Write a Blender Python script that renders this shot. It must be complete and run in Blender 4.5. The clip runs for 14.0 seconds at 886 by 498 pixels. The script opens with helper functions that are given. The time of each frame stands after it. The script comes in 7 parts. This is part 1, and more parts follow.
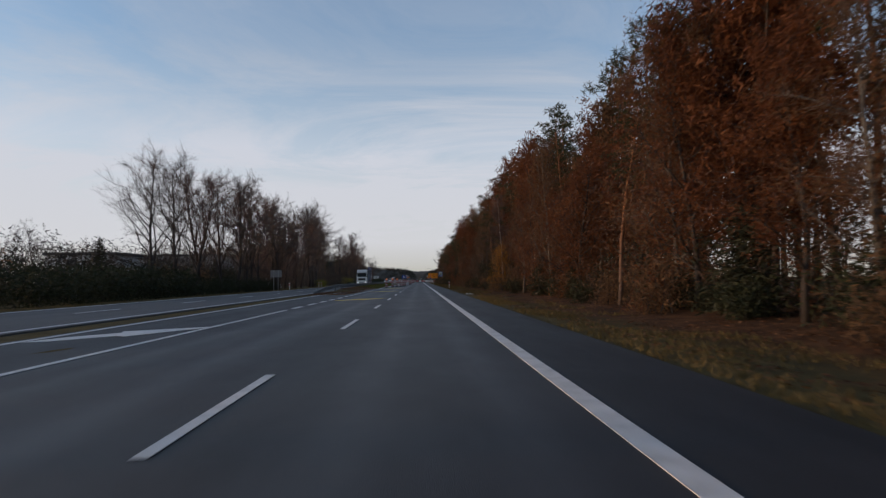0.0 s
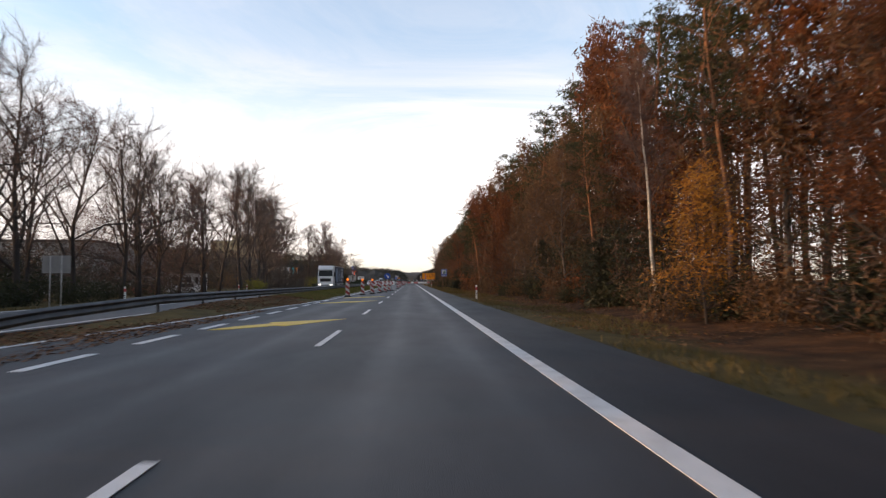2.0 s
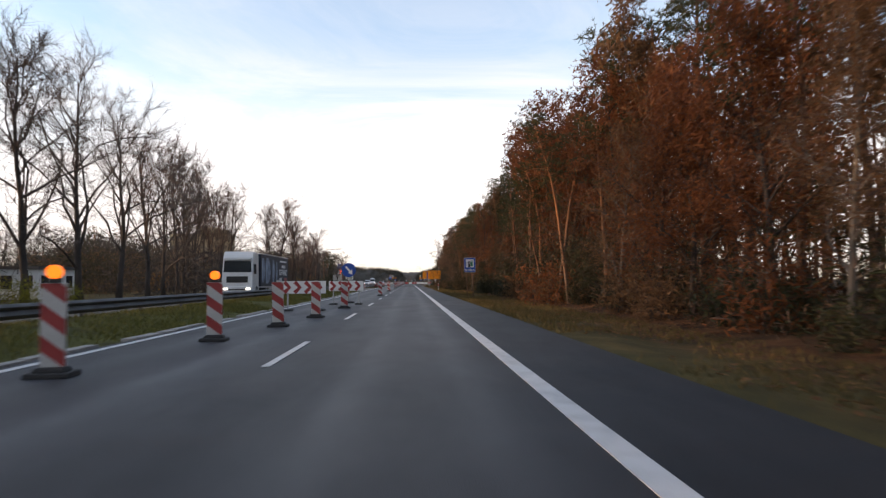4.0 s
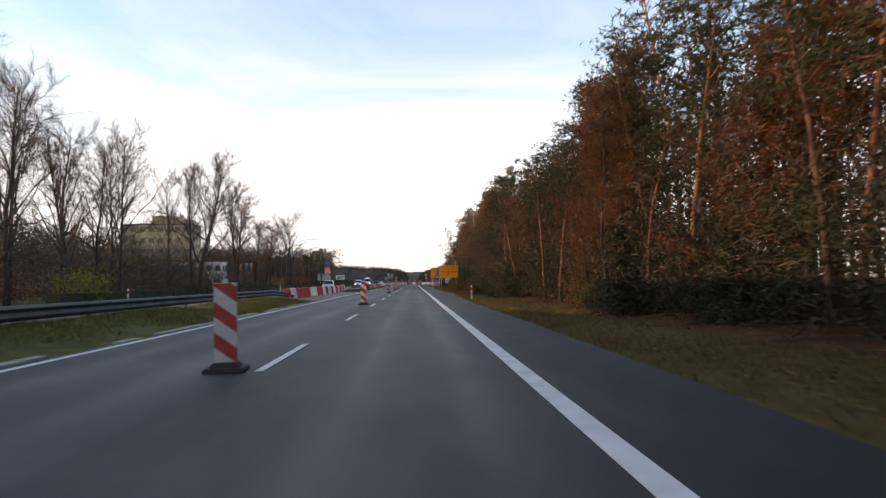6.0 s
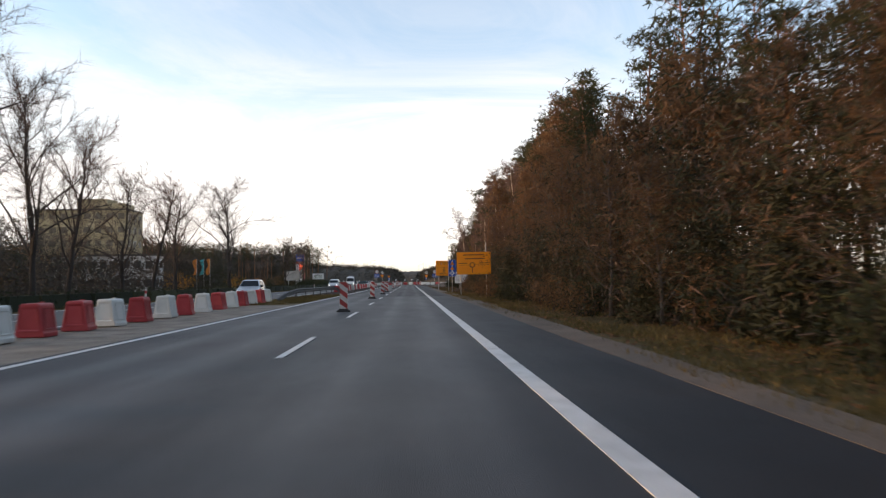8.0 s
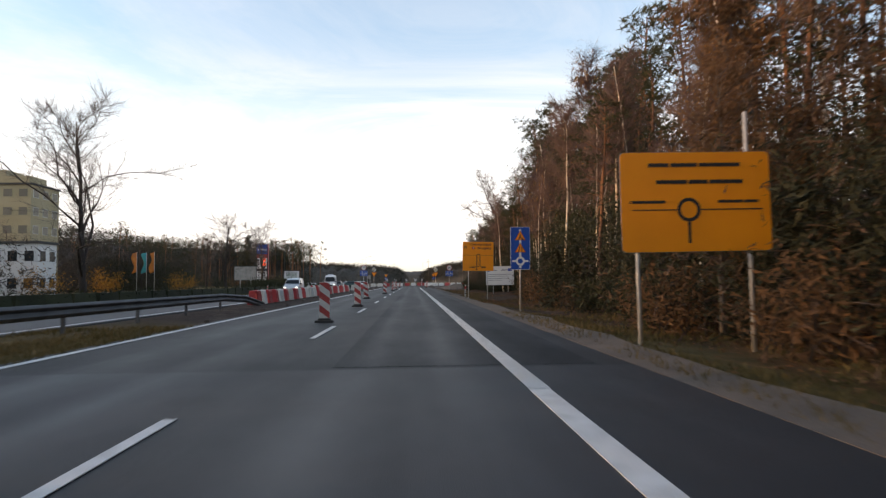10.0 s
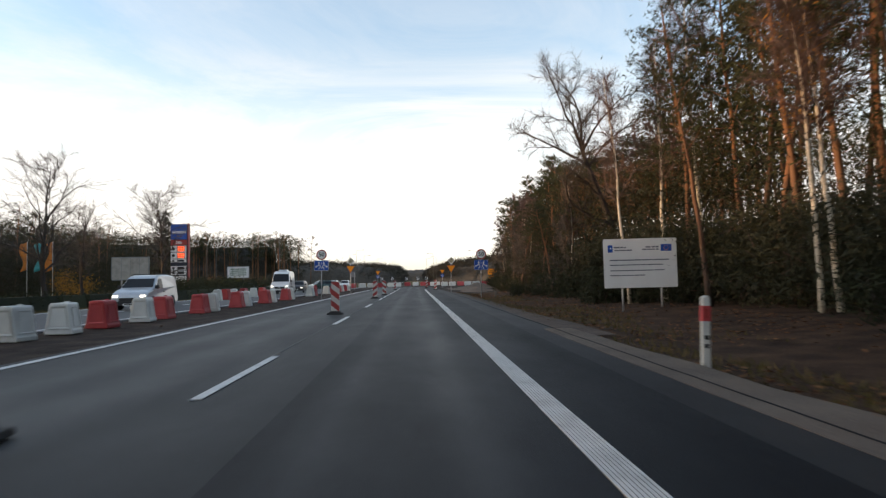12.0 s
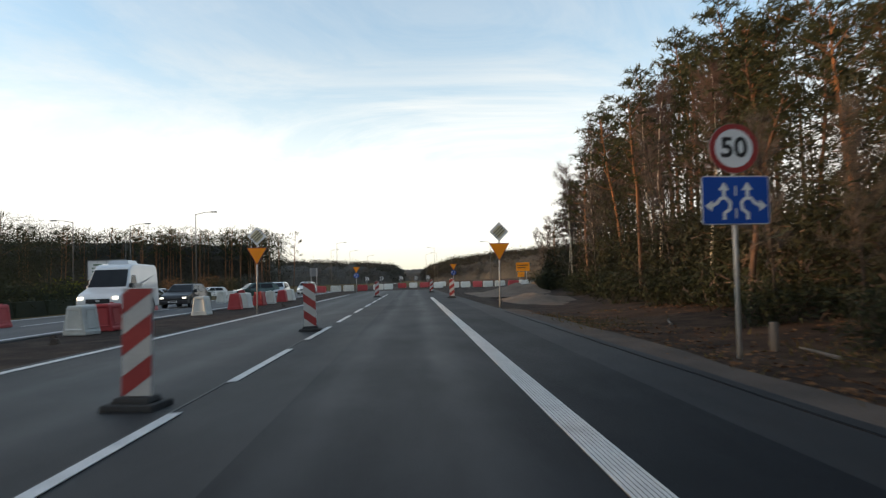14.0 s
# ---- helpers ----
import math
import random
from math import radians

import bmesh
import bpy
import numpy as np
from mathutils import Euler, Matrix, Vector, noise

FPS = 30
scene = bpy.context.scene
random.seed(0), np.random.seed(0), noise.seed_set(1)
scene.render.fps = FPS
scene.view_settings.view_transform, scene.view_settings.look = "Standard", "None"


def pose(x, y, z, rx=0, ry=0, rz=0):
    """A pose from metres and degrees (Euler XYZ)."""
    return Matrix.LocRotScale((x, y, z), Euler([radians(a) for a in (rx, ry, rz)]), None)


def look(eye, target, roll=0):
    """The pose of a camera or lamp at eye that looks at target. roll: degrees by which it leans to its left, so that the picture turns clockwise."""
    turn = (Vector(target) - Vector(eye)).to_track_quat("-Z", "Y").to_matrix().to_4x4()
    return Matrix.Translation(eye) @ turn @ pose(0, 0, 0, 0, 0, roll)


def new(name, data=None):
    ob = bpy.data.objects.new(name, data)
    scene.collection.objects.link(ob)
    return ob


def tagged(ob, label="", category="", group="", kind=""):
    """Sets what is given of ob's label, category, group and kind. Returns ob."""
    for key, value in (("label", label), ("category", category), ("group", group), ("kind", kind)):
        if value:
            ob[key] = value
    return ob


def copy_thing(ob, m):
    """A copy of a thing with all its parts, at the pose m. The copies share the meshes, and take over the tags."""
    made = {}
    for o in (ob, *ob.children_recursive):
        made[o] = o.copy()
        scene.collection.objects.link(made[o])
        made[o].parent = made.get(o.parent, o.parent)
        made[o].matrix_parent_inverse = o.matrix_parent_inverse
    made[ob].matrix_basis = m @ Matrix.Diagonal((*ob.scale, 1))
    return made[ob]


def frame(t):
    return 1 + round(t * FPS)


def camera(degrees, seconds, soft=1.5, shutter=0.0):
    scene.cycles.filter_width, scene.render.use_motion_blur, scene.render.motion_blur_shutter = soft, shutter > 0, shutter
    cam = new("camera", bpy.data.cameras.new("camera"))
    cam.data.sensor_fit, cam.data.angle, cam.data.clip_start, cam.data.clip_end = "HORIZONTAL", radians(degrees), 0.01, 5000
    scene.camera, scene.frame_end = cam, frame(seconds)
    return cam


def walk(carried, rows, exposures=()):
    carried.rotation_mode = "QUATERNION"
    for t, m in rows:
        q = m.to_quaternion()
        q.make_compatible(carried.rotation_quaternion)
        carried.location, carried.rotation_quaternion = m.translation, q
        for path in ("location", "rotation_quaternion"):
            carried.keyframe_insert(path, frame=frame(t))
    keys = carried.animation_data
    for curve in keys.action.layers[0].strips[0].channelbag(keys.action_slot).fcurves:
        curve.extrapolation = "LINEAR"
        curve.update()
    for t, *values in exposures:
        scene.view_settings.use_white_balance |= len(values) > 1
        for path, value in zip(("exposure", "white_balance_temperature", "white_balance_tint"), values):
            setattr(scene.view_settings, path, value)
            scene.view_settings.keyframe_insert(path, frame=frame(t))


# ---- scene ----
cam = camera(68.8, 14.0, soft=1.3, shutter=0.18)
# seconds, x, y, z, pitch, roll, yaw
PATH = [
    (0, 0.101, 0.00, 1.25, 2.71, 0.5, -2.08),
    (0.5, -0.052, 13.00, 1.25, 2.79, 0.4, -1.92),
    (1, -0.175, 26.10, 1.25, 2.87, 0.2, -1.96),
    (1.5, -0.177, 39.20, 1.25, 2.86, 0.3, -2.57),
    (2, -0.076, 52.10, 1.25, 2.84, 0.2, -2.81),
    (2.5, -0.043, 64.90, 1.25, 2.84, 0.1, -2.96),
    (3, 0.076, 77.70, 1.25, 2.87, 0.1, -3.06),
    (5.5, 0.298, 139.60, 1.25, 2.84, 0.7, -2.64),
    (6, 0.302, 151.40, 1.25, 2.85, 0.6, -2.63),
    (6.5, 0.272, 163.10, 1.25, 2.73, 0.4, -2.72),
    (7, 0.287, 174.70, 1.25, 2.85, 0.5, -2.78),
    (7.5, 0.323, 186.30, 1.25, 2.91, 0.8, -2.84),
    (8, 0.303, 197.80, 1.25, 2.81, 0.8, -2.94),
    (10.5, 0.415, 253.70, 1.25, 2.87, 0.7, -2.59),
    (11, 0.502, 264.80, 1.25, 2.88, 0.9, -2.55),
    (11.5, 0.521, 275.60, 1.25, 2.84, 0.9, -2.45),
    (12, 0.511, 286.10, 1.25, 2.73, 1.1, -2.46),
    (12.5, 0.515, 296.40, 1.25, 2.82, 1.2, -2.56),
    (13, 0.524, 306.60, 1.25, 2.74, 1.4, -2.57),
    (13.5, 0.519, 316.50, 1.25, 2.73, 1.5, -2.62),
    (14, 0.504, 326.30, 1.25, 2.69, 1.8, -2.69),
]
EXPOSURES = [(0.0, -0.6, 6100, 14), (0.25, -0.05, 6500, 16), (0.5, 0.4, 7000, 18), (0.8, 0.44, 7000, 18), (3.0, 0.47, 7000, 18), (5.5, 0.58, 6900, 17), (8.0, 0.5, 7000, 15), (11.5, 0.45, 7000, 13), (12.5, 0.35, 6900, 10), (14.0, 0.25, 6900, 8)]
walk(cam, [(t, pose(x, y, z, 90 + p, r, w)) for t, x, y, z, p, r, w in PATH], EXPOSURES)

# ---- light and sky ----
SUN_ELEVATION, SUN_AZIMUTH = radians(6.5), radians(-92)   # azimuth from +y towards +x
world = bpy.data.worlds.new("sky")
scene.world = world
world.use_nodes = True
wn, wl = world.node_tree.nodes, world.node_tree.links
wn.clear()


def wnode(kind, **values):
    n = wn.new(kind)
    for key, value in values.items():
        n.inputs[key].default_value = value
    return n


def wmath(op, a, b=None):
    n = wn.new("ShaderNodeMath")
    n.operation = op
    for i, v in enumerate((a, b)):
        if v is None:
            continue
        if isinstance(v, (int, float)):
            n.inputs[i].default_value = v
        else:
            wl.new(v, n.inputs[i])
    return n.outputs[0]


def wramp(fac, stops):
    n = wn.new("ShaderNodeValToRGB")
    while len(n.color_ramp.elements) < len(stops):
        n.color_ramp.elements.new(0.5)
    for e, (p, c) in zip(n.color_ramp.elements, stops):
        e.position, e.color = p, (*c, 1)
    wl.new(fac, n.inputs[0])
    return n.outputs[0]


def wmix(fac, a, b):
    n = wn.new("ShaderNodeMix")
    n.data_type = "RGBA"
    wl.new(fac, n.inputs["Factor"])
    wl.new(a, n.inputs["A"])
    wl.new(b, n.inputs["B"])
    return n.outputs["Result"]


sky_tex = wn.new("ShaderNodeTexSky")
sky_tex.sky_type = "NISHITA"
sky_tex.sun_disc = False
sky_tex.sun_elevation = SUN_ELEVATION
sky_tex.sun_rotation = SUN_AZIMUTH
sky_tex.dust_density = 1.6
sky_tex.ozone_density = 2.0
clear = wn.new("ShaderNodeVectorMath")
clear.operation = "SCALE"
clear.inputs["Scale"].default_value = 0.58
wl.new(sky_tex.outputs[0], clear.inputs[0])
coord = wn.new("ShaderNodeTexCoord")
split = wn.new("ShaderNodeSeparateXYZ")
wl.new(coord.outputs["Generated"], split.inputs[0])
height = wmath("MAXIMUM", split.outputs["Z"], 0.0)
lift = wmath("ADD", height, 0.10)
flat = wn.new("ShaderNodeCombineXYZ")
wl.new(wmath("DIVIDE", split.outputs["X"], lift), flat.inputs["X"])
wl.new(wmath("MULTIPLY", wmath("DIVIDE", split.outputs["Y"], lift), 1.3), flat.inputs["Y"])
cirrus = wnode("ShaderNodeTexNoise", Scale=0.75, Detail=8.0, Roughness=0.66, Distortion=1.1)
wl.new(flat.outputs[0], cirrus.inputs["Vector"])
veil = wnode("ShaderNodeTexNoise", Scale=0.22, Detail=3.0, Roughness=0.5)
wl.new(flat.outputs[0], veil.inputs["Vector"])
cover = wramp(cirrus.outputs["Fac"], [(0.39, (0, 0, 0)), (0.64, (1, 1, 1))])
cover = wmath("MULTIPLY", cover, wramp(veil.outputs["Fac"], [(0.30, (0.25, 0.25, 0.25)), (0.6, (1, 1, 1))]))
haze = wramp(height, [(0.0, (1, 1, 1)), (0.12, (0.92, 0.92, 0.92)), (0.24, (0.45, 0.45, 0.45)), (0.34, (0.12, 0.12, 0.12)), (0.8, (0.0, 0.0, 0.0))])
white = wramp(height, [(0.0, (1.05, 0.98, 0.76)), (0.025, (1.25, 1.22, 1.08)), (0.06, (1.42, 1.41, 1.36)), (0.2, (1.34, 1.38, 1.42)), (0.32, (1.10, 1.14, 1.18)), (1.0, (0.8, 0.88, 1.0))])
amount = wmath("MINIMUM", wmath("ADD", wmath("MULTIPLY", cover, 0.62), haze), 1.0)
background = wn.new("ShaderNodeBackground")
background.inputs["Strength"].default_value = 0.7
wl.new(wmix(amount, clear.outputs[0], white), background.inputs["Color"])
wl.new(background.outputs[0], wn.new("ShaderNodeOutputWorld").inputs["Surface"])

sun = new("sun", bpy.data.lights.new("sun", "SUN"))
sun.data.energy, sun.data.angle, sun.data.color = 4.4, radians(0.6), (1.0, 0.62, 0.32)
toward = Vector((math.sin(SUN_AZIMUTH) * math.cos(SUN_ELEVATION), math.cos(SUN_AZIMUTH) * math.cos(SUN_ELEVATION), math.sin(SUN_ELEVATION)))
sun.matrix_world = look(toward * 200, (0, 0, 0))


# ---- materials ----
def rgb(c):
    return (*c, 1.0)


def material(name, colors, scale=2.0, rough=0.8, metal=0.0, bump=0.0, bump_scale=40.0, fine=0.25, vary="", leaf=0.0, stretch=(1, 1, 1), coat=0.0, spec=0.35):
    """A surface whose colour runs through colors by coarse and fine noise; vary: 'object' or 'island' shifts it piece by piece."""
    m = bpy.data.materials.new(name)
    m.use_nodes = True
    n, l = m.node_tree.nodes, m.node_tree.links
    bsdf = n["Principled BSDF"]
    tc = n.new("ShaderNodeTexCoord")
    mp = n.new("ShaderNodeMapping")
    mp.inputs["Scale"].default_value = stretch
    l.new(tc.outputs["Object"], mp.inputs["Vector"])
    big = n.new("ShaderNodeTexNoise")
    big.inputs["Scale"].default_value, big.inputs["Detail"].default_value = scale, 5.0
    small = n.new("ShaderNodeTexNoise")
    small.inputs["Scale"].default_value, small.inputs["Detail"].default_value = bump_scale, 4.0
    for t in (big, small):
        l.new(mp.outputs[0], t.inputs["Vector"])

    def calc(op, a, b):
        k = n.new("ShaderNodeMath")
        k.operation = op
        for i, v in enumerate((a, b)):
            if isinstance(v, (int, float)):
                k.inputs[i].default_value = v
            else:
                l.new(v, k.inputs[i])
        return k.outputs[0]

    fac = calc("ADD", calc("MULTIPLY", big.outputs["Fac"], 1.0 - fine), calc("MULTIPLY", small.outputs["Fac"], fine))
    fac = calc("ADD", calc("MULTIPLY", calc("SUBTRACT", fac, 0.5), 1.9), 0.5)
    if vary:
        if vary == "object":
            r = n.new("ShaderNodeObjectInfo").outputs["Random"]
        else:
            r = n.new("ShaderNodeNewGeometry").outputs["Random Per Island"]
        fac = calc("ADD", calc("MULTIPLY", fac, 0.45), calc("MULTIPLY", r, 0.55))
    ramp = n.new("ShaderNodeValToRGB")
    while len(ramp.color_ramp.elements) < len(colors):
        ramp.color_ramp.elements.new(0.5)
    for i, (e, c) in enumerate(zip(ramp.color_ramp.elements, colors)):
        e.position, e.color = 0.12 + 0.76 * i / max(1, len(colors) - 1), rgb(c)
    l.new(fac, ramp.inputs[0])
    col = ramp.outputs[0]
    l.new(col, bsdf.inputs["Base Color"])
    bsdf.inputs["Metallic"].default_value = metal
    bsdf.inputs["Specular IOR Level"].default_value = spec
    bsdf.inputs["Coat Weight"].default_value = coat
    rr = calc("ADD", rough - 0.08, calc("MULTIPLY", small.outputs["Fac"], 0.16))
    l.new(rr, bsdf.inputs["Roughness"])
    if bump:
        b = n.new("ShaderNodeBump")
        b.inputs["Strength"].default_value, b.inputs["Distance"].default_value = bump, 0.02
        l.new(small.outputs["Fac"], b.inputs["Height"])
        l.new(b.outputs[0], bsdf.inputs["Normal"])
    if leaf:
        t = n.new("ShaderNodeBsdfTranslucent")
        l.new(col, t.inputs["Color"])
        mix = n.new("ShaderNodeMixShader")
        mix.inputs[0].default_value = leaf
        l.new(bsdf.outputs[0], mix.inputs[1])
        l.new(t.outputs[0], mix.inputs[2])
        l.new(mix.outputs[0], n["Material Output"].inputs["Surface"])
        bsdf.inputs["Specular IOR Level"].default_value = 0.2
    return m


def glow(name, color, strength):
    m = bpy.data.materials.new(name)
    m.use_nodes = True
    b = m.node_tree.nodes["Principled BSDF"]
    b.inputs["Base Color"].default_value = rgb(color)
    b.inputs["Emission Color"].default_value = rgb(color)
    b.inputs["Emission Strength"].default_value = strength
    return m


ASPHALT = material("asphalt", [(0.016, 0.0155, 0.0175), (0.028, 0.027, 0.029), (0.046, 0.045, 0.046)], 0.55, 0.66, bump=0.3, bump_scale=110, fine=0.45, stretch=(1, 0.22, 1), spec=0.32)
ASPHALT_NEW = material("new_asphalt", [(0.005, 0.006, 0.008), (0.0085, 0.0095, 0.012), (0.015, 0.016, 0.019)], 0.5, 0.66, bump=0.25, bump_scale=130, fine=0.45, stretch=(1, 0.22, 1), spec=0.15)
ASPHALT_MID = material("grey_asphalt", [(0.018, 0.018, 0.0185), (0.028, 0.0275, 0.0275), (0.040, 0.039, 0.038)], 0.55, 0.67, bump=0.25, bump_scale=130, fine=0.45, stretch=(1, 0.22, 1), spec=0.22)
ASPHALT_OLD = material("worn_asphalt", [(0.070, 0.068, 0.068), (0.10, 0.098, 0.096), (0.13, 0.125, 0.12)], 0.5, 0.85, bump=0.5, bump_scale=120, fine=0.4, stretch=(1, 0.15, 1))
PAINT = material("road_paint_white", [(0.40, 0.39, 0.37), (0.58, 0.57, 0.55), (0.68, 0.67, 0.65)], 3.0, 0.6, bump=0.3, bump_scale=90, fine=0.4)
PAINT_GROOVE = material("road_paint_groove", [(0.10, 0.10, 0.10), (0.20, 0.195, 0.19)], 3.0, 0.7, bump=0.3, bump_scale=90)
PAINT_YELLOW = material("road_paint_yellow", [(0.46, 0.30, 0.020), (0.60, 0.41, 0.035), (0.66, 0.47, 0.06)], 2.5, 0.55, bump=0.3, bump_scale=90, fine=0.4)
GRAVEL = material("gravel", [(0.060, 0.047, 0.038), (0.115, 0.090, 0.071), (0.19, 0.148, 0.115)], 0.8, 0.95, bump=0.9, bump_scale=30, fine=0.6)
DIRT = material("dark_soil", [(0.036, 0.027, 0.021), (0.068, 0.050, 0.039), (0.115, 0.084, 0.064)], 0.9, 0.95, bump=0.9, bump_scale=25, fine=0.5)
CONCRETE = material("concrete", [(0.22, 0.21, 0.19), (0.32, 0.30, 0.27), (0.40, 0.38, 0.35)], 2.0, 0.9, bump=0.5, bump_scale=60)
GALV = material("galvanised_steel", [(0.055, 0.054, 0.053), (0.090, 0.088, 0.086), (0.13, 0.128, 0.125)], 1.5, 0.72, metal=0.1, bump=0.1)
STEEL_POLE = material("grey_pole", [(0.30, 0.30, 0.30), (0.42, 0.42, 0.41)], 2.0, 0.55, metal=0.3)
RUSTY_POST = material("rusty_post", [(0.055, 0.036, 0.024), (0.10, 0.062, 0.038), (0.15, 0.10, 0.065)], 3.0, 0.8, bump=0.2)
WHITE = material("white_plastic", [(0.42, 0.42, 0.39), (0.58, 0.58, 0.54), (0.68, 0.67, 0.63)], 2.5, 0.5, vary="object", bump=0.15)
RED = material("red_plastic", [(0.25, 0.024, 0.028), (0.39, 0.042, 0.046), (0.47, 0.080, 0.080)], 2.5, 0.5, vary="object", bump=0.15)
RED_SHEET = material("red_sheeting", [(0.23, 0.026, 0.026), (0.33, 0.042, 0.038)], 3.0, 0.45)
WHITE_SHEET = material("white_sheeting", [(0.36, 0.35, 0.33), (0.50, 0.49, 0.47)], 3.0, 0.45)
RUBBER = material("black_rubber", [(0.018, 0.018, 0.018), (0.04, 0.038, 0.036)], 3.0, 0.85, bump=0.4)
YELLOW_SIGN = material("yellow_sign_sheet", [(0.78, 0.235, 0.003), (0.88, 0.285, 0.005)], 1.2, 0.5)
BLUE_SIGN = material("blue_sign_sheet", [(0.006, 0.05, 0.26), (0.01, 0.075, 0.36)], 1.2, 0.45)
SIGN_WHITE = material("sign_white_sheet", [(0.62, 0.62, 0.61), (0.72, 0.72, 0.71)], 1.2, 0.5)
SIGN_CREAM = material("faded_yellow_sheet", [(0.46, 0.40, 0.26), (0.56, 0.49, 0.33)], 2.0, 0.5)
SIGN_BLACK = material("sign_black", [(0.012, 0.012, 0.012), (0.025, 0.025, 0.025)], 2.0, 0.5)
SIGN_GREEN = material("sign_green", [(0.01, 0.14, 0.07), (0.02, 0.20, 0.10)], 2.0, 0.5)
ALU = material("bare_aluminium", [(0.16, 0.165, 0.17), (0.23, 0.235, 0.24)], 2.0, 0.5, metal=0.5)
LAMP_AMBER = glow("amber_lamp", (1.0, 0.20, 0.01), 1.1)
BARK_PINE = material("pine_bark", [(0.070, 0.040, 0.028), (0.15, 0.074, 0.040), (0.26, 0.118, 0.052)], 0.6, 0.95, bump=0.8, bump_scale=14, stretch=(1, 1, 0.35), vary="object")


def pine_bark(m):
    n, l = m.node_tree.nodes, m.node_tree.links
    bsdf = n["Principled BSDF"]
    col = bsdf.inputs["Base Color"].links[0].from_socket
    tc = n.new("ShaderNodeTexCoord")
    sep = n.new("ShaderNodeSeparateXYZ")
    l.new(tc.outputs["Object"], sep.inputs[0])
    rise = n.new("ShaderNodeMapRange")
    rise.inputs["From Min"].default_value, rise.inputs["From Max"].default_value = 1.5, 9.0
    l.new(sep.outputs["Z"], rise.inputs["Value"])
    old = n.new("ShaderNodeHueSaturation")
    old.inputs["Saturation"].default_value, old.inputs["Value"].default_value = 0.55, 0.42
    l.new(col, old.inputs["Color"])
    mix = n.new("ShaderNodeMix")
    mix.data_type = "RGBA"
    l.new(rise.outputs[0], mix.inputs["Factor"])
    l.new(old.outputs[0], mix.inputs["A"])
    l.new(col, mix.inputs["B"])
    l.new(mix.outputs["Result"], bsdf.inputs["Base Color"])


pine_bark(BARK_PINE)
BARK_DARK = material("dark_bark", [(0.022, 0.018, 0.016), (0.042, 0.034, 0.029), (0.07, 0.057, 0.048)], 1.5, 0.95, bump=0.8, bump_scale=16, stretch=(1, 1, 0.3))
BARK_GREY = material("grey_bark", [(0.06, 0.054, 0.048), (0.105, 0.093, 0.082), (0.15, 0.13, 0.115)], 1.5, 0.95, bump=0.7, bump_scale=16, stretch=(1, 1, 0.3))
BARK_BIRCH = material("birch_bark", [(0.06, 0.05, 0.042), (0.50, 0.43, 0.33), (0.64, 0.56, 0.44), (0.72, 0.64, 0.52)], 1.6, 0.75, bump=0.4, bump_scale=18, stretch=(0.8, 0.8, 3.2), fine=0.45)
TWIG_RED = material("reddish_twigs", [(0.075, 0.045, 0.036), (0.135, 0.080, 0.062)], 1.0, 0.9)
TWIG_GREY = material("grey_twigs", [(0.072, 0.060, 0.053), (0.13, 0.106, 0.092)], 1.0, 0.9)
TWIG_TANGLE = material("brown_twig_tangle", [(0.040, 0.026, 0.020), (0.075, 0.047, 0.035), (0.12, 0.078, 0.056)], 0.5, 0.9, vary="island")
TWIG_DARK = material("dark_twig_tangle", [(0.030, 0.025, 0.021), (0.052, 0.042, 0.034), (0.080, 0.064, 0.050)], 0.5, 0.9, vary="island")
TWIG_BIRCH = material("birch_twigs", [(0.085, 0.055, 0.048), (0.15, 0.098, 0.082)], 1.0, 0.9)
LEAF_RUST = material("rusty_leaves", [(0.068, 0.025, 0.013), (0.115, 0.042, 0.018), (0.165, 0.064, 0.026), (0.23, 0.10, 0.040)], 0.4, 0.75, vary="island", leaf=0.45)
LEAF_BROWN = material("brown_leaves", [(0.080, 0.048, 0.028), (0.135, 0.079, 0.041), (0.21, 0.122, 0.062)], 0.4, 0.75, vary="island", leaf=0.45)
LEAF_GOLD = material("golden_leaves", [(0.20, 0.085, 0.015), (0.36, 0.17, 0.025), (0.46, 0.25, 0.05)], 0.4, 0.75, vary="island", leaf=0.35)
NEEDLE = material("pine_needles", [(0.026, 0.030, 0.014), (0.045, 0.050, 0.022), (0.070, 0.072, 0.032)], 0.5, 0.7, vary="island", leaf=0.15)
NEEDLE_DARK = material("spruce_needles", [(0.019, 0.021, 0.012), (0.033, 0.035, 0.019), (0.050, 0.051, 0.027)], 0.5, 0.7, vary="island", leaf=0.2)
HEDGE = material("hedge_leaves", [(0.012, 0.016, 0.009), (0.026, 0.032, 0.015), (0.045, 0.050, 0.022)], 0.5, 0.75, vary="island", leaf=0.15)
SHRUB_YELLOW = material("yellow_green_leaves", [(0.08, 0.085, 0.012), (0.16, 0.16, 0.02), (0.24, 0.22, 0.035)], 0.5, 0.75, vary="island", leaf=0.25)
GRASS = material("grass_blades", [(0.050, 0.044, 0.016), (0.088, 0.071, 0.024), (0.135, 0.098, 0.037), (0.19, 0.128, 0.056)], 0.35, 0.8, vary="island", leaf=0.25)
GRASS_GREEN = material("green_grass_blades", [(0.062, 0.066, 0.018), (0.105, 0.107, 0.026), (0.165, 0.15, 0.040), (0.22, 0.175, 0.070)], 0.35, 0.8, vary="island", leaf=0.3)
LITTER = material("fallen_leaves", [(0.05, 0.020, 0.010), (0.11, 0.046, 0.018), (0.19, 0.085, 0.034), (0.26, 0.14, 0.065)], 0.4, 0.85, vary="island", leaf=0.15)


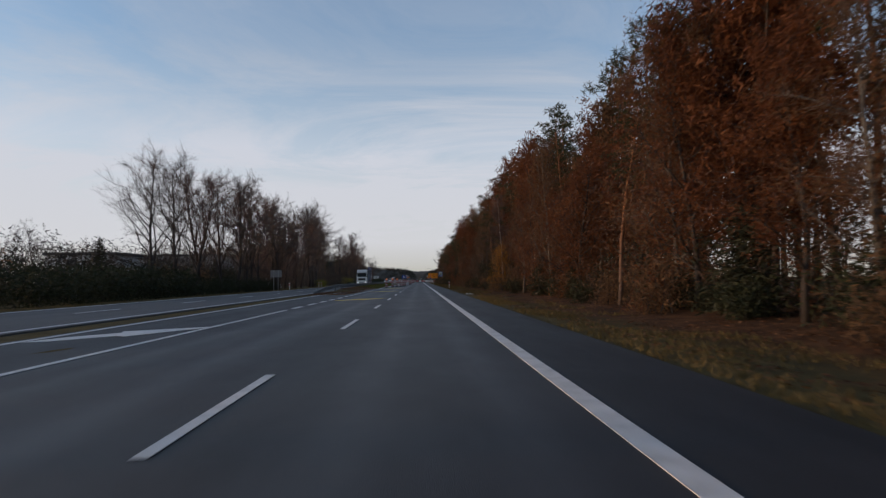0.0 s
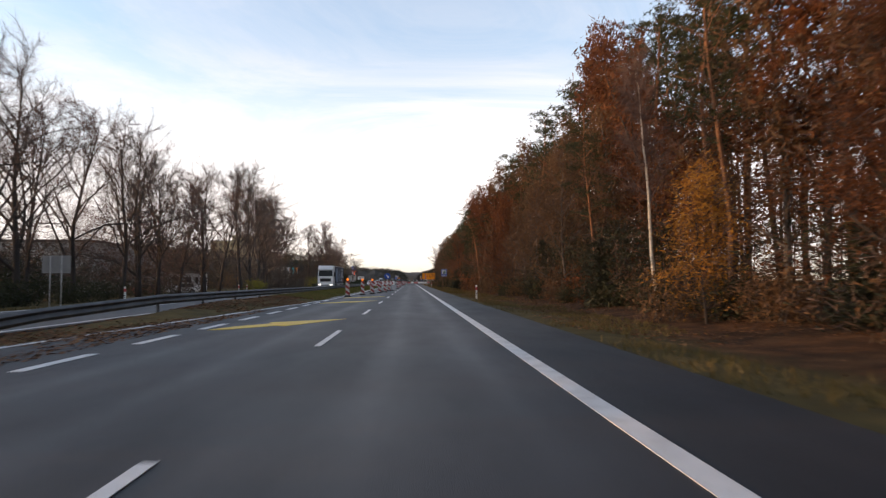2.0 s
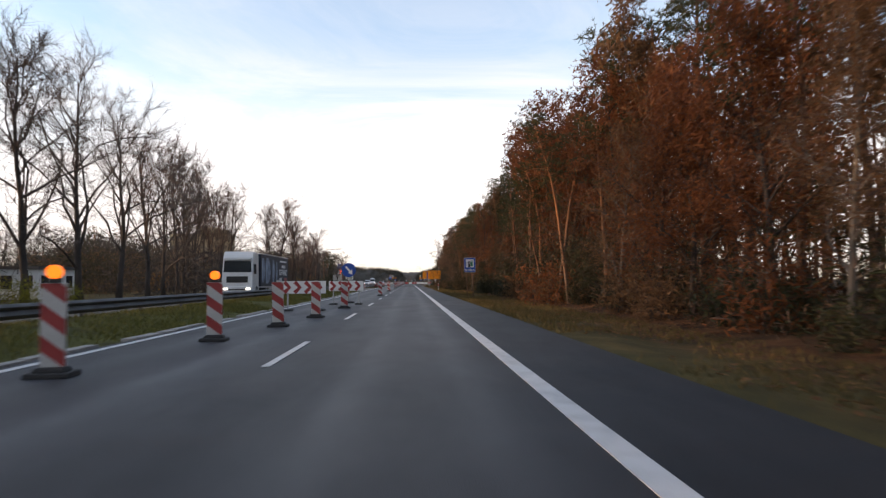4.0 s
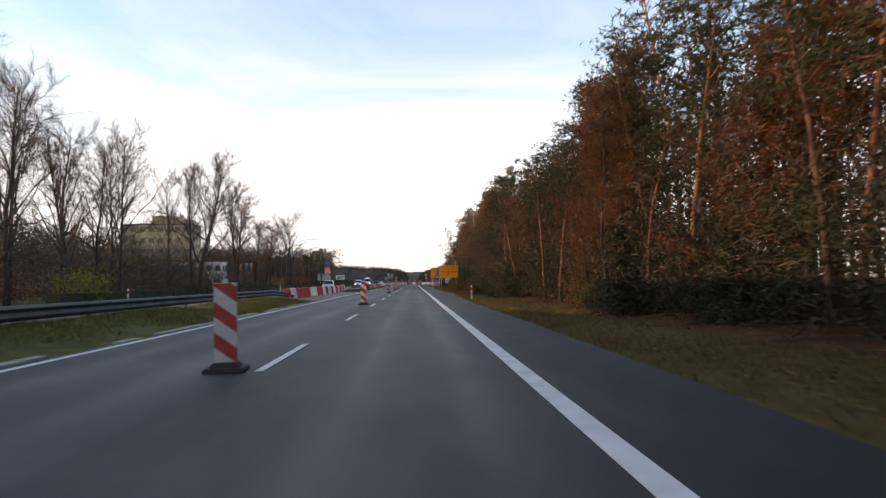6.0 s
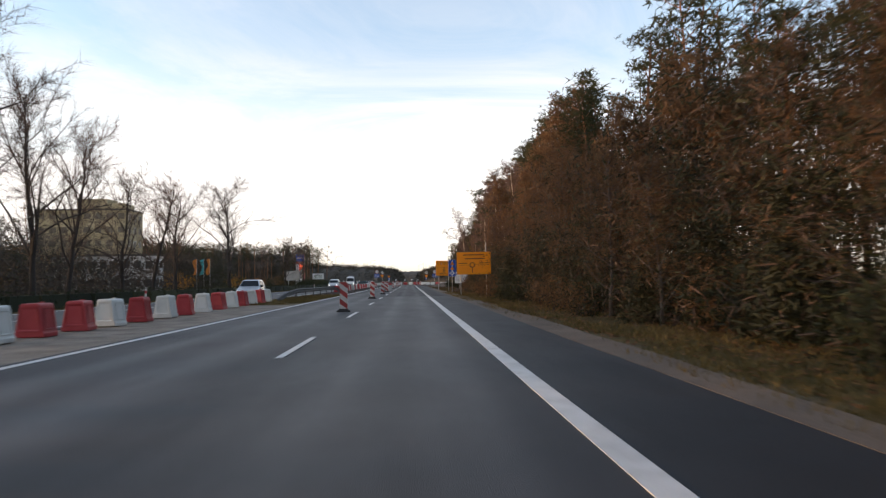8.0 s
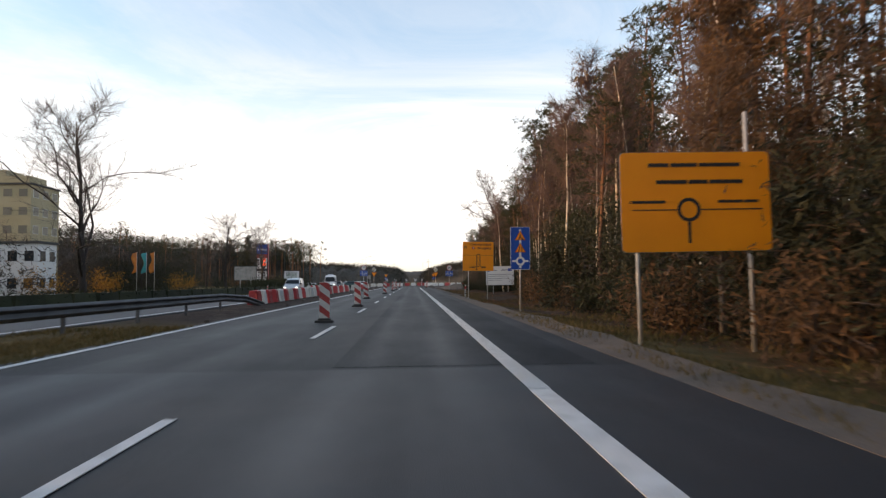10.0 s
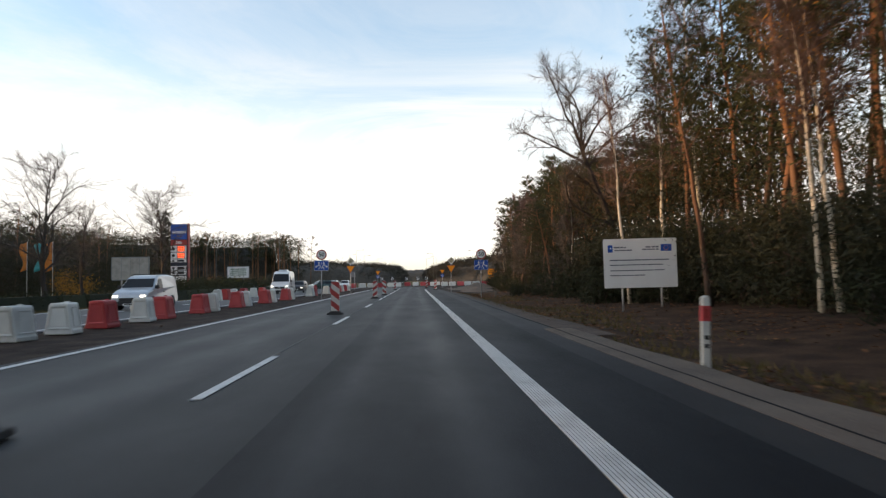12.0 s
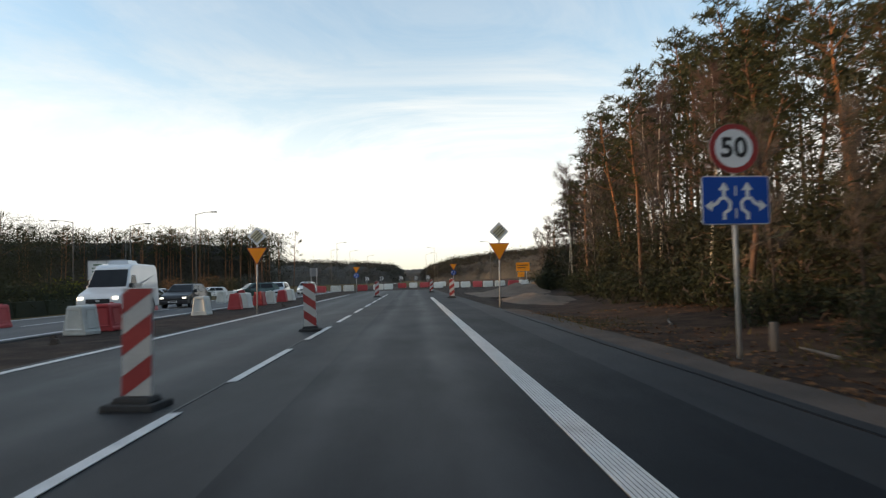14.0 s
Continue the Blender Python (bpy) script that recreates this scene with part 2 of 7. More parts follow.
def tracks_and_sheen(m, centres, width, gain, left_lane=1.0):
    """Asphalt bands along the lane at the given x, broken up by mottling: polished smoother, with sky sheen painted
    lighter into the colour.
    """
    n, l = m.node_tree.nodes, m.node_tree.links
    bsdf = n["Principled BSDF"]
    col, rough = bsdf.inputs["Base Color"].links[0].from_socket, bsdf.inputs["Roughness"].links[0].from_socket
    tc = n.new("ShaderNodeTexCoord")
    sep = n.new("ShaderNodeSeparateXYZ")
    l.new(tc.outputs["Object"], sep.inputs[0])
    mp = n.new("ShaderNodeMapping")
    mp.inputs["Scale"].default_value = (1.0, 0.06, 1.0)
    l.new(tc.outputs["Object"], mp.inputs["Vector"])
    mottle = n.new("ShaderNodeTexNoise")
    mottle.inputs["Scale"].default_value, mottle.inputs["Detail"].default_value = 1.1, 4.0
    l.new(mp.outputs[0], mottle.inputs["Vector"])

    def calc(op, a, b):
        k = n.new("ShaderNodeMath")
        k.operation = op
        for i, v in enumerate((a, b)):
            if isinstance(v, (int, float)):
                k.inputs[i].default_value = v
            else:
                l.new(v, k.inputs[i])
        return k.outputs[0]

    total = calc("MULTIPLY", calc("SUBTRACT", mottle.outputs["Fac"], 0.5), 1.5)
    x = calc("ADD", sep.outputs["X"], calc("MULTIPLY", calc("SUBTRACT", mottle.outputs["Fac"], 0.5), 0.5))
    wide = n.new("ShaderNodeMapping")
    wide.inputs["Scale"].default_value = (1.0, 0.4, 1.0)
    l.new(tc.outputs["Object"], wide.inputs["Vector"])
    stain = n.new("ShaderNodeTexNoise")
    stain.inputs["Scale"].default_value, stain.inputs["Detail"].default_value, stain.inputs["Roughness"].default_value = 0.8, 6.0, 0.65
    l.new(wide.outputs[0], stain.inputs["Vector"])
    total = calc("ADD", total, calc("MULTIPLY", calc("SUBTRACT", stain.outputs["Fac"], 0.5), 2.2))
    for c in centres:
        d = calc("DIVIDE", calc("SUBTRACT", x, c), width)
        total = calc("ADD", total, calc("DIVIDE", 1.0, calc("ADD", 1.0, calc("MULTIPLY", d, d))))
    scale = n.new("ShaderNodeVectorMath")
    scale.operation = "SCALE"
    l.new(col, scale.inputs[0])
    # the left lane is paler by left_lane; the hard shoulder drops to 0.76
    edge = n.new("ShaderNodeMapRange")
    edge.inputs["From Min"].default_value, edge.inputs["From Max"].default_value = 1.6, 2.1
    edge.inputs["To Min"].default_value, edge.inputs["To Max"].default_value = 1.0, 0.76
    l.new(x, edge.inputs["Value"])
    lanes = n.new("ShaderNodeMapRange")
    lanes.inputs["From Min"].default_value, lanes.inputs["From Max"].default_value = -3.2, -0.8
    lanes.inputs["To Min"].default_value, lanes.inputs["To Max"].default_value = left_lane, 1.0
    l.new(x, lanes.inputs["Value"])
    lane_tone = calc("MULTIPLY", edge.outputs[0], lanes.outputs[0])
    l.new(calc("MULTIPLY", lane_tone, calc("ADD", calc("MULTIPLY", total, gain), 1.0 - 0.45 * gain)), scale.inputs["Scale"])
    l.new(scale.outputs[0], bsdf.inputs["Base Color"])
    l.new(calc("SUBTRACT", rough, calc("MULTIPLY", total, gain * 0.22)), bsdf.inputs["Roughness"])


tracks_and_sheen(ASPHALT, (-0.45, 0.95, -4.5, -3.0), 0.34, 0.36, 1.2)
tracks_and_sheen(ASPHALT_NEW, (-0.35, 0.95), 0.30, 0.45)
tracks_and_sheen(ASPHALT_MID, (-4.4, -3.0), 0.4, 0.35)


def ground_material():
    """Soil whose cover changes across the road: turf on the verges, leaf litter under the trees, bare earth at the works."""
    m = bpy.data.materials.new("ground_cover")
    m.use_nodes = True
    n, l = m.node_tree.nodes, m.node_tree.links
    bsdf = n["Principled BSDF"]
    tc = n.new("ShaderNodeTexCoord")
    sep = n.new("ShaderNodeSeparateXYZ")
    l.new(tc.outputs["Object"], sep.inputs[0])

    def noise(scale, detail=5.0):
        t = n.new("ShaderNodeTexNoise")
        t.inputs["Scale"].default_value, t.inputs["Detail"].default_value = scale, detail
        l.new(tc.outputs["Object"], t.inputs["Vector"])
        return t.outputs["Fac"]

    def calc(op, a, b, c=None):
        k = n.new("ShaderNodeMath")
        k.operation = op
        for i, v in enumerate((a, b, c)):
            if v is None:
                continue
            if isinstance(v, (int, float)):
                k.inputs[i].default_value = v
            else:
                l.new(v, k.inputs[i])
        return k.outputs[0]

    def ramp(fac, stops):
        r = n.new("ShaderNodeValToRGB")
        while len(r.color_ramp.elements) < len(stops):
            r.color_ramp.elements.new(0.5)
        for e, (p, c) in zip(r.color_ramp.elements, stops):
            e.position, e.color = p, rgb(c)
        l.new(fac, r.inputs[0])
        return r.outputs[0]

    def step(value, at, soft):
        k = n.new("ShaderNodeMapRange")
        k.interpolation_type = "SMOOTHSTEP"
        k.inputs["From Min"].default_value, k.inputs["From Max"].default_value = at - soft, at + soft
        l.new(value, k.inputs["Value"])
        return k.outputs[0]

    def mix(fac, a, b):
        k = n.new("ShaderNodeMix")
        k.data_type = "RGBA"
        l.new(fac, k.inputs["Factor"])
        l.new(a, k.inputs["A"])
        l.new(b, k.inputs["B"])
        return k.outputs["Result"]

    big, mid, fine = noise(0.13), noise(1.1), noise(22.0)
    blend = calc("ADD", calc("MULTIPLY", mid, 0.6), calc("MULTIPLY", fine, 0.4))
    turf = ramp(blend, [(0.30, (0.054, 0.038, 0.019)), (0.45, (0.078, 0.058, 0.024)), (0.56, (0.104, 0.076, 0.028)), (0.70, (0.17, 0.115, 0.052))])
    moss = ramp(blend, [(0.30, (0.046, 0.038, 0.019)), (0.46, (0.080, 0.076, 0.024)), (0.58, (0.118, 0.112, 0.032)), (0.72, (0.18, 0.15, 0.062))])
    litter = ramp(blend, [(0.30, (0.020, 0.012, 0.008)), (0.46, (0.055, 0.028, 0.014)), (0.58, (0.10, 0.048, 0.021)), (0.72, (0.17, 0.090, 0.045))])
    soil = ramp(blend, [(0.30, (0.020, 0.015, 0.012)), (0.5, (0.045, 0.033, 0.027)), (0.72, (0.10, 0.075, 0.058))])
    x = calc("ADD", sep.outputs["X"], calc("MULTIPLY", calc("SUBTRACT", big, 0.5), 5.0))
    x = calc("ADD", x, calc("MULTIPLY", calc("SUBTRACT", mid, 0.5), 3.0))
    y = calc("ADD", sep.outputs["Y"], calc("MULTIPLY", calc("SUBTRACT", big, 0.5), 16.0))
    y = calc("ADD", y, calc("MULTIPLY", calc("SUBTRACT", mid, 0.5), 8.0))
    works = calc("MULTIPLY", step(y, 262.0, 6.0), calc("SUBTRACT", 1.0, step(y, 470.0, 20.0)))
    wide = calc("MULTIPLY", step(y, 128.0, 10.0), calc("SUBTRACT", 1.0, step(y, 252.0, 8.0)))
    woods = step(calc("SUBTRACT", calc("ADD", x, calc("MULTIPLY", works, 2.4)), calc("MULTIPLY", wide, 1.3)), 6.6, 1.2)
    col = mix(woods, turf, litter)
    near = calc("MULTIPLY", step(x, -11.5, 1.0), calc("SUBTRACT", 1.0, step(x, 3.5, 1.5)))
    strip = calc("MULTIPLY", calc("MULTIPLY", step(y, 104.0, 6.0), calc("SUBTRACT", 1.0, step(y, 194.0, 4.0))), near)
    col = mix(strip, col, moss)
    col = mix(calc("MULTIPLY", works, near), col, soil)
    # soil tone mixed in here darkens the woodland verge, standing in for forest shade
    verge = calc("MULTIPLY", calc("MULTIPLY", works, step(x, 3.5, 1.0)), 0.55)
    col = mix(verge, col, soil)
    open_soil = calc("MULTIPLY", step(y, 352.0, 6.0), calc("SUBTRACT", 1.0, step(y, 470.0, 20.0)))
    col = mix(calc("MULTIPLY", open_soil, step(x, 2.0, 1.0)), col, soil)
    gap = calc("MULTIPLY", calc("MULTIPLY", step(y, 195.0, 3.0), calc("SUBTRACT", 1.0, step(y, 236.0, 5.0))), near)
    col = mix(gap, col, ramp(blend, [(0.3, (0.14, 0.118, 0.096)), (0.7, (0.34, 0.29, 0.24))]))
    l.new(col, bsdf.inputs["Base Color"])
    bsdf.inputs["Roughness"].default_value = 0.95
    bsdf.inputs["Specular IOR Level"].default_value = 0.1
    bump = n.new("ShaderNodeBump")
    bump.inputs["Strength"].default_value, bump.inputs["Distance"].default_value = 0.9, 0.05
    l.new(fine, bump.inputs["Height"])
    l.new(bump.outputs[0], bsdf.inputs["Normal"])
    return m


GROUND = ground_material()


# ---- mesh helpers ----
class Build:
    """Vertices and faces of one mesh."""

    def __init__(self):
        self.v, self.f = [], []

    def add(self, verts, faces):
        k = len(self.v)
        self.v += [tuple(p) for p in verts]
        self.f += [tuple(i + k for i in face) for face in faces]
        return self

    def box(self, x0, x1, y0, y1, z0, z1, taper=1.0, m=None):
        cx, cy = (x0 + x1) / 2, (y0 + y1) / 2
        top = [(cx + (x - cx) * taper, cy + (y - cy) * taper) for x, y in ((x0, y0), (x1, y0), (x1, y1), (x0, y1))]
        verts = [(x0, y0, z0), (x1, y0, z0), (x1, y1, z0), (x0, y1, z0)] + [(x, y, z1) for x, y in top]
        if m is not None:
            verts = [m @ Vector(p) for p in verts]
        return self.add(verts, [(0, 3, 2, 1), (4, 5, 6, 7), (0, 1, 5, 4), (1, 2, 6, 5), (2, 3, 7, 6), (3, 0, 4, 7)])

    def prism(self, outline, y0, y1):
        """An outline in x and z, drawn out from y0 to y1; counter-clockwise as seen from -y."""
        k = len(outline)
        verts = [(x, y0, z) for x, z in outline] + [(x, y1, z) for x, z in outline]
        return self.add(verts, [tuple(range(k)), tuple(range(2 * k - 1, k - 1, -1))] + [((i + 1) % k, i, k + i, k + (i + 1) % k) for i in range(k)])

    def slab(self, outline, z0, z1):
        """An outline in x and y (counter-clockwise from above) from z0 up to z1."""
        k = len(outline)
        verts = [(x, y, z1) for x, y in outline] + [(x, y, z0) for x, y in outline]
        return self.add(verts, [tuple(range(k)), tuple(range(2 * k - 1, k - 1, -1))] + [(i, k + i, k + (i + 1) % k, (i + 1) % k) for i in range(k)])

    def tube(self, pts, radii, sides=8, cap=True):
        base, k = len(self.v), len(pts)
        pts = [Vector(p) for p in pts]
        for i, p in enumerate(pts):
            d = (pts[min(i + 1, k - 1)] - pts[max(i - 1, 0)]).normalized()
            a = d.cross(Vector((0.31, 0.95, 0.11)) if abs(d.z) > 0.7 else Vector((0, 0, 1))).normalized()
            b = d.cross(a)
            for s in range(sides):
                w = 2 * math.pi * s / sides
                self.v.append(tuple(p + (a * math.cos(w) + b * math.sin(w)) * radii[i]))
        for i in range(k - 1):
            for s in range(sides):
                t = (s + 1) % sides
                q = base + i * sides
                self.f.append((q + s, q + t, q + sides + t, q + sides + s))
        if cap:
            self.f.append(tuple(base + s for s in range(sides - 1, -1, -1)))
            self.f.append(tuple(base + (k - 1) * sides + s for s in range(sides)))
        return self

    def disc(self, cx, cz, r, y0, y1, sides=24, inner=0.0):
        if not inner:
            return self.prism([(cx + r * math.cos(2 * math.pi * i / sides), cz + r * math.sin(2 * math.pi * i / sides)) for i in range(sides)], y0, y1)
        ring = [(math.cos(2 * math.pi * i / sides), math.sin(2 * math.pi * i / sides)) for i in range(sides)]
        verts = [(cx + q * c, y, cz + q * s) for q, y in ((r, y0), (inner, y0), (r, y1), (inner, y1)) for c, s in ring]
        faces = []
        for i in range(sides):
            j = (i + 1) % sides
            faces += [(i, j, sides + j, sides + i), (2 * sides + j, 2 * sides + i, 3 * sides + i, 3 * sides + j), (j, i, 2 * sides + i, 2 * sides + j), (sides + i, sides + j, 3 * sides + j, 3 * sides + i)]
        return self.add(verts, faces)

    def strip(self, pts, width, y0, y1):
        """A band of that width along points in x and z."""
        left, right = [], []
        for i, p in enumerate(pts):
            a, b = Vector(pts[max(i - 1, 0)]), Vector(pts[min(i + 1, len(pts) - 1)])
            d = (b - a).normalized()
            nrm = Vector((-d.y, d.x)) * width / 2
            left.append(Vector(p) + nrm)
            right.append(Vector(p) - nrm)
        return self.prism([tuple(p) for p in right] + [tuple(p) for p in reversed(left)], y0, y1)

    def mesh(self, name, mat, smooth=False):
        me = bpy.data.meshes.new(name)
        me.from_pydata(self.v, [], self.f)
        if mat is not None:
            me.materials.append(mat)
        if smooth:
            me.shade_smooth()
        me.update()
        return me


def part(name, b, mat, parent=None, label="", smooth=False):
    ob = new(name, b.mesh(name, mat, smooth) if isinstance(b, Build) else b)
    if parent is not None:
        ob.parent = parent
    if label:
        tagged(ob, label)
    return ob


def thing(name, label, category, group="", kind="", at=None):
    ob = new(name)
    ob.empty_display_size = 0.2
    if at is not None:
        ob.matrix_basis = at
    return tagged(ob, label, category, group, kind)


def rim(ob, width=0.01, segments=2):
    """Rounded edges."""
    mod = ob.modifiers.new("rounded", "BEVEL")
    mod.width, mod.segments, mod.limit_method = width, segments, "ANGLE"
    return ob


def wobble(x, y, s=0.1):
    return noise.noise((x * s, y * s, 3.7))


def ground_z(x, y):
    """Height of the land: a shallow ditch beside the carriageway, woods a little higher, lower land behind the far road."""
    if x > 3.6:
        z = float(np.interp(x, [3.6, 4.6, 6.3, 8.0, 11.0, 16.0, 60.0], [-0.03, -0.06, -0.24, -0.24, -0.02, 0.25, 0.5]))
        z += 0.07 * wobble(x, y, 0.5) * min(1.0, (x - 3.6) / 2)
    elif x < -18.2:
        z = float(np.interp(-x, [18.2, 20.0, 36.0, 70.0, 120.0], [-0.03, -0.08, -0.5, -0.5, 0.0]))
        z += 0.05 * wobble(x, y, 0.5) * min(1.0, (-18.2 - x) / 2)
    elif -10.0 < x < -5.7:
        z = -0.035 + 0.05 * max(0.0, wobble(x, y, 0.6))
        # a low grassy bank under the first guard rail
        z += 0.33 * float(np.interp(x, [-10.0, -9.6, -8.8, -7.4, -6.2], [0, 0.85, 1, 0.5, 0])) * float(np.interp(y, [70, 84, 192, 205], [0, 1, 1, 0])) * min(1.0, max(0.0, (float(np.interp(y, [58, 98, 110], [-8.42, -5.62, -5.50])) - 0.45 - x) / 0.9))
    else:
        z = -0.05
    return z


# ---- ground and roads ----
def ground_sheet():
    xs = [-3000, -1500, -700, -400, -250, -170, -120, -90, -70, -55, -45, -36, -30, -26, -23, -21, -19.5, -18.3, -17.8, -10.1, -9.6, -9.0, -8.2, -7.4, -6.6, -6.0, -5.7, -5.4,
          3.4, 3.7, 4.1, 4.6, 5.1, 5.7, 6.3, 7.0, 8.0, 9.0, 10.2, 12, 14.5, 18, 24, 34, 50, 75, 110, 170, 280, 500, 1000, 3000]
    ys = [-1200, -500, -200, -100] + [-60 + 2.5 * i for i in range(0, 205)] + [460, 480, 510, 550, 600, 680, 780, 900, 1100, 1500, 2200, 3200, 4500]
    b = Build()
    b.v = [(x, y, ground_z(x, y)) for y in ys for x in xs]
    w = len(xs)
    b.f = [(j * w + i, j * w + i + 1, (j + 1) * w + i + 1, (j + 1) * w + i) for j in range(len(ys) - 1) for i in range(w - 1)]
    return tagged(part("ground", b, GROUND, smooth=True), "grassy verges, leaf-strewn woodland floor and bare soil", "ground", kind="structure")


ground_sheet()


def flat_strip(name, left, right, y0, y1, z, mat, parent, label="", steps=1):
    """A strip of road surface; left and right may be functions of y."""
    b = Build()
    ys = [y0 + (y1 - y0) * i / steps for i in range(steps + 1)]
    lx = [left(y) if callable(left) else left for y in ys]
    rx = [right(y) if callable(right) else right for y in ys]
    outline = [(x, y) for x, y in zip(rx, ys)] + [(x, y) for x, y in zip(reversed(lx), reversed(ys))]
    return part(name, b.slab(outline, z - 0.12, z), mat, parent, label)


def outer_left(y):
    """Left edge line, where the merging lane tapers away."""
    return float(np.interp(y, [-80, 58, 98, 110, 170, 205, 400], [-8.42, -8.42, -5.62, -5.55, -5.72, -5.92, -5.95]))


road = thing("road", "worn grey asphalt carriageway with painted lane markings", "road", kind="structure")
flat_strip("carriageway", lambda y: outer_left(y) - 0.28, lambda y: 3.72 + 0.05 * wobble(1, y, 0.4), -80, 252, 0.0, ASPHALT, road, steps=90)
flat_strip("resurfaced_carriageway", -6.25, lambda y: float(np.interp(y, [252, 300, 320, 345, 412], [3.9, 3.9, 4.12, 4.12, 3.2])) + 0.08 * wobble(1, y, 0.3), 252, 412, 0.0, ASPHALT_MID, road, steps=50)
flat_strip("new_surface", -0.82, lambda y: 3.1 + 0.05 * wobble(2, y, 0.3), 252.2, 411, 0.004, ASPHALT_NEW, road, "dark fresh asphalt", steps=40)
far_road = thing("opposite_road", "worn grey asphalt carriageway of the oncoming traffic", "road", kind="structure")
flat_strip("carriageway", -17.8, -10.1, -80, 430, 0.0, ASPHALT_OLD, far_road)
shoulder = flat_strip("gravel_shoulder", lambda y: float(np.interp(y, [190, 300, 318, 352], [3.6, 3.6, 3.95, 3.95])), lambda y: float(np.interp(y, [190, 215, 260, 290, 302], [3.7, 4.4, 4.7, 4.5, 4.2])) + 0.35 * wobble(5, y, 0.35), 190, 302, 0.005, GRAVEL, None, steps=50)
soil_edge = flat_strip("soil_shoulder", lambda y: 3.6, lambda y: 4.75 + 0.3 * wobble(5, y, 0.35), 300, 352, -0.004, DIRT, None, steps=30)
tagged(soil_edge, "dark trodden soil beside the new asphalt", "road shoulder", kind="structure")
tagged(shoulder, "brown gravel shoulder beside the asphalt", "road shoulder", kind="structure")


tar = material("tar_joint", [(0.010, 0.010, 0.011), (0.018, 0.018, 0.019)], 2.0, 0.9, spec=0.1)
for x, y0, y1, w in ((3.90, 290, 350, 0.035),):
    b = Build()
    ys = [y0 + (y1 - y0) * i / 60 for i in range(61)]
    xs = [x + 0.04 * wobble(x, y, 0.7) for y in ys]
    b.slab([(a + w / 2, y) for a, y in zip(xs, ys)] + [(a - w / 2, y) for a, y in zip(reversed(xs), reversed(ys))], -0.002, 0.0075)
    part("joint_seam", b, tar, road, "thin black tar joint")
pale = material("pale_joint", [(0.055, 0.054, 0.052), (0.10, 0.098, 0.094)], 0.8, 0.66, spec=0.3)
b = Build()
ys = [296 + (346 - 296) * i / 60 for i in range(61)]
xs = [-1.96 + 0.03 * wobble(4, y, 0.7) for y in ys]
b.slab([(a + 0.014, y) for a, y in zip(xs, ys)] + [(a - 0.014, y) for a, y in zip(reversed(xs), reversed(ys))], -0.002, 0.0055)
part("joint_seam", b, pale, road, "thin pale joint between the lanes")


def paint(name, x, y0, y1, width, parent, mat=PAINT, z=0.006):
    b = Build().slab([(x - width / 2, y0), (x + width / 2, y0), (x + width / 2, y1), (x - width / 2, y1)], z - 0.004, z + 0.003)
    return part(name, b, mat, parent)


# edge line on the verge side: smooth at first, ribbed on the new surface
paint("edge_line", 1.80, -80, 250, 0.24, road)
paint("edge_line_base", 1.80, 250, 372, 0.25, road, PAINT_GROOVE, z=0.010)
for i in range(8):
    paint("edge_line_rib", 1.80 - 0.112 + 0.032 * i, 250, 372, 0.021, road, z=0.015)
# lane dashes, 4 m long every 12 m, then every 6 m before the roundabout
dash = None
for y in [4.7 + 12 * k for k in range(-4, 21)] + [257.2 + 12.02 * k for k in range(0, 6)] + [328.9 + 6 * k for k in range(0, 10)]:
    if dash is None:
        dash = paint("lane_dash", 0, 0, 4.0, 0.125, road, z=0.010)
        dash.location = (-1.88, y, 0)
    else:
        d = new("lane_dash", dash.data)
        d.parent, d.location = road, (-1.88, y, 0)
# merging lane: full line, then short dashes; left edge line
paint("lane_line", -5.60, -80, 28, 0.14, road)
for k in range(18):
    paint("lane_dash_short", -5.60, 29.5 + 4 * k, 31.7 + 4 * k, 0.20, road)


def edge_left():
    ys = [-80, 58] + [60 + 2 * i for i in range(30)] + [150, 170, 190, 205, 250, 392]
    xs = [outer_left(y) for y in ys]
    return Build().slab([(x + 0.08, y) for x, y in zip(xs, ys)] + [(x - 0.08, y) for x, y in zip(reversed(xs), reversed(ys))], 0.002, 0.009)


part("edge_line_left", edge_left(), PAINT, road)


def merge_arrow(x0, y0, mat, scale=1.0):
    """Long slim merging arrow painted flat on the lane: a bent shaft and a pointed head."""
    pts = [(0.0, 0.0), (0.45, 0.15), (1.45, 1.55), (1.75, 1.35), (3.1, 4.7), (0.95, 3.0), (1.15, 2.55), (0.35, 1.25)]
    b = Build()
    b.slab([(x0 + x * scale, y0 + y * scale) for x, y in pts], 0.002, 0.010)
    return part("merge_arrow", b, mat, road, "yellow temporary merging arrow" if mat is PAINT_YELLOW else "white merging arrow")


merge_arrow(-5.25, 40.3, PAINT_YELLOW)
merge_arrow(-5.35, 69.2, PAINT_YELLOW)
merge_arrow(-5.35, 89.4, PAINT_YELLOW)
merge_arrow(-5.30, 101.0, PAINT_YELLOW)
merge_arrow(-8.30, 14.0, PAINT, 0.92)
# markings of the oncoming carriageway
for k in range(-5, 34):
    paint("lane_dash_far", -13.95, 3 + 12 * k, 7 + 12 * k, 0.13, far_road)
paint("edge_line_far", -10.45, -80, 425, 0.16, far_road)
paint("edge_line_outer", -17.4, -80, 425, 0.16, far_road)


# ---- trees ----
def rnd(rng, a, b):
    return a + (b - a) * rng.random()


def turned(d, rng, angle):
    """d bent away by about angle in a random direction."""
    side = d.cross(Vector((rng.random() - 0.5, rng.random() - 0.5, rng.random() - 0.5))).normalized()
    return (d * math.cos(angle) + side * math.sin(angle)).normalized()


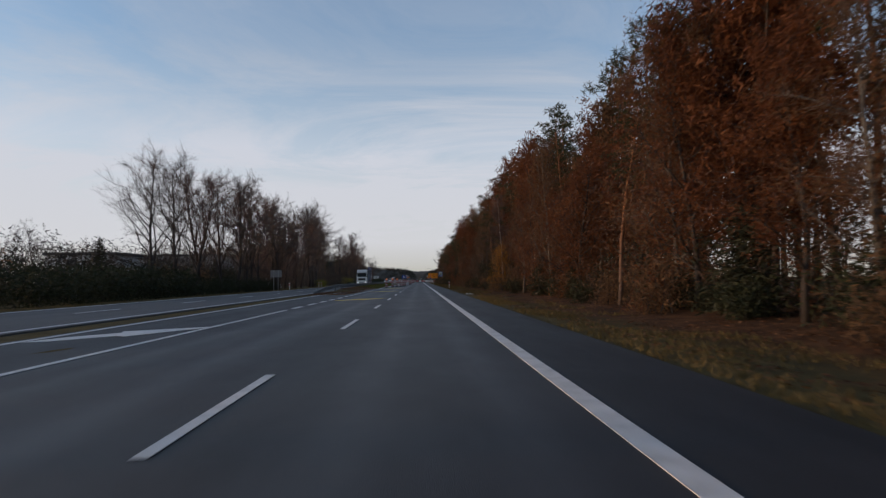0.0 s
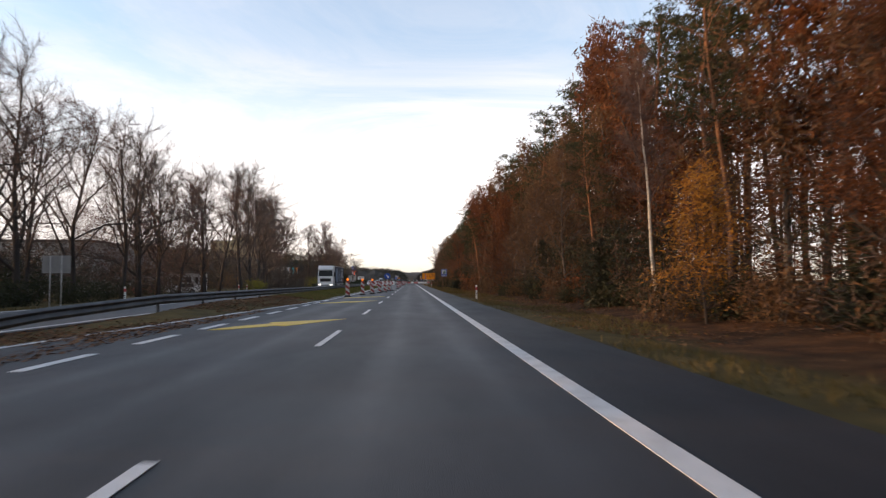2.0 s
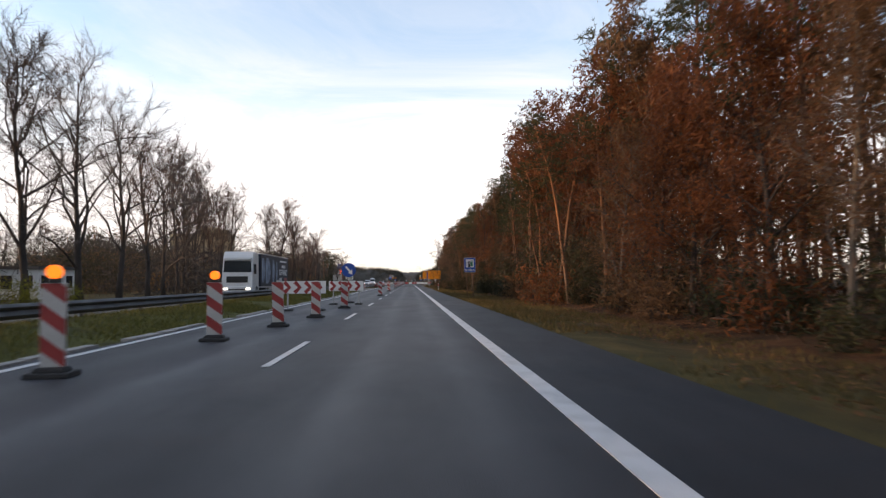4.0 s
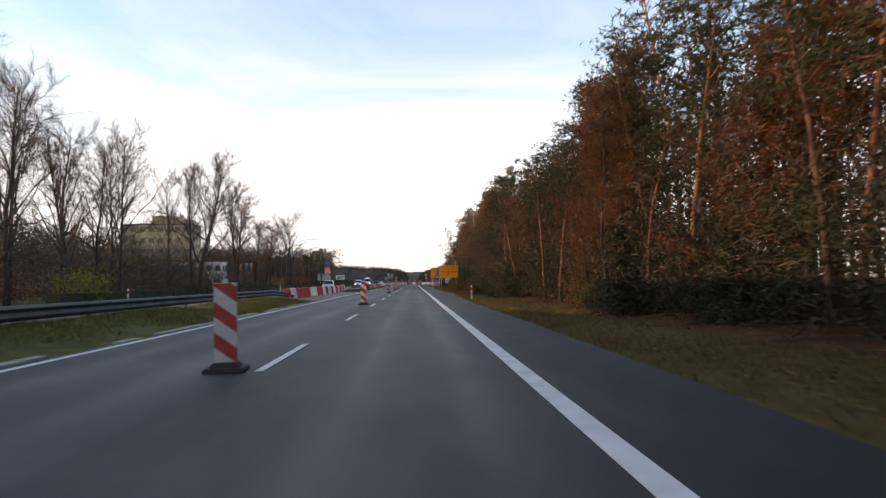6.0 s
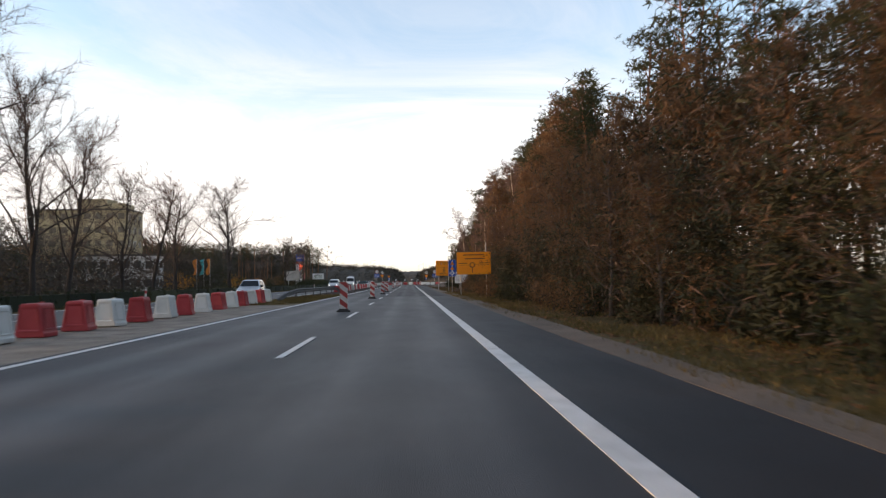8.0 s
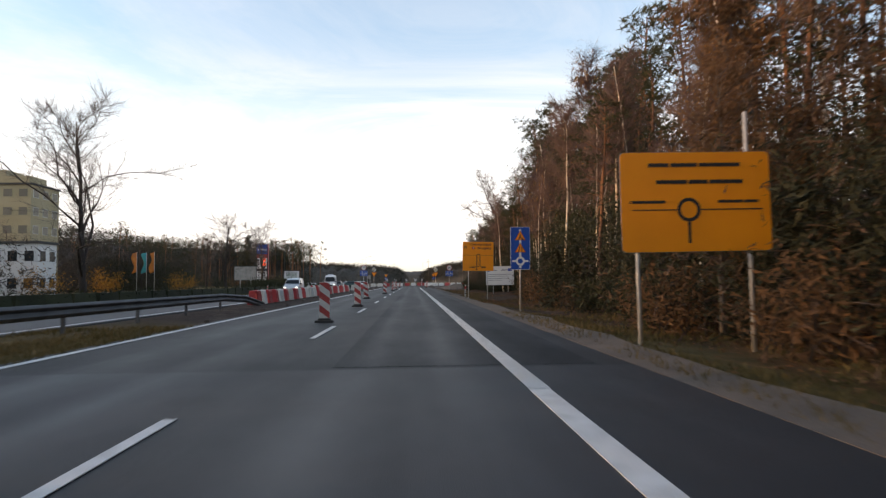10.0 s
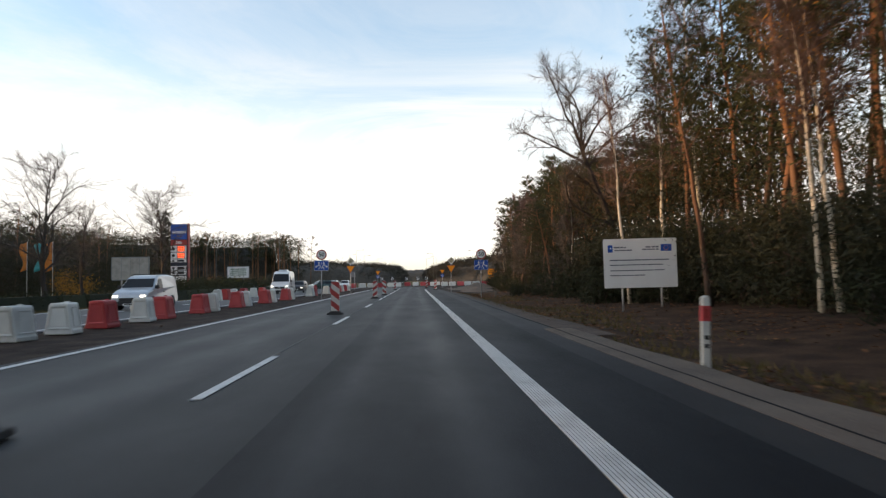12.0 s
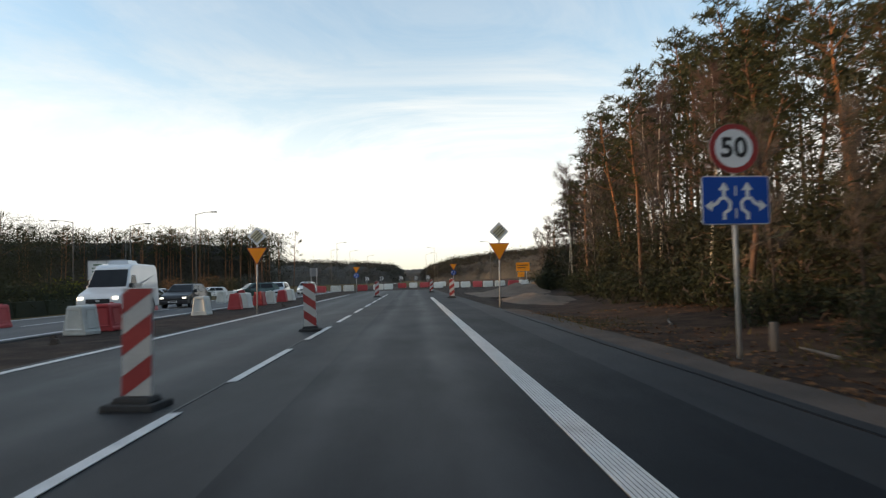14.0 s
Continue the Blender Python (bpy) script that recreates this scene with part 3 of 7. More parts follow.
def branch_path(rng, start, d, length, steps, bend, lift):
    pts, p = [start.copy()], start.copy()
    for _ in range(steps):
        d = (d + Vector((rng.gauss(0, bend), rng.gauss(0, bend), rng.gauss(0, bend) + lift))).normalized()
        p = p + d * (length / steps)
        pts.append(p.copy())
    return pts, d


def leaf_card(b, p, size, rng, flat=0.0):
    """One small bent leaf clump of two triangles each side of a fold."""
    a = Vector((rng.gauss(0, 1), rng.gauss(0, 1), rng.gauss(0, 1) * (1 - flat))).normalized()
    c = a.cross(Vector((rng.gauss(0, 1), rng.gauss(0, 1), rng.gauss(0, 1)))).normalized()
    w = size * rnd(rng, 0.7, 1.4)
    b.add([p - a * w * 0.6 + c * w * 0.15, p - a * w * 0.45 - c * w * 0.17, p + a * w * 0.75], [(0, 1, 2)])


def bare_tree(seed, h, spread, limbs=13, trunk_r=0.17, bark=BARK_GREY, twig=TWIG_GREY, leaf=None, leaves=0, leaf_size=0.22, fork=0.28, name="bare_tree", label="", category="tree", up=0.09, twigs=4, leaf_low=0.0, simple=False, rising=False, fine_limbs=False):
    """A broadleaf tree: tapered trunk, limbs, branches and twigs, and a leafy crown where leaf is given."""
    rng = random.Random(seed)
    root = thing(name, label, category)
    trunk, wood, fine, crown = Build(), Build(), Build(), Build()
    pts, _ = branch_path(rng, Vector((0, 0, -0.15)), Vector((0, 0, 1)), h * 0.86, 9, 0.055, 0.02)
    rad = [trunk_r * (1.25 if i == 0 else 1.0) * (1 - 0.9 * (i / 9) ** 0.9) + 0.012 for i in range(10)]
    trunk.tube(pts, rad, 5 if simple else 8)
    ends = []
    for k in range(limbs):
        u = fork + (0.97 - fork) * (k + rng.random()) / limbs
        i = min(8, int(u * 9))
        q = pts[i].lerp(pts[i + 1], u * 9 - i)
        az = k * 2.4 + rnd(rng, -0.5, 0.5)
        tilt = rnd(rng, 0.55, 1.0) * (1.15 - 0.5 * u)
        d = Vector((math.cos(az) * math.sin(tilt), math.sin(az) * math.sin(tilt), math.cos(tilt)))
        ln = spread * rnd(rng, 0.8, 1.2) * (1.25 - 0.75 * u)
        if rising:
            tilt = rnd(rng, 0.30, 0.90)
            d = Vector((math.cos(az) * math.sin(tilt), math.sin(az) * math.sin(tilt), math.cos(tilt)))
            ln = h * rnd(rng, 0.42, 0.64) * (1.0 - 0.70 * u)
        lp, ld = branch_path(rng, q, d, ln, 5, 0.21 if rising else 0.13, up)
        r0 = max(0.02, rad[i] * 0.5)
        wood.tube(lp, [r0 * (1 - 0.8 * j / 5) + 0.008 for j in range(6)], 3 if simple else 4, cap=False)
        for j in range(1, 6):
            for _ in range((2 if j < 5 else 3)):
                s = lp[j - 1].lerp(lp[j], rng.random())
                bd = turned((lp[j] - lp[j - 1]).normalized(), rng, rnd(rng, 0.4, 0.95))
                bp, bl = branch_path(rng, s, bd, ln * rnd(rng, 0.28, 0.5), 3, 0.16, up)
                if not simple:
                    wood.tube([bp[0], bp[2], bp[3]], [0.018, 0.011, 0.005], 3, cap=False)
                for m in range(1, 4):
                    for _ in range(twigs):
                        t0 = bp[m - 1].lerp(bp[m], rng.random())
                        td = turned((bp[m] - bp[m - 1]).normalized(), rng, rnd(rng, 0.4, 1.1))
                        t1 = t0 + (td + Vector((0, 0, up))).normalized() * rnd(rng, 0.45, 1.05) * (1.25 if twigs > 6 else 1.0)
                        n = td.cross(Vector((rng.random(), rng.random(), rng.random()))).normalized() * (0.011 if twigs > 8 else 0.008)
                        fine.add([t0 - n, t0 + n, t1], [(0, 1, 2)])
                        ends.append(t0.lerp(t1, rnd(rng, 0.4, 1.0)))
    if fine_limbs:
        fine.add(wood.v, wood.f)
    else:
        trunk.add(wood.v, wood.f)
    part("trunk", trunk, bark, root, smooth=True)
    crown.add(fine.v, fine.f)
    count = len(fine.f)
    if leaf is not None:
        low = [e for e in ends if e.z > leaf_low * h] or ends
        for _ in range(leaves):
            p = rng.choice(low) + Vector((rng.gauss(0, 0.22), rng.gauss(0, 0.22), rng.gauss(0, 0.2)))
            leaf_card(crown, p, leaf_size, rng)
    top = part("crown", crown, twig, root)
    if leaf is not None:
        top.data.materials.append(leaf)
        index = np.zeros(len(crown.f), dtype=np.int32)
        index[count:] = 1
        top.data.polygons.foreach_set("material_index", index)
    return root


def pine_tree(seed, h, bare=0.5, spread=2.3, label="", tufts=500, limbs=26, blades=7, big=1.0):
    """A Scots pine: tall bare trunk, dead snags, and uneven layers of needle tufts at the top."""
    rng = random.Random(seed)
    root = thing("pine_tree", label, "pine tree")
    trunk, wood, crown = Build(), Build(), Build()
    pts, _ = branch_path(rng, Vector((0, 0, -0.15)), Vector((0, 0, 1)), h, 9, 0.045, 0.03)
    r = h * 0.0092
    trunk.tube(pts, [r * (1.2 if i == 0 else 1) * (1 - 0.86 * i / 9) + 0.015 for i in range(10)], 8 if limbs > 20 else 6)
    snags = 7 if limbs > 20 else 1
    for k in range(limbs):
        dead = k < snags
        u = rnd(rng, bare * 0.45, bare) if dead else bare + (0.99 - bare) * ((k - snags + rng.random()) / (limbs - snags))
        i = min(8, int(u * 9))
        q = pts[i].lerp(pts[i + 1], u * 9 - i)
        az, tilt = k * 2.4 + rnd(rng, -0.6, 0.6), rnd(rng, 1.1, 1.6) - 0.45 * u
        d = Vector((math.cos(az) * math.sin(tilt), math.sin(az) * math.sin(tilt), math.cos(tilt)))
        f = max(0.0, (u - bare) / (1 - bare))
        shape = 0.78 + 0.9 * f - 1.3 * f * f
        ln = rnd(rng, 0.6, 1.5) if dead else spread * shape * rnd(rng, 0.65, 1.15)
        lp, _ = branch_path(rng, q, d, ln, 4, 0.12, 0.05)
        wood.tube(lp, [0.05 * (1 - 0.75 * j / 4) * (0.5 if dead else 1) for j in range(5)], 3, cap=False)
        if dead:
            continue
        # the needles sit in flat clumps on the outer half of each bough
        knots = [lp[j].lerp(lp[j + 1], rng.random()) + Vector((rng.gauss(0, 0.3), rng.gauss(0, 0.3), rng.gauss(0.05, 0.1))) for j in (1, 2, 2, 3, 3, 3)]
        for _ in range(tufts // (limbs - snags)):
            c = rng.choice(knots)
            p = c + Vector((rng.gauss(0, 0.36), rng.gauss(0, 0.36), rng.gauss(0.04, 0.13)))
            tuft(crown, p, rnd(rng, 0.15, 0.27) * big, rng, blades)
    trunk.add(wood.v, wood.f)
    part("trunk", trunk, BARK_PINE, root, smooth=True)
    part("crown", crown, NEEDLE, root)
    return root


def tuft(b, p, size, rng, blades=7):
    """A burst of needles: slim triangles that spread from one point."""
    for _ in range(blades):
        d = Vector((rng.gauss(0, 1), rng.gauss(0, 1), rng.gauss(0.25, 0.8))).normalized()
        n = d.cross(Vector((rng.gauss(0, 1), rng.gauss(0, 1), rng.gauss(0, 1)))).normalized() * size * 0.105
        b.add([p + n, p - n, p + d * size * 1.25], [(0, 1, 2)])


def spruce_tree(seed, h, label="", width=0.27, rows=15):
    """A spruce: whorls of drooping boughs down to the ground, each a spray of needles."""
    rng = random.Random(seed)
    root = thing("spruce_tree", label, "spruce tree")
    trunk, crown = Build(), Build()
    trunk.tube([(0, 0, -0.1), (0, 0, h * 0.5), (0, 0, h)], [h * 0.018, h * 0.010, 0.01], 6)
    for i in range(rows):
        u = i / rows
        z, reach = h * (0.05 + 0.93 * u), h * width * (1 - u) ** 0.85 + 0.12
        for k in range(8):
            az = k * 0.785 + i * 0.5 + rnd(rng, -0.35, 0.35)
            zz = z + rng.gauss(0, 0.16)
            ln = reach * rnd(rng, 0.7, 1.15)
            d = Vector((math.cos(az), math.sin(az), 0))
            steps = max(3, int(ln / 0.16))
            for s in range(steps):
                f = (s + 0.6) / steps
                p = Vector((0, 0, zz)) + d * ln * f + Vector((rng.gauss(0, 0.05), rng.gauss(0, 0.05), -0.28 * ln * f * f + rng.gauss(0, 0.05)))
                for _ in range(5):
                    q = (d * 0.4 + Vector((rng.gauss(0, 0.8), rng.gauss(0, 0.8), rng.gauss(-0.1, 0.5)))).normalized()
                    n = q.cross(Vector((rng.gauss(0, 1), rng.gauss(0, 1), rng.gauss(0, 1)))).normalized() * 0.034
                    o = p + Vector((rng.gauss(0, 0.10), rng.gauss(0, 0.10), rng.gauss(0, 0.10)))
                    crown.add([o + n, o - n, o + q * rnd(rng, 0.20, 0.38)], [(0, 1, 2)])
    part("trunk", trunk, BARK_DARK, root)
    part("crown", crown, NEEDLE_DARK, root)
    return root


def shrub(seed, h, w, leaf, label, count=800, size=0.19, name="shrub", stems=10):
    rng = random.Random(seed)
    root = thing(name, label, "shrub")
    wood, crown = Build(), Build()
    for k in range(stems):
        az, tilt = k * 2.4, rnd(rng, 0.1, 0.75)
        d = Vector((math.cos(az) * math.sin(tilt), math.sin(az) * math.sin(tilt), math.cos(tilt)))
        pts, _ = branch_path(rng, Vector((rng.gauss(0, w * 0.12), rng.gauss(0, w * 0.12), -0.05)), d, h * rnd(rng, 0.7, 1.05), 5, 0.15, 0.05)
        wood.tube(pts, [0.028, 0.022, 0.016, 0.012, 0.008, 0.004], 3, cap=False)
        for _ in range(count // stems):
            j = rng.choice((0, 1, 1, 2, 2, 3, 3, 4, 4))
            p = pts[j].lerp(pts[j + 1], rng.random()) + Vector((rng.gauss(0, w * 0.17), rng.gauss(0, w * 0.17), rng.gauss(0, h * 0.08)))
            p.z = max(0.03, p.z)
            leaf_card(crown, p, size, rng)
    part("stem", wood, BARK_DARK, root)
    part("crown", crown, leaf, root)
    return root


def place(proto, x, y, turn=0.0, size=1.0, tall=None, lean=0.0):
    m = pose(x, y, ground_z(x, y), lean, lean * 0.6, turn) @ Matrix.Diagonal((size, size, tall or size, 1))
    return copy_thing(proto, m)


def drop(proto):
    for o in [*proto.children_recursive, proto]:
        bpy.data.objects.remove(o)


PINES = [pine_tree(11 + i, 19.0, bare=(0.56, 0.45, 0.62, 0.50)[i], spread=(2.9, 3.5, 2.5, 3.1)[i], tufts=760, limbs=24, blades=8, label="tall Scots pine with orange-brown bark and dark needles") for i in range(4)]
PINES_BACK = [pine_tree(16 + i, 19.0, bare=(0.5, 0.58)[i], spread=(3.2, 2.7)[i], label="tall Scots pine deeper in the wood", tufts=330, limbs=19, blades=7, big=1.75) for i in range(2)]
OAKS = [bare_tree(31 + i, 15.0, 3.6, 16, 0.15, BARK_DARK, TWIG_RED, LEAF_RUST, 12500, 0.155, 0.10, "oak_tree", "young oak still holding rusty red leaves", "oak tree", up=0.05, twigs=2) for i in range(3)]
OAKS_BACK = [bare_tree(35, 15.0, 3.6, 12, 0.15, BARK_DARK, TWIG_RED, LEAF_RUST, 6000, 0.26, 0.10, "oak_tree", "young rusty-leaved oak deeper in the wood", "oak tree", up=0.05, twigs=1, simple=True)]
BEECHES = [bare_tree(41 + i, 16.0, 3.1, 17, 0.14, BARK_GREY, TWIG_RED, LEAF_BROWN, 9000, 0.15, 0.12, "beech_tree", "slender beech with dry brown leaves", "beech tree", up=0.06, twigs=2) for i in range(3)]
BEECHES_BACK = [bare_tree(45, 16.0, 3.1, 13, 0.14, BARK_GREY, TWIG_RED, LEAF_BROWN, 5000, 0.26, 0.12, "beech_tree", "slender brown-leaved beech deeper in the wood", "beech tree", up=0.06, twigs=1, simple=True)]
BIRCHES = [bare_tree(51 + i, 18.0, 2.7, 17, 0.12, BARK_BIRCH, TWIG_BIRCH, LEAF_GOLD if i == 1 else LEAF_BROWN, (0, 500, 260)[i], 0.15, 0.42, "birch_tree", "slim white-barked birch with fine bare twigs", "birch tree", up=0.03, twigs=7, fine_limbs=True) for i in range(3)]
ALDERS = [bare_tree(65 + i, 14.0, 2.4, 15, 0.10, BARK_DARK, TWIG_GREY, None, 0, 0.2, 0.30, "alder_tree", "slim dark bare alder with fine twigs", "alder tree", up=0.06, twigs=6) for i in range(2)]
GOLDEN = bare_tree(61, 6.5, 1.8, 12, 0.06, BARK_DARK, TWIG_RED, LEAF_GOLD, 5200, 0.125, 0.06, "young_beech", "young tree covered in golden yellow leaves", "tree", up=0.08, twigs=2)
SPRUCES = [spruce_tree(71, 6.0, "dark green spruce branched down to the ground"), spruce_tree(72, 3.4, "low dark spruce at the forest edge", 0.36, 11)]
SHRUBS = [shrub(81, 2.2, 2.6, LEAF_BROWN, "tangled brown undergrowth shrub", 850, 0.165), shrub(82, 1.7, 2.4, HEDGE, "dark green undergrowth shrub", 950, 0.155), shrub(83, 2.6, 2.4, LEAF_RUST, "rusty-leaved oak sapling thicket")]
LIMES = [bare_tree(91 + i, 18.5, (6.2, 5.2, 7.0, 5.6)[i], 17, 0.24, BARK_DARK, (TWIG_GREY, TWIG_RED, TWIG_GREY, TWIG_RED)[i], (None, LEAF_BROWN, None, LEAF_RUST)[i], (0, 260, 0, 700)[i], 0.14, (0.16, 0.18, 0.14, 0.15)[i], "bare_tree", ("bare grey-brown broadleaf tree with fine twigs", "nearly bare tree with a few brown leaves", "bare broadleaf tree with spreading limbs", "bare tree with thin reddish foliage")[i], "tree", up=0.055, twigs=9, rising=True) for i in range(4)]


def tall(proto):
    """Height of a prototype tree."""
    return max(max(v.co.z for v in o.data.vertices) for o in proto.children)


def edge_of_woods(y):
    return float(np.interp(y, [-40, 60, 130, 180, 200, 215, 250, 275, 288, 300, 311, 314, 320, 335, 360, 400], [10.6, 10.4, 9.8, 9.9, 9.0, 8.3, 8.2, 8.8, 9.6, 12.2, 12.3, 11.3, 10.8, 9.6, 11.2, 15.0]))


def forest_height(y):
    """Height of the trees that stand at the edge of the wood: it dips where young growth has filled a clearing."""
    return float(np.interp(y, [-40, 140, 180, 200, 207, 212, 217, 222, 231, 243, 255, 288, 299, 317, 323, 336, 345, 355, 376, 390, 400], [14.6, 14.0, 12.8, 12.0, 11.6, 9.6, 8.0, 8.3, 10.2, 11.2, 11.8, 13.6, 15.4, 15.0, 7.4, 7.4, 8.4, 10.4, 11.6, 8.2, 7.6]))


def plant_forest():
    """The wood beside the carriageway: single trees at the edge, thinning into a joined mass behind."""
    rng = random.Random(5)
    heights = {p: tall(p) for p in (*PINES, *PINES_BACK, *OAKS, *OAKS_BACK, *BEECHES, *BEECHES_BACK, *BIRCHES)}
    zones = [(-30, 24, "PPPOPP"), (24, 72, "OOPBOOB"), (72, 84, "BOPOPB"), (84, 104, "PSPOPB"), (104, 140, "BBPOPBP"), (140, 186, "PPOPPPO"), (186, 204, "PPBPBP"), (204, 262, "BBBPBP"), (262, 300, "WPPSWPP"), (300, 322, "PPWPPP"), (322, 332, "PPPPSP"), (332, 396, "PPPPWL")]
    for y0, y1, mix in zones:
        y = y0
        while y < y1:
            for row, off in enumerate((0.6, 3.4, 6.4) if y < 296 else (0.6, 2.6, 4.6, 6.8)):
                if rng.random() < 0.08:
                    continue
                x = edge_of_woods(y) + off + rnd(rng, -1.0, 1.4)
                k = rng.choice(mix)
                if row > 2 or row == 2 and (k in "SL" or rng.random() < 0.5):
                    k = "P"
                if row == 0 and k == "P" and rng.random() < 0.25:
                    k = "P" if 136 < y < 186 else "B" if y < 262 else "W" if y < 318 else "L"
                yy, turn = y + rnd(rng, -1.6, 1.6), rnd(rng, 0, 360)
                if (abs(yy - 79) < 3.0 or abs(yy - 71.5) < 2.5) and row == 0 or abs(yy - 323.5) < 5.5 and row < 2:
                    continue
                top = forest_height(yy) * x / (edge_of_woods(yy) + 1.2) * rnd(rng, *((0.70, 1.02), (0.84, 1.04))[min(row, 1)])
                if k == "P":
                    p = rng.choice(PINES if row < 2 and y < 345 else PINES_BACK)
                    s = top / heights[p]
                    place(p, x, yy, turn, 0.35 + 0.6 * s, s, rnd(rng, -1.5, 1.5))
                elif k == "O":
                    p = rng.choice(OAKS if row < 1 else OAKS_BACK)
                    s = top / heights[p]
                    place(p, x, yy, turn, 0.25 + 0.7 * s, s)
                elif k == "B":
                    p = rng.choice(BEECHES if row < 1 else BEECHES_BACK)
                    s = top / heights[p]
                    place(p, x, yy, turn, 0.25 + 0.7 * s, s)
                elif k == "L":
                    place(rng.choice(ALDERS), x, yy, turn, top / 14.0)
                elif k == "W":
                    p = rng.choice(BIRCHES)
                    s = top * 1.08 / heights[p]
                    place(p, x, yy, turn, s, s, rnd(rng, -2, 2))
                else:
                    place(rng.choice(SPRUCES), x - 0.5, yy, turn, rnd(rng, 0.7, 1.1))
            for _ in range(0 if 302 < y < 314 else 2):
                k = rng.random()
                p = (SHRUBS[1] if k < 0.8 else SPRUCES[1] if y > 320 else SHRUBS[1]) if y > 296 else SHRUBS[0] if k < 0.26 else SHRUBS[1] if k < 0.74 else SPRUCES[1] if k < 0.88 or y > 150 else SHRUBS[2]
                place(p, edge_of_woods(y) - rnd(rng, -1.6, 1.3), y + rnd(rng, -1.6, 1.6), rnd(rng, 0, 360), rnd(rng, 0.6, 1.15))
            y += 3.5 if y < 296 else 3.0


plant_forest()
copy_thing(BIRCHES[0], pose(10.6, 79.6, ground_z(10.6, 79.6), 0, -8, 0) @ Matrix.Diagonal((0.7, 0.7, 0.72, 1)))
place(GOLDEN, 9.4, 72.5, 0, 0.8)
place(BIRCHES[2], 11.0, 62.0, 100, 0.75, 0.74, -2)


def flattened(proto):
    """The world-free vertices, triangles and material index of a prototype, for joined masses."""
    sets = []
    for o in proto.children:
        me = o.data
        me.calc_loop_triangles()
        v = np.empty(len(me.vertices) * 3)
        me.vertices.foreach_get("co", v)
        t = np.empty(len(me.loop_triangles) * 3, dtype=np.int32)
        me.loop_triangles.foreach_get("vertices", t)
        which = np.empty(len(me.loop_triangles), dtype=np.int32)
        me.loop_triangles.foreach_get("material_index", which)
        for i, mat in enumerate(me.materials):
            if (which == i).any():
                sets.append((o.name.split(".")[0], mat, v.reshape(-1, 3), t.reshape(-1, 3)[which == i]))
    return sets


def mass(name, label, category, spots):
    """Many plants that nobody could count, joined by material: spots of (prototype sets, x, y, turn, size, height factor)."""
    root = thing(name, label, category, kind="stuff")
    pools = {}
    for sets, x, y, turn, s, tall in spots:
        c, k = math.cos(turn), math.sin(turn)
        z0 = ground_z(x, y)
        for pname, mat, v, t in sets:
            w = np.stack([(v[:, 0] * c - v[:, 1] * k) * s + x, (v[:, 0] * k + v[:, 1] * c) * s + y, v[:, 2] * s * tall + z0], 1)
            pool = pools.setdefault((pname, mat.name), [mat, [], [], 0])
            pool[1].append(w)
            pool[2].append(t + pool[3])
            pool[3] += len(w)
    for (pname, _), (mat, vs, ts, _) in pools.items():
        me = bpy.data.meshes.new(pname)
        v, t = np.concatenate(vs), np.concatenate(ts)
        me.vertices.add(len(v))
        me.vertices.foreach_set("co", v.ravel())
        me.loops.add(t.size)
        me.loops.foreach_set("vertex_index", t.ravel().astype(np.int32))
        me.polygons.add(len(t))
        me.polygons.foreach_set("loop_start", np.arange(0, t.size, 3, dtype=np.int32))
        me.update(calc_edges=True)
        me.materials.append(mat)
        tagged(part(pname, me, None, root), kind="stuff")
    return root


LOW_PINE = pine_tree(201, 15.0, 0.5, 2.4, "", 80, 12, 5, 2.0)
TINY_PINE = pine_tree(205, 15.0, 0.45, 2.6, "", 60, 10, 4, 2.6)
LOW_OAK = bare_tree(202, 11.0, 3.2, 8, 0.13, BARK_DARK, TWIG_RED, LEAF_BROWN, 520, 0.46, 0.12, twigs=1, simple=True)
LOW_BARE = bare_tree(206, 12.0, 4.2, 12, 0.13, BARK_DARK, TWIG_GREY, None, 0, 0.2, 0.15, twigs=3, simple=True)
LOW_SHRUB = shrub(203, 5.5, 5.0, HEDGE, "", 560, 0.46, "shrub", 5)
LOW_BROWN = shrub(204, 6.0, 5.0, LEAF_BROWN, "", 560, 0.42, "shrub", 5)
low_pine, low_oak, low_shrub, low_brown, tiny_pine, low_bare = (flattened(p) for p in (LOW_PINE, LOW_OAK, LOW_SHRUB, LOW_BROWN, TINY_PINE, LOW_BARE))
for p in (LOW_BARE, TINY_PINE, LOW_PINE, LOW_OAK, LOW_SHRUB, LOW_BROWN):
    drop(p)


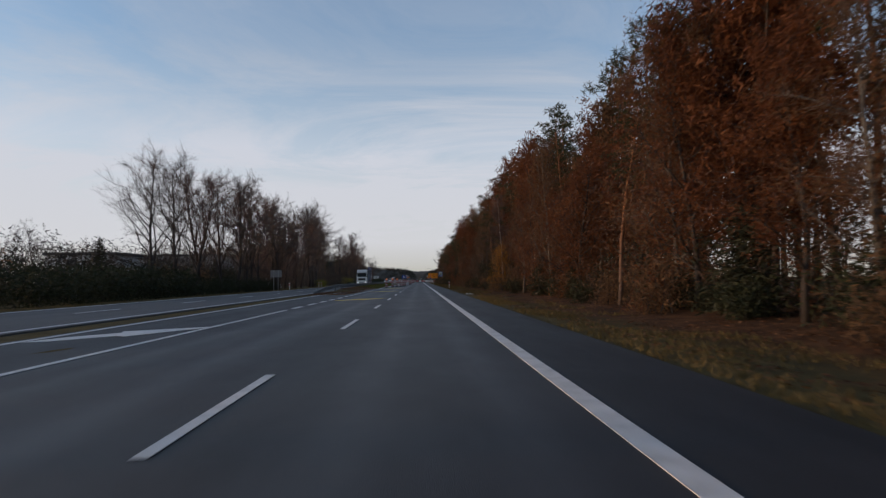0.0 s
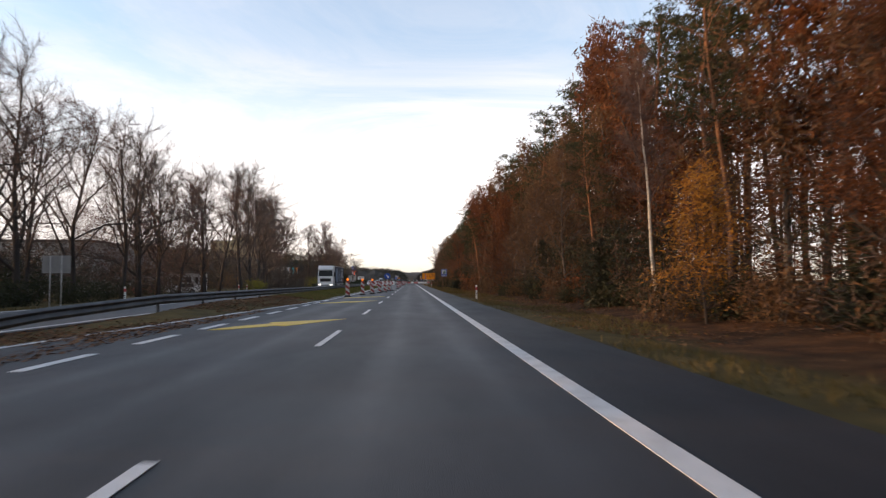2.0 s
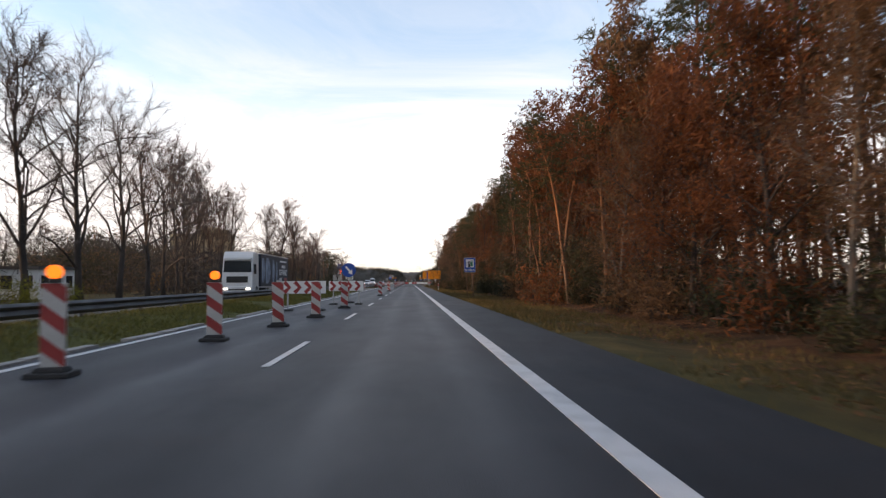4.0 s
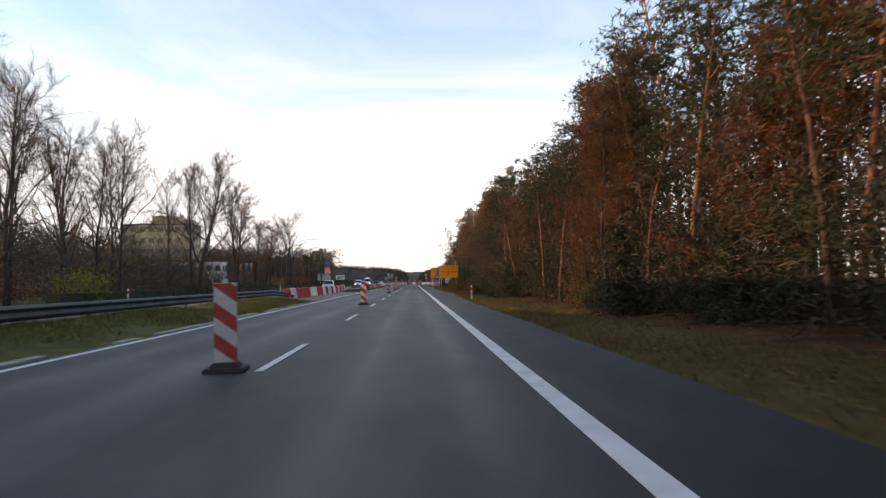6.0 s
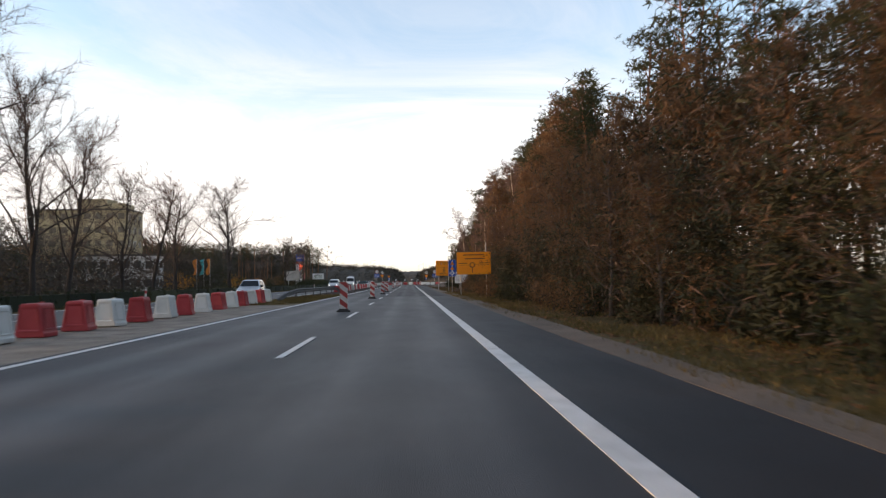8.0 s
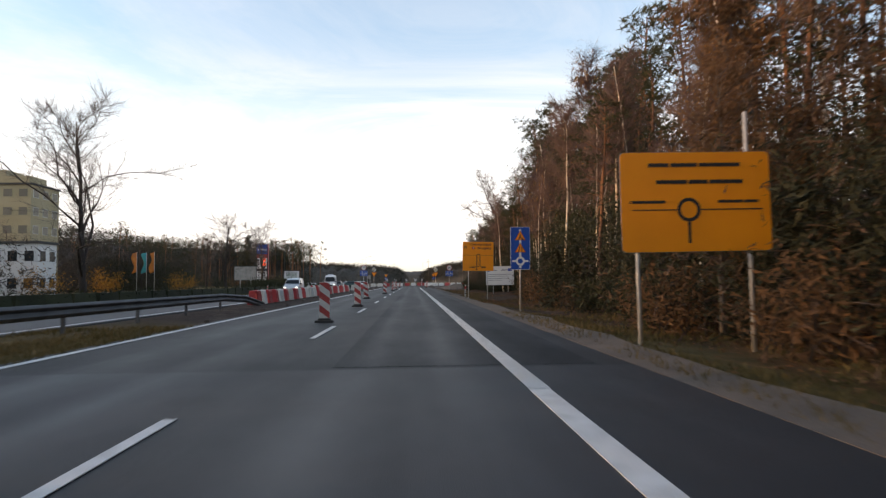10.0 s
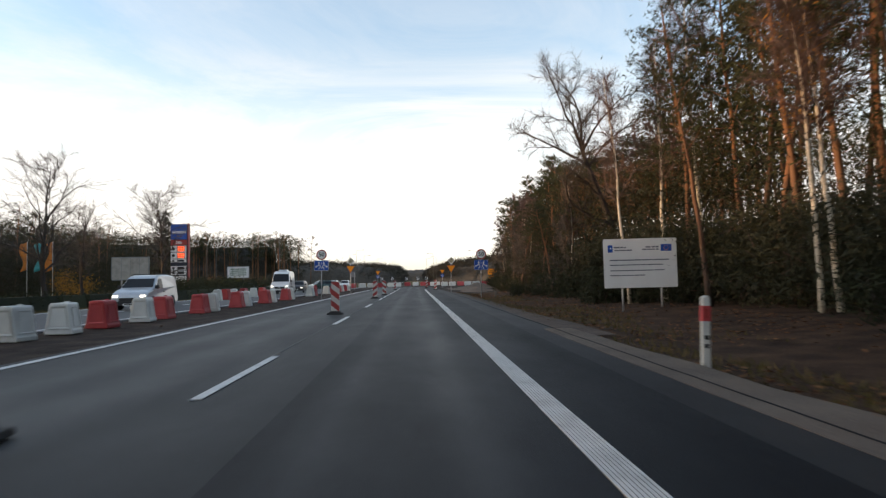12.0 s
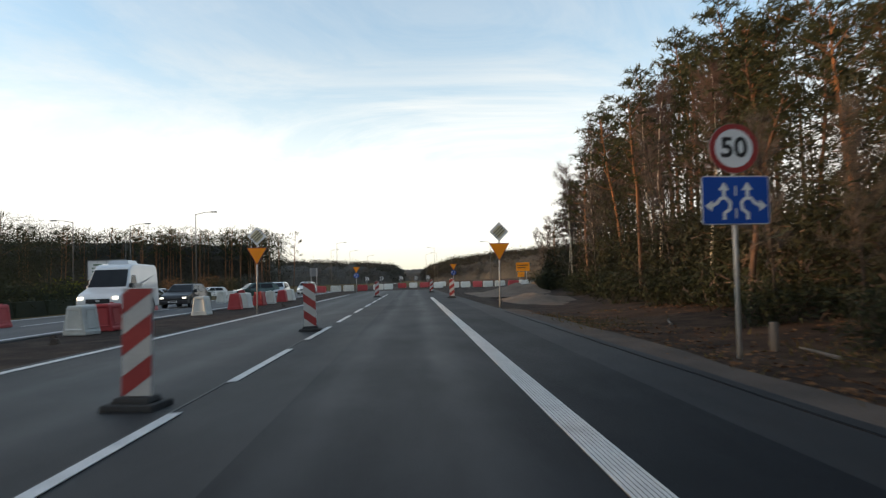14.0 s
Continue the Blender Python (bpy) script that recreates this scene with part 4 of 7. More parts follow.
def back_woods():
    rng = random.Random(8)
    spots = []
    y = -45
    while y < 400:
        for off in (9.6, 13, 17, 23):
            if rng.random() < (0.9 if y < 316 else 0.45):
                sets = low_pine if rng.random() < 0.7 else low_oak
                x, yy = edge_of_woods(y) + off + rnd(rng, -1.5, 1.5), y + rnd(rng, -2, 2)
                top = min(19.0, forest_height(yy) * x / (edge_of_woods(yy) + 1.2) * 0.92)
                spots.append((sets, x, yy, rnd(rng, 0, 6.3), top / 15.5 * rnd(rng, 0.8, 1.0), 1.0))
        y += 4.2
    for _ in range(110):
        y = rnd(rng, -40, 400)
        spots.append((tiny_pine, edge_of_woods(y) + rnd(rng, 28, 75), y, rnd(rng, 0, 6.3), rnd(rng, 0.9, 1.15), 1.0))
    mass("forest_interior", "dense pine and oak wood behind the forest edge", "forest", spots)
    spots = []
    # tree belt behind the oncoming carriageway
    y = -60
    while y < 420:
        spots.append((low_bare, (-58 if y < 325 else -72) + rnd(rng, -6, 6), y, rnd(rng, 0, 6.3), rnd(rng, 0.7, 1.05) * (1.0 if y < 300 else 1.1), 1.0))
        y += 9.0
    mass("tree_belt", "dark belt of shrubs and trees behind the oncoming road", "trees", spots)
    spots = []
    # pine forest far ahead on the oncoming side, and wooded rises on both sides of the road
    for _ in range(150):
        u = rng.random() ** 1.3
        spots.append((tiny_pine, -58 - 190 * u + rnd(rng, -5, 5), 600 - 60 * u + abs(rng.gauss(0, 22)), rnd(rng, 0, 6.3), rnd(rng, 1.5, 1.8), 1.0))
    for _ in range(80):
        spots.append((rng.choice((low_shrub, low_brown)), -58 - 190 * rng.random(), 590 - 60 * rng.random(), 0.0, rnd(rng, 0.9, 1.4), 0.8))
    # pine stands added to shade the opposite wood; the farther one also shows
    for y0, y1, n in ((285, 336, 26), (395, 480, 40)):
        for _ in range(n):
            spots.append((tiny_pine, rnd(rng, -104, -74), rnd(rng, y0, y1), rnd(rng, 0, 6.3), rnd(rng, 1.06, 1.24), 1.0))
    mass("pine_forest", "dark pine forest across the far fields, with added shading stands", "forest", spots)


back_woods()


def thicket(name, label, category, layers, seed):
    """Undergrowth and boughs that nobody could count: clusters of small leaf triangles, one mesh for each foliage.
    layers: (part name, material, clusters, leaves each, cluster spread, leaf size, function of random numbers to centres)."""
    root = thing(name, label, category, kind="stuff")
    g = np.random.default_rng(seed)
    for pname, mat, clusters, per, spread, size, where, *slim in layers:
        c = where(g, clusters)
        c[:, 2] += np.array([ground_z(x, y) for x, y in c[:, :2]])
        p = np.repeat(c, per, 0) + g.normal(0, 1, (len(c) * per, 3)) * spread
        n = len(p)
        a = g.normal(0, 1, (n, 3))
        a /= np.linalg.norm(a, axis=1, keepdims=True)
        q = np.cross(a, g.normal(0, 1, (n, 3)))
        q /= np.linalg.norm(q, axis=1, keepdims=True)
        s = g.uniform(0.6, 1.3, (n, 1)) * size
        q *= slim[0] if slim else 1.0
        v = np.stack([p - a * s * 0.7 + q * s * 0.14, p - a * s * 0.55 - q * s * 0.15, p + a * s * 0.85], 1).reshape(-1, 3)
        me = bpy.data.meshes.new(pname)
        me.vertices.add(len(v))
        me.vertices.foreach_set("co", v.ravel())
        me.loops.add(len(v))
        me.loops.foreach_set("vertex_index", np.arange(len(v), dtype=np.int32))
        me.polygons.add(n)
        me.polygons.foreach_set("loop_start", np.arange(0, len(v), 3, dtype=np.int32))
        me.update(calc_edges=True)
        me.materials.append(mat)
        tagged(part(pname, me, None, root), kind="stuff")


def in_woods(y0, y1, off0, off1, z0, z1, power=1.0):
    def where(g, n):
        y = g.uniform(y0, y1, n)
        edge = np.array([edge_of_woods(v) for v in y])
        x = edge + g.uniform(off0, off1, n)
        top = np.minimum(z1, 0.86 * np.array([forest_height(v) for v in y]) * x / (edge + 1.2))
        return np.stack([x, y, z0 + (top - z0) * g.random(n) ** power], 1)
    return where


def along(x0, x1, y0, y1, z0, z1, power=1.0):
    def where(g, n):
        return np.stack([g.uniform(x0, x1, n), g.uniform(y0, y1, n), z0 + (z1 - z0) * g.random(n) ** power], 1)
    return where


thicket("forest_undergrowth", "dark brown and green undergrowth and boughs inside the wood", "undergrowth", [
    ("low_boughs", NEEDLE_DARK, 2300, 34, (0.5, 0.5, 0.32), 0.20, in_woods(-40, 300, 0.2, 5, 0.2, 2.8, 1.5)),
    ("low_boughs", NEEDLE_DARK, 2100, 44, (0.6, 0.6, 0.36), 0.18, in_woods(298, 396, 0.4, 6, 0.2, 3.6, 1.3)),
    ("brown_boughs", LEAF_BROWN, 1800, 50, (0.8, 0.8, 0.4), 0.25, in_woods(-40, 262, 4, 12, 0.5, 11.0, 1.2)),
    ("brown_boughs", LEAF_BROWN, 350, 60, (0.8, 0.8, 0.4), 0.18, in_woods(250, 320, 4, 12, 0.5, 7.0, 1.2)),
    ("green_boughs", NEEDLE, 1800, 46, (0.9, 0.9, 0.3), 0.26, in_woods(-40, 262, 5, 16, 1.0, 15.0)),
    ("green_boughs", NEEDLE_DARK, 900, 44, (0.9, 0.9, 0.3), 0.29, in_woods(255, 300, 4, 16, 0.5, 9.0)),
    ("dark_boughs", NEEDLE_DARK, 1700, 46, (0.9, 0.9, 0.35), 0.25, in_woods(300, 390, 1, 9, 0.3, 3.4, 1.2)),
    ("brown_boughs", LEAF_BROWN, 420, 46, (0.9, 0.9, 0.5), 0.26, in_woods(316, 345, 4, 10, 5.0, 9.5)),
    ("low_boughs", NEEDLE_DARK, 1300, 44, (0.7, 0.7, 0.4), 0.20, in_woods(255, 300, 0.0, 6, 0.3, 5.0, 1.2)),
    ("brown_boughs", LEAF_BROWN, 380, 70, (0.8, 0.8, 0.4), 0.16, in_woods(255, 300, 4, 12, 2.5, 7.0)),
    ("low_boughs", NEEDLE_DARK, 420, 44, (0.6, 0.6, 0.4), 0.20, in_woods(82, 108, -0.3, 4, 0.2, 4.5, 1.1)),
    ("low_boughs", NEEDLE_DARK, 1000, 44, (0.6, 0.6, 0.4), 0.18, in_woods(192, 268, -0.4, 2.5, 0.2, 4.2, 1.1)),
    ("dark_boughs", NEEDLE_DARK, 420, 48, (0.9, 0.9, 0.4), 0.22, in_woods(196, 240, 0.5, 5, 3.0, 8.0)),
    ("low_boughs", NEEDLE_DARK, 850, 44, (0.65, 0.65, 0.4), 0.19, in_woods(138, 194, -0.3, 4, 0.2, 4.0, 1.1)),
    ("green_boughs", NEEDLE, 800, 58, (0.8, 0.8, 0.3), 0.20, in_woods(288, 320, 1.0, 10, 5.0, 13.0)),
    ("dark_boughs", NEEDLE_DARK, 500, 48, (0.9, 0.9, 0.4), 0.20, in_woods(286, 322, 1.0, 8, 1.0, 6.0)),
    ("low_boughs", NEEDLE_DARK, 760, 44, (0.6, 0.6, 0.4), 0.18, in_woods(298, 326, 0.0, 2.6, 0.1, 3.4, 1.0)),
    ("dark_boughs", NEEDLE_DARK, 520, 46, (0.9, 0.9, 0.4), 0.22, in_woods(320, 352, 1.5, 7, 1.0, 7.0)),
    ("dark_boughs", NEEDLE_DARK, 420, 46, (0.8, 0.8, 0.4), 0.20, in_woods(348, 384, 0.3, 5, 0.5, 6.0)),
    ("green_boughs", NEEDLE, 650, 58, (0.9, 0.9, 0.3), 0.24, in_woods(150, 206, 1.5, 9, 1.5, 9.0)),
    ("rusty_boughs", LEAF_RUST, 950, 60, (0.8, 0.8, 0.4), 0.19, in_woods(28, 100, 1.5, 8, 0.8, 9.0)),
    ("twig_tangle", TWIG_TANGLE, 1500, 40, (0.75, 0.75, 0.55), 0.30, in_woods(20, 262, -0.6, 4.0, 0.2, 7.5, 1.3), 0.42),
    ("twig_tangle", TWIG_TANGLE, 200, 42, (0.75, 0.75, 0.5), 0.32, in_woods(262, 392, -0.4, 4.0, 0.2, 3.6, 1.2), 0.42),
    ("brown_boughs", LEAF_BROWN, 500, 44, (0.9, 0.9, 0.4), 0.30, in_woods(130, 225, 4, 14, 0.5, 11.0))], 3)
thicket("roadside_thicket", "grey-brown thicket of bare shrubs behind the oncoming road", "shrubs", [
    ("bare_twigs", TWIG_DARK, 2100, 32, (1.2, 1.2, 0.9), 0.40, along(-68, -52, 200, 326, 0.3, 10.5, 1.15), 0.6),
    ("bare_twigs", TWIG_DARK, 1900, 46, (1.2, 1.2, 0.9), 0.32, along(-84, -68, 356, 440, 0.3, 10.5, 1.1), 0.6),
    ("bare_twigs", TWIG_DARK, 1200, 24, (1.2, 1.2, 0.9), 0.44, along(-68, -52, -60, 200, 0.3, 4.6, 1.2), 0.6),
    ("dark_leaves", HEDGE, 1300, 30, (1.1, 1.1, 0.6), 0.38, along(-64, -50, 190, 326, 0.2, 7.0, 1.4)),
    ("dark_leaves", HEDGE, 560, 44, (0.7, 0.9, 0.3), 0.22, along(-25.5, -21.5, 344, 380, 0.1, 1.7)),
    ("dark_leaves", HEDGE, 1300, 46, (1.1, 1.1, 0.6), 0.28, along(-82, -68, 395, 450, 0.2, 8.0, 1.2)),
    ("brown_leaves", LEAF_BROWN, 500, 30, (1.0, 1.0, 0.6), 0.36, along(-62, -48, 190, 326, 0.2, 7.0, 1.4)),
    ("understory", TWIG_DARK, 750, 34, (0.9, 0.9, 0.7), 0.36, along(-42, -30, 52, 112, 0.0, 5.0, 1.3)),
    ("understory", TWIG_DARK, 750, 34, (0.9, 0.9, 0.7), 0.36, along(-42, -28, 186, 300, 0.0, 4.5, 1.3)),
    ("understory", TWIG_DARK, 620, 36, (0.9, 0.9, 0.7), 0.30, along(-36, -26, 92, 150, 0.3, 5.2, 1.1), 0.6),
    ("red_understory", TWIG_RED, 420, 40, (1.0, 1.0, 0.9), 0.28, along(-30, -24, 104, 132, 1.5, 8.0), 0.5),
    ("evergreen_understory", HEDGE, 500, 16, (0.9, 0.9, 0.5), 0.42, along(-38, -27, 40, 105, -0.2, 3.2, 1.4)),
    ("evergreen_understory", HEDGE, 380, 16, (0.9, 0.9, 0.5), 0.42, along(-41, -31, 105, 146, -0.2, 3.6, 1.4))], 4)


def far_front(g, n):
    u = g.random(n)
    return np.stack([-57 - 190 * u, 602 - 60 * u + g.uniform(0, 30, n), 1.0 + 22.5 * g.random(n) ** 0.75], 1)


thicket("pine_forest_boughs", "dense dark boughs of the far pine forest and added shading stands", "forest", [
    ("boughs", NEEDLE_DARK, 6000, 17, (1.5, 1.5, 0.8), 0.68, far_front),
    # boughs of the two stands added to shade the wood across the road
    ("boughs", NEEDLE_DARK, 1500, 15, (1.4, 1.4, 0.8), 0.7, along(-104, -76, 283, 338, 1.0, 14.0)),
    ("boughs", NEEDLE_DARK, 3300, 36, (1.3, 1.3, 0.7), 0.38, along(-108, -74, 395, 480, 0.5, 15.8))], 6)


def left_side():
    rng = random.Random(12)
    # row of street trees beside the oncoming carriageway
    y = 63
    while y < 140:
        near = 26.5 if y < 60 else 24.5
        k = rng.choice((0, 1, 2, 3, 3)) if y > 70 else rng.choice((0, 2, 0))
        place(LIMES[k], -near + rnd(rng, -1.8, 1.5), y, rnd(rng, 0, 360), rnd(rng, 0.74, 0.9))
        y += rnd(rng, 3.4, 5.0)
    # height and width factors of each
    for x, y, k, s, w in ((-24.5, 146, 0, 1.02, 1.1), (-25, 154, 2, 1.1, 1.1), (-26, 163, 0, 1.08, 1.1), (-27, 172, 1, 1.05, 1.1), (-29.5, 183, 2, 1.08, 1.0), (-31, 192, 0, 1.11, 1.0), (-32, 197.3, 2, 1.18, 1.05), (-33.5, 207, 0, 1.18, 0.95), (-36.5, 212, 2, 1.24, 1.0), (-33.2, 216.4, 1, 0.97, 0.75), (-36.5, 221, 2, 1.14, 0.95), (-34.8, 225, 0, 1.05, 0.9), (-34, 228.5, 2, 1.16, 0.9), (-37.5, 234, 0, 1.1, 0.9), (-25, 219.4, 2, 0.76, 0.5), (-26.5, 233.5, 1, 1.05, 1.15), (-29, 239, 0, 1.0, 0.9),
                          (-23.8, 240.5, 0, 0.86, 0.8), (-26, 249, 1, 0.85, 0.9), (-24.8, 256, 0, 0.66, 0.8), (-25, 263, 1, 0.68, 0.87), (-26, 272, 2, 0.72, 0.92), (-27, 298, 2, 0.98, 1.25), (-25, 332, 0, 0.62, 0.8), (-24.8, 352.5, 2, 0.66, 0.85), (-36, 359, 0, 0.62, 0.8)):
        place(LIMES[k], x, y, rnd(rng, 0, 360), w, s)
    for x, y, s in ((-30, 62, 1.0), (-33, 50, 0.8), (-32.0, 372, 1.95), (-31, 100, 0.9)):
        place(SPRUCES[0], x, y, 0, s)
    # tall dark shrubs, then a clipped low hedge
    spots = []
    y = -60
    while y < 104:
        spots.append((low_shrub, -22.5 + rnd(rng, -1, 0.6), y, rnd(rng, 0, 6.3), rnd(rng, 0.5, 0.62) if y < 66 else rnd(rng, 0.3, 0.42), 1.0))
        y += 1.7
    y = 40
    while y < 108:
        spots.append((rng.choice((low_shrub, low_brown)), -33 + rnd(rng, -3, 3), y, rnd(rng, 0, 6.3), rnd(rng, 0.5, 0.95), 1.0))
        y += 2.6
    mass("shrub_screen", "dense dark evergreen shrubs beside the oncoming road", "shrubs", spots)


left_side()


def leaning_oak(x, y):
    """An old bare oak that leans out over the verge: a bent trunk, a long low limb, and a wide fan of boughs and twigs."""
    rng = random.Random(77)
    root = thing("bare_oak", "old bare oak leaning out from the forest edge", "oak tree", at=pose(x, y, ground_z(x, y)))
    wood, fine = Build(), Build()
    stem = [Vector(p) for p in ((0.1, 0, -0.2), (0.15, 0.1, 1.6), (0.25, 0.3, 3.2), (0.15, 0.3, 4.6), (-0.55, 0.1, 6.3), (-1.35, -0.1, 8.2), (-1.7, -0.1, 9.2))]
    wood.tube(stem, [0.32, 0.25, 0.22, 0.20, 0.17, 0.14, 0.12], 9)

    def bough(p, d, ln, r, depth):
        pts, end = branch_path(rng, p, d, ln, 6, 0.17, 0.035)
        wood.tube(pts, [max(0.006, r * (1 - 0.82 * i / 6)) for i in range(7)], 5 if r > 0.05 else 3, cap=False)
        for i in range(1, 7):
            for _ in range((1, 1, 2, 2)[depth]):
                s = pts[i - 1].lerp(pts[i], rng.random())
                w = turned((pts[i] - pts[i - 1]).normalized(), rng, rnd(rng, 0.45, 1.0))
                if depth < 2:
                    bough(s, w, ln * rnd(rng, 0.32, 0.52), r * 0.42, depth + 1)
                else:
                    for _ in range(2):
                        t = turned(w, rng, rnd(rng, 0.1, 0.7))
                        n = t.cross(Vector((rng.random(), rng.random(), rng.random()))).normalized() * 0.007
                        fine.add([s - n, s + n, s + t * rnd(rng, 0.4, 0.95)], [(0, 1, 2)])

    for p, d, ln, r in ((3, (-1.0, -0.1, 0.12), 5.4, 0.13), (3, (0.8, 0.4, 0.7), 3.2, 0.09), (4, (-0.7, -0.6, 0.35), 3.4, 0.08), (5, (-1.0, 0.1, 0.42), 5.0, 0.11), (5, (0.7, -0.2, 0.8), 4.0, 0.10),
                        (6, (-0.75, 0.0, 0.65), 5.2, 0.11), (6, (0.1, 0.2, 1.0), 5.4, 0.12), (6, (0.55, -0.3, 0.9), 4.8, 0.09), (6, (-0.3, -0.6, 0.9), 4.4, 0.08)):
        bough(stem[p], Vector(d).normalized(), ln, r, 0)
    part("trunk", wood, BARK_DARK, root, smooth=True)
    part("crown", fine, TWIG_DARK, root)


leaning_oak(13.1, 327.0)
for proto in (*PINES, *PINES_BACK, *OAKS_BACK, *BEECHES_BACK, *OAKS, *BEECHES, *BIRCHES, *ALDERS, GOLDEN, *SPRUCES, *SHRUBS, *LIMES):
    drop(proto)


# ---- road works: beacons, barriers, guard rails, posts ----
def lettering(text, size, x, z, y, mat, parent, name="lettering", align="CENTER", label=""):
    """Raised letters on a sign that faces -y."""
    c = bpy.data.curves.new(name, "FONT")
    c.body, c.size, c.align_x, c.align_y, c.extrude, c.resolution_u, c.offset = text, size, align, "CENTER", 0.002, 3, size * 0.022
    tmp = bpy.data.objects.new(name, c)
    me = bpy.data.meshes.new_from_object(tmp)
    bpy.data.objects.remove(tmp)
    me.materials.clear()
    me.materials.append(mat)
    ob = part(name, me, None, parent, label)
    ob.matrix_local = pose(x, y, z, 90, 0, 0)
    return ob


def bars(x0, x1, z, h, y, mat, parent, rng, words=3, name="text_bar"):
    """One line of writing too small to read."""
    cuts = sorted(rnd(rng, x0, x1) for _ in range(words - 1))
    edges = [x0, *cuts, x1]
    for a, c in zip(edges, edges[1:]):
        if c - a > h * 0.8:
            part(name, Build().box(a, c - h * 0.45, y - 0.002, y + 0.002, z - h / 2, z + h / 2), mat, parent)


def panel(w, h, r=0.05, z0=0.0, steps=4):
    """A rounded sign plate outline, centred on x, with its lower edge at z0."""
    pts = []
    for cx, cz, a0 in ((w / 2 - r, z0 + r, -90), (w / 2 - r, z0 + h - r, 0), (-w / 2 + r, z0 + h - r, 90), (-w / 2 + r, z0 + r, 180)):
        for i in range(steps + 1):
            a = radians(a0 + 90 * i / steps)
            pts.append((cx + r * math.cos(a), cz + r * math.sin(a)))
    return pts


def beacon(lamp=False, mirror=False):
    """A road works beacon: striped board in a heavy rubber foot."""
    root = thing("beacon", "striped traffic beacon with an amber lamp on a rubber foot" if lamp else "red and white striped traffic beacon on a black rubber foot", "traffic beacon", "beacons along the closed lane")
    foot = Build().box(-0.29, 0.29, -0.24, 0.24, 0.0, 0.07, 0.95)
    foot.box(-0.21, 0.21, -0.15, 0.15, 0.07, 0.13, 0.86)
    rim(part("foot", foot, RUBBER, root), 0.015)
    w, z0, z1, n = 0.16, 0.13, 1.26, 2.6
    board = part("board", Build().box(-w, w, -0.018, 0.018, z0, z1), WHITE_SHEET, root)
    rim(board, 0.006)
    pitch = (z1 - z0) / n
    for side in (-1, 1):
        y0, y1 = (-0.0225, -0.0185) if side < 0 else (0.0185, 0.0225)
        for k in range(-1, 4):
            za = z0 + k * pitch
            pts = [(-w, za + 0.5 * pitch), (w, za - 0.02), (w, za + 0.5 * pitch - 0.02), (-w, za + pitch)]
            poly = clip_z(pts, z0 + 0.006, z1 - 0.006)
            if len(poly) > 2:
                if mirror:
                    poly = [(-x, z) for x, z in reversed(poly)]
                part("stripe", Build().prism(poly, y0, y1), RED_SHEET, board)
    if lamp:
        lampbox = part("lamp_housing", Build().box(-0.07, 0.07, -0.05, 0.05, z1, z1 + 0.06), SIGN_BLACK, root)
        b = Build().disc(0, z1 + 0.15, 0.095, -0.05, 0.05, 16)
        part("lamp_lens", b, LAMP_AMBER, lampbox, "glowing amber lens")
    else:
        part("handle", Build().box(-0.035, 0.035, -0.012, 0.012, z1, z1 + 0.05), WHITE_SHEET, root)
    return root


def clip_z(pts, lo, hi):
    def cut(poly, z, keep_above):
        out = []
        for (ax, az), (bx, bz) in zip(poly, poly[1:] + poly[:1]):
            ina, inb = (az >= z) == keep_above, (bz >= z) == keep_above
            if ina:
                out.append((ax, az))
            if ina != inb:
                f = (z - az) / (bz - az)
                out.append((ax + (bx - ax) * f, z))
        return out
    pts = cut(pts, lo, True)
    return cut(pts, hi, False) if len(pts) > 2 else []


BEACON, BEACON_BACK, BEACON_LAMP = beacon(), beacon(mirror=True), beacon(lamp=True)
for x, y in ((-5.25, 105.2), (-4.55, 112.0), (-3.95, 117.2)):
    copy_thing(BEACON_LAMP, pose(x, y, 0, 0, 0, 6))
for x, y, t in ((-3.45, 121.5, 4), (-3.05, 126.0, -3), (-2.85, 134.0, 2), (-2.36, 160.8, 4), (-2.45, 187.6, -5), (-2.50, 225.4, 3), (-2.50, 246.5, -4), (-2.43, 263.2, 3), (-2.46, 276.0, -3), (-2.58, 311.2, -2), (-2.22, 343.6, 3)):
    copy_thing(BEACON, pose(x, y, 0, 0, rnd(random.Random(int(y)), -1.5, 1.5), t))
copy_thing(BEACON, pose(-3.12, 291.5, 0, 0, -4.5, 8))
for x, y, t in ((-2.42, 333.3, -6), (-2.35, 378.0, 4), (3.1, 369.5, -8), (2.35, 391.0, 5)):
    copy_thing(BEACON_BACK, pose(x, y, 0, 0, 1.0, t))
for p in (BEACON, BEACON_BACK, BEACON_LAMP):
    drop(p)


